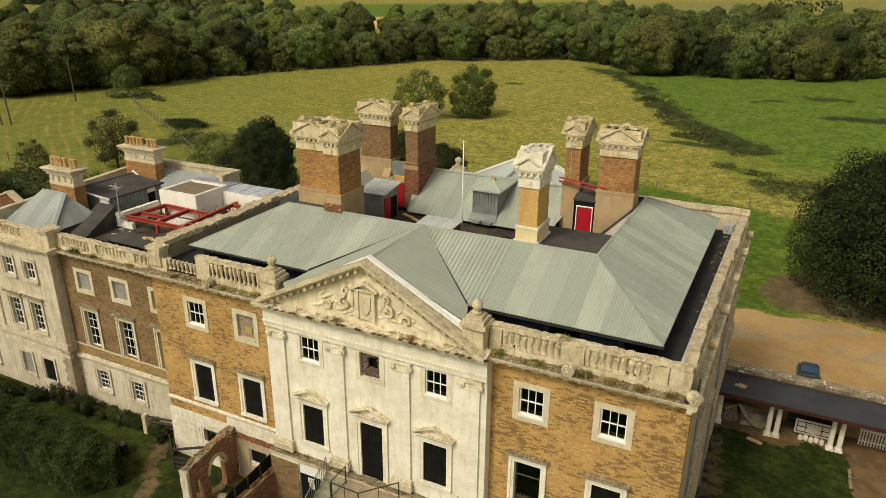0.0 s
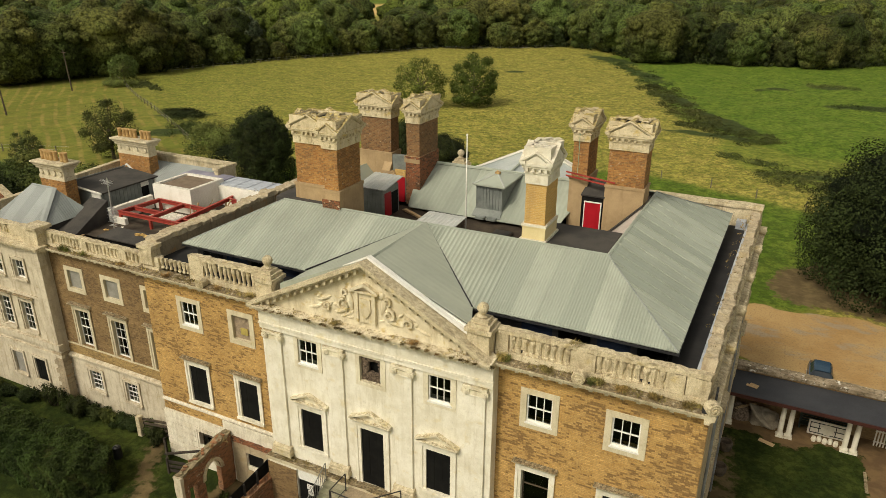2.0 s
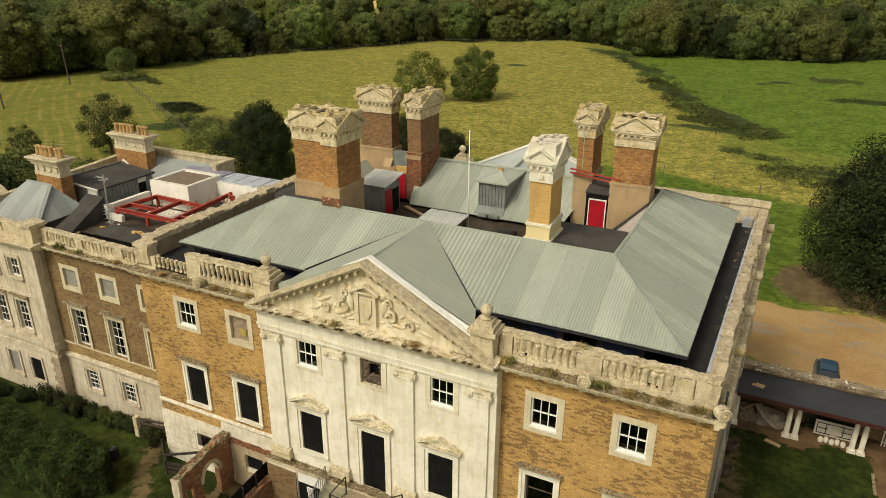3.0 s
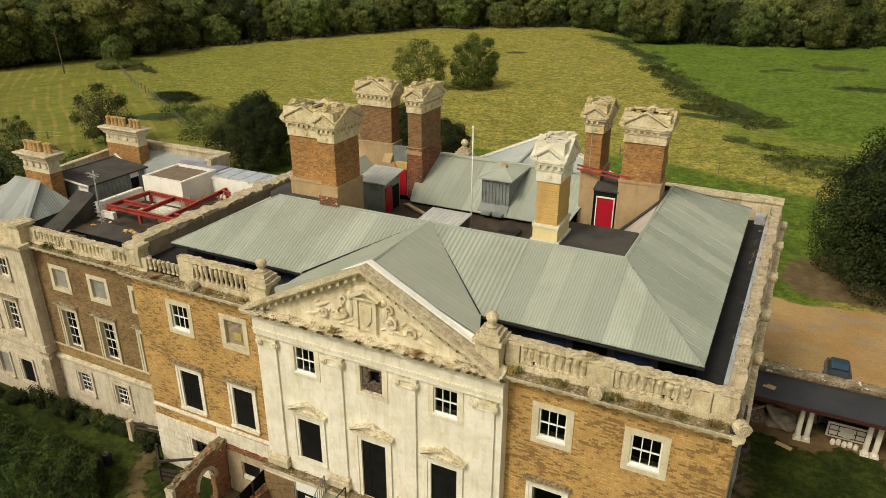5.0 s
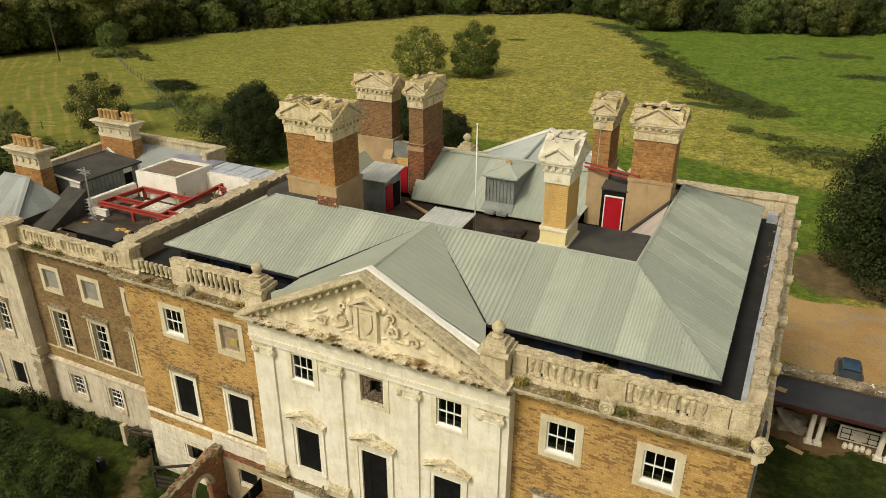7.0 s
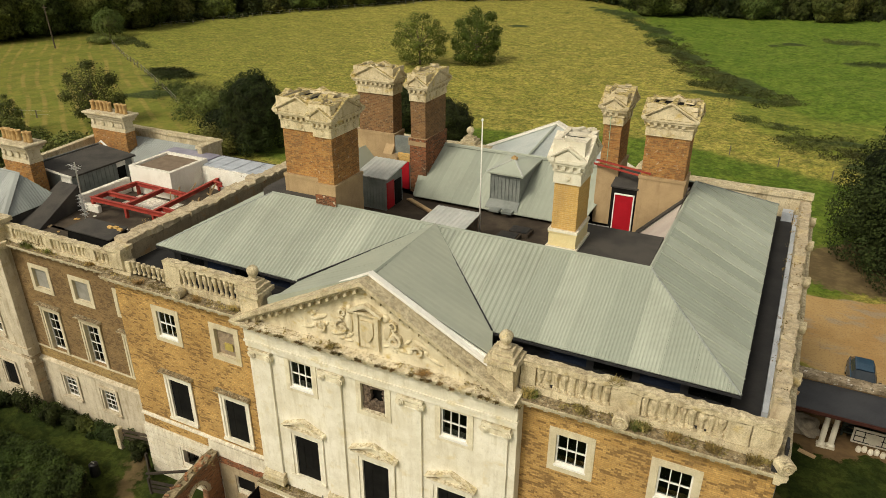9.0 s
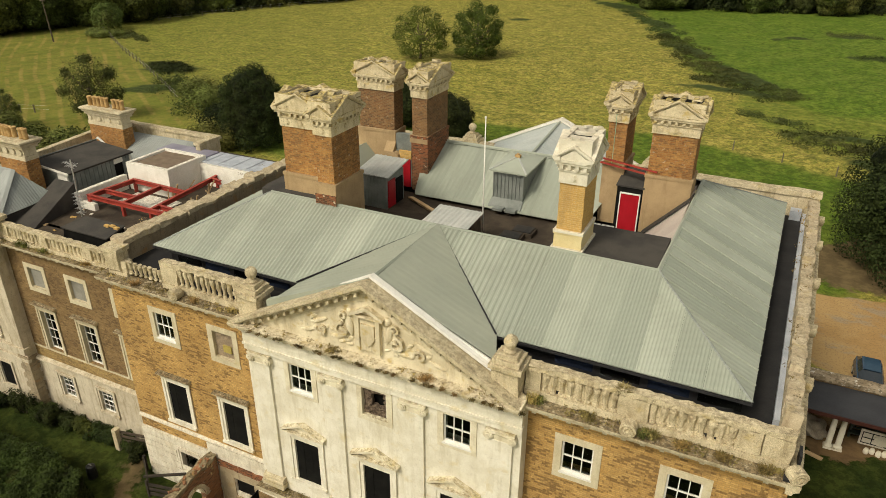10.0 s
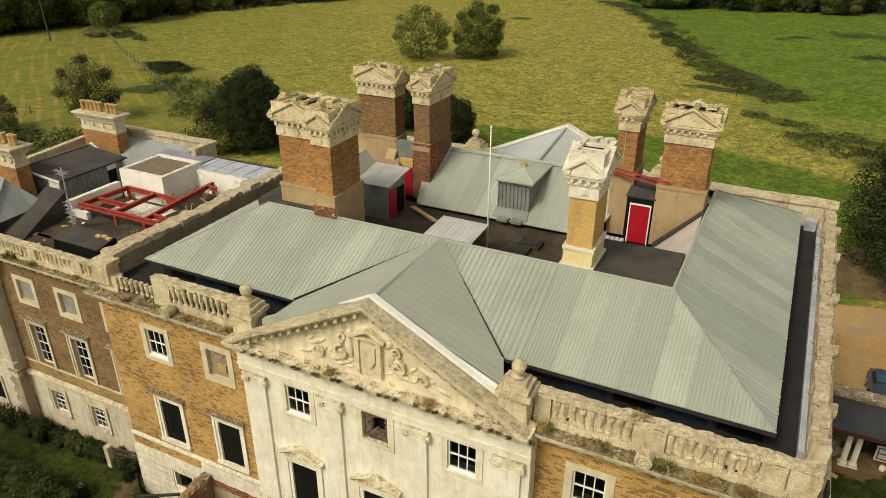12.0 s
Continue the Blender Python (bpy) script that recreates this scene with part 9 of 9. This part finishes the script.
def grass_clump(loc, h, r, mat, label, seed, blades=150):
    """A tuft of arching blades rooted in a crack."""
    g = np.random.default_rng(seed)
    a, lean = g.uniform(0, 2 * math.pi, blades), g.uniform(0.1, 1.0, blades) * r
    hh = h * g.uniform(0.5, 1.0, blades)
    base = np.column_stack([g.normal(scale=r * 0.35, size=(blades, 2)), np.full(blades, -0.02)])
    tip = base + np.column_stack([np.cos(a) * lean, np.sin(a) * lean, hh])
    side = np.column_stack([-np.sin(a), np.cos(a), np.zeros(blades)]) * 0.009
    v = np.stack([base - side, base + side, tip + side * 0.5, tip - side * 0.5], 1).reshape(-1, 3)
    ob = tagged(new("weed_clump", quads_mesh("weed_clump", v, mat)), label, "weed", "weeds on the ledges")
    ob.location = loc


for k, (x, y, z, h, mt) in enumerate(((-8.95, 22.62, 12.27, 0.55, WEED), (-8.8, 22.7, 12.27, 0.4, WEED_GREEN), (-5.5, 22.6, 12.27, 0.32, WEED_GREEN), (-5.25, 22.68, 12.27, 0.38, WEED), (-4.4, 22.6, 12.27, 0.25, WEED), (-3.3, 22.62, 12.27, 0.25, WEED), (-7.2, 22.62, 12.27, 0.25, WEED), (-2.2, 22.6, 12.27, 0.3, WEED), (-6.3, 23.05, 13.40, 0.2, WEED),
                                      (-23.0, 22.6, 12.27, 0.3, WEED), (-26.2, 22.6, 12.27, 0.3, WEED), (-21.2, 22.65, 12.27, 0.35, WEED), (-35.6, 23.95, 11.45, 0.5, WEED_GREEN), (-35.2, 23.95, 11.45, 0.45, WEED_GREEN), (-33.9, 23.95, 11.45, 0.4, WEED_GREEN), (-31.0, 23.95, 11.45, 0.3, WEED), (-12.5, 22.1, 12.34, 0.25, WEED), (-16.2, 22.1, 12.34, 0.12, WEED))):
    grass_clump((x, y, z), h * 0.55, 0.26, mt, "tuft of green weeds growing on a stone ledge" if mt is WEED_GREEN else "tuft of dry brown grass growing on a stone ledge", 300 + k)
rm = random.Random(77)
for k in range(26):
    grass_clump((-19.7 + k * 0.42 + rm.uniform(-0.2, 0.2), 21.8 + rm.uniform(-0.03, 0.05), 12.34), rm.uniform(0.02, 0.05), 0.12, MOSS_MAT, "low mat of dark brown moss along the cornice edge", 400 + k, 90)
for k, (x, y, h) in enumerate(((-139.5, 102.5, 8.5), (-128.5, 78.6, 7.5), (-127.0, 79.4, 7.5))):
    p = empty("telegraph_pole", (x, y, GROUND), "leaning grey wooden telegraph pole in the field", "pole", "telegraph poles")
    part("shaft", rod(bmesh.new(), (x, y, GROUND - 0.2), (x - 0.6, y, GROUND + h), 0.16, 7, 0.11), WOOD_OLD, p)
    part("crossarm", beam(bmesh.new(), (x - 1.3, y, GROUND + h - 0.5), (x + 0.2, y, GROUND + h - 0.5), 0.1, 0.12), WOOD_OLD, p)


FENCE_GREY = plain("grey_fence_timber", (0.12, 0.105, 0.075), (0.17, 0.15, 0.11), 4, 0.85)


def field_fence(pts, gap, label, rails=True):
    f = empty("field_fence", (*pts[0], GROUND), label, "fence", "field fences")
    post = shared(("fence_post",), lambda b: box(b, -0.06, 0.06, -0.06, 0.06, 0, 1.15), FENCE_GREY)
    for (ax, ay), (bx, by) in zip(pts, pts[1:]):
        L = math.hypot(bx - ax, by - ay)
        n = max(1, round(L / gap))
        for i in range(n):
            t = i / n
            piece("post", post, f, (ax + (bx - ax) * t, ay + (by - ay) * t, GROUND - 0.05))
        if rails:
            for z in (0.5, 1.0):
                part("wire", rod(bmesh.new(), (ax, ay, GROUND + z), (bx, by, GROUND + z), 0.012, 4), METAL_PALE, f)


field_fence([(-145, 119), (-119, 101.8), (-106.5, 94.5), (-94, 86.5), (-81, 78)], 3.2, "post and wire fence along the mown field")
field_fence([(-143, 134), (-132.5, 167), (-107, 213.5), (-74, 234)], 3.0, "grey rail fence at the wood's edge")
field_fence([(-20, 92.3), (-7.6, 90), (3, 85.4), (14, 82.6)], 6.0, "line of fence posts between lawn and pasture", False)
field_fence([(-104, 61.5), (-98, 63.5), (-92, 65.5)], 2.5, "timber rail fence behind the wing")
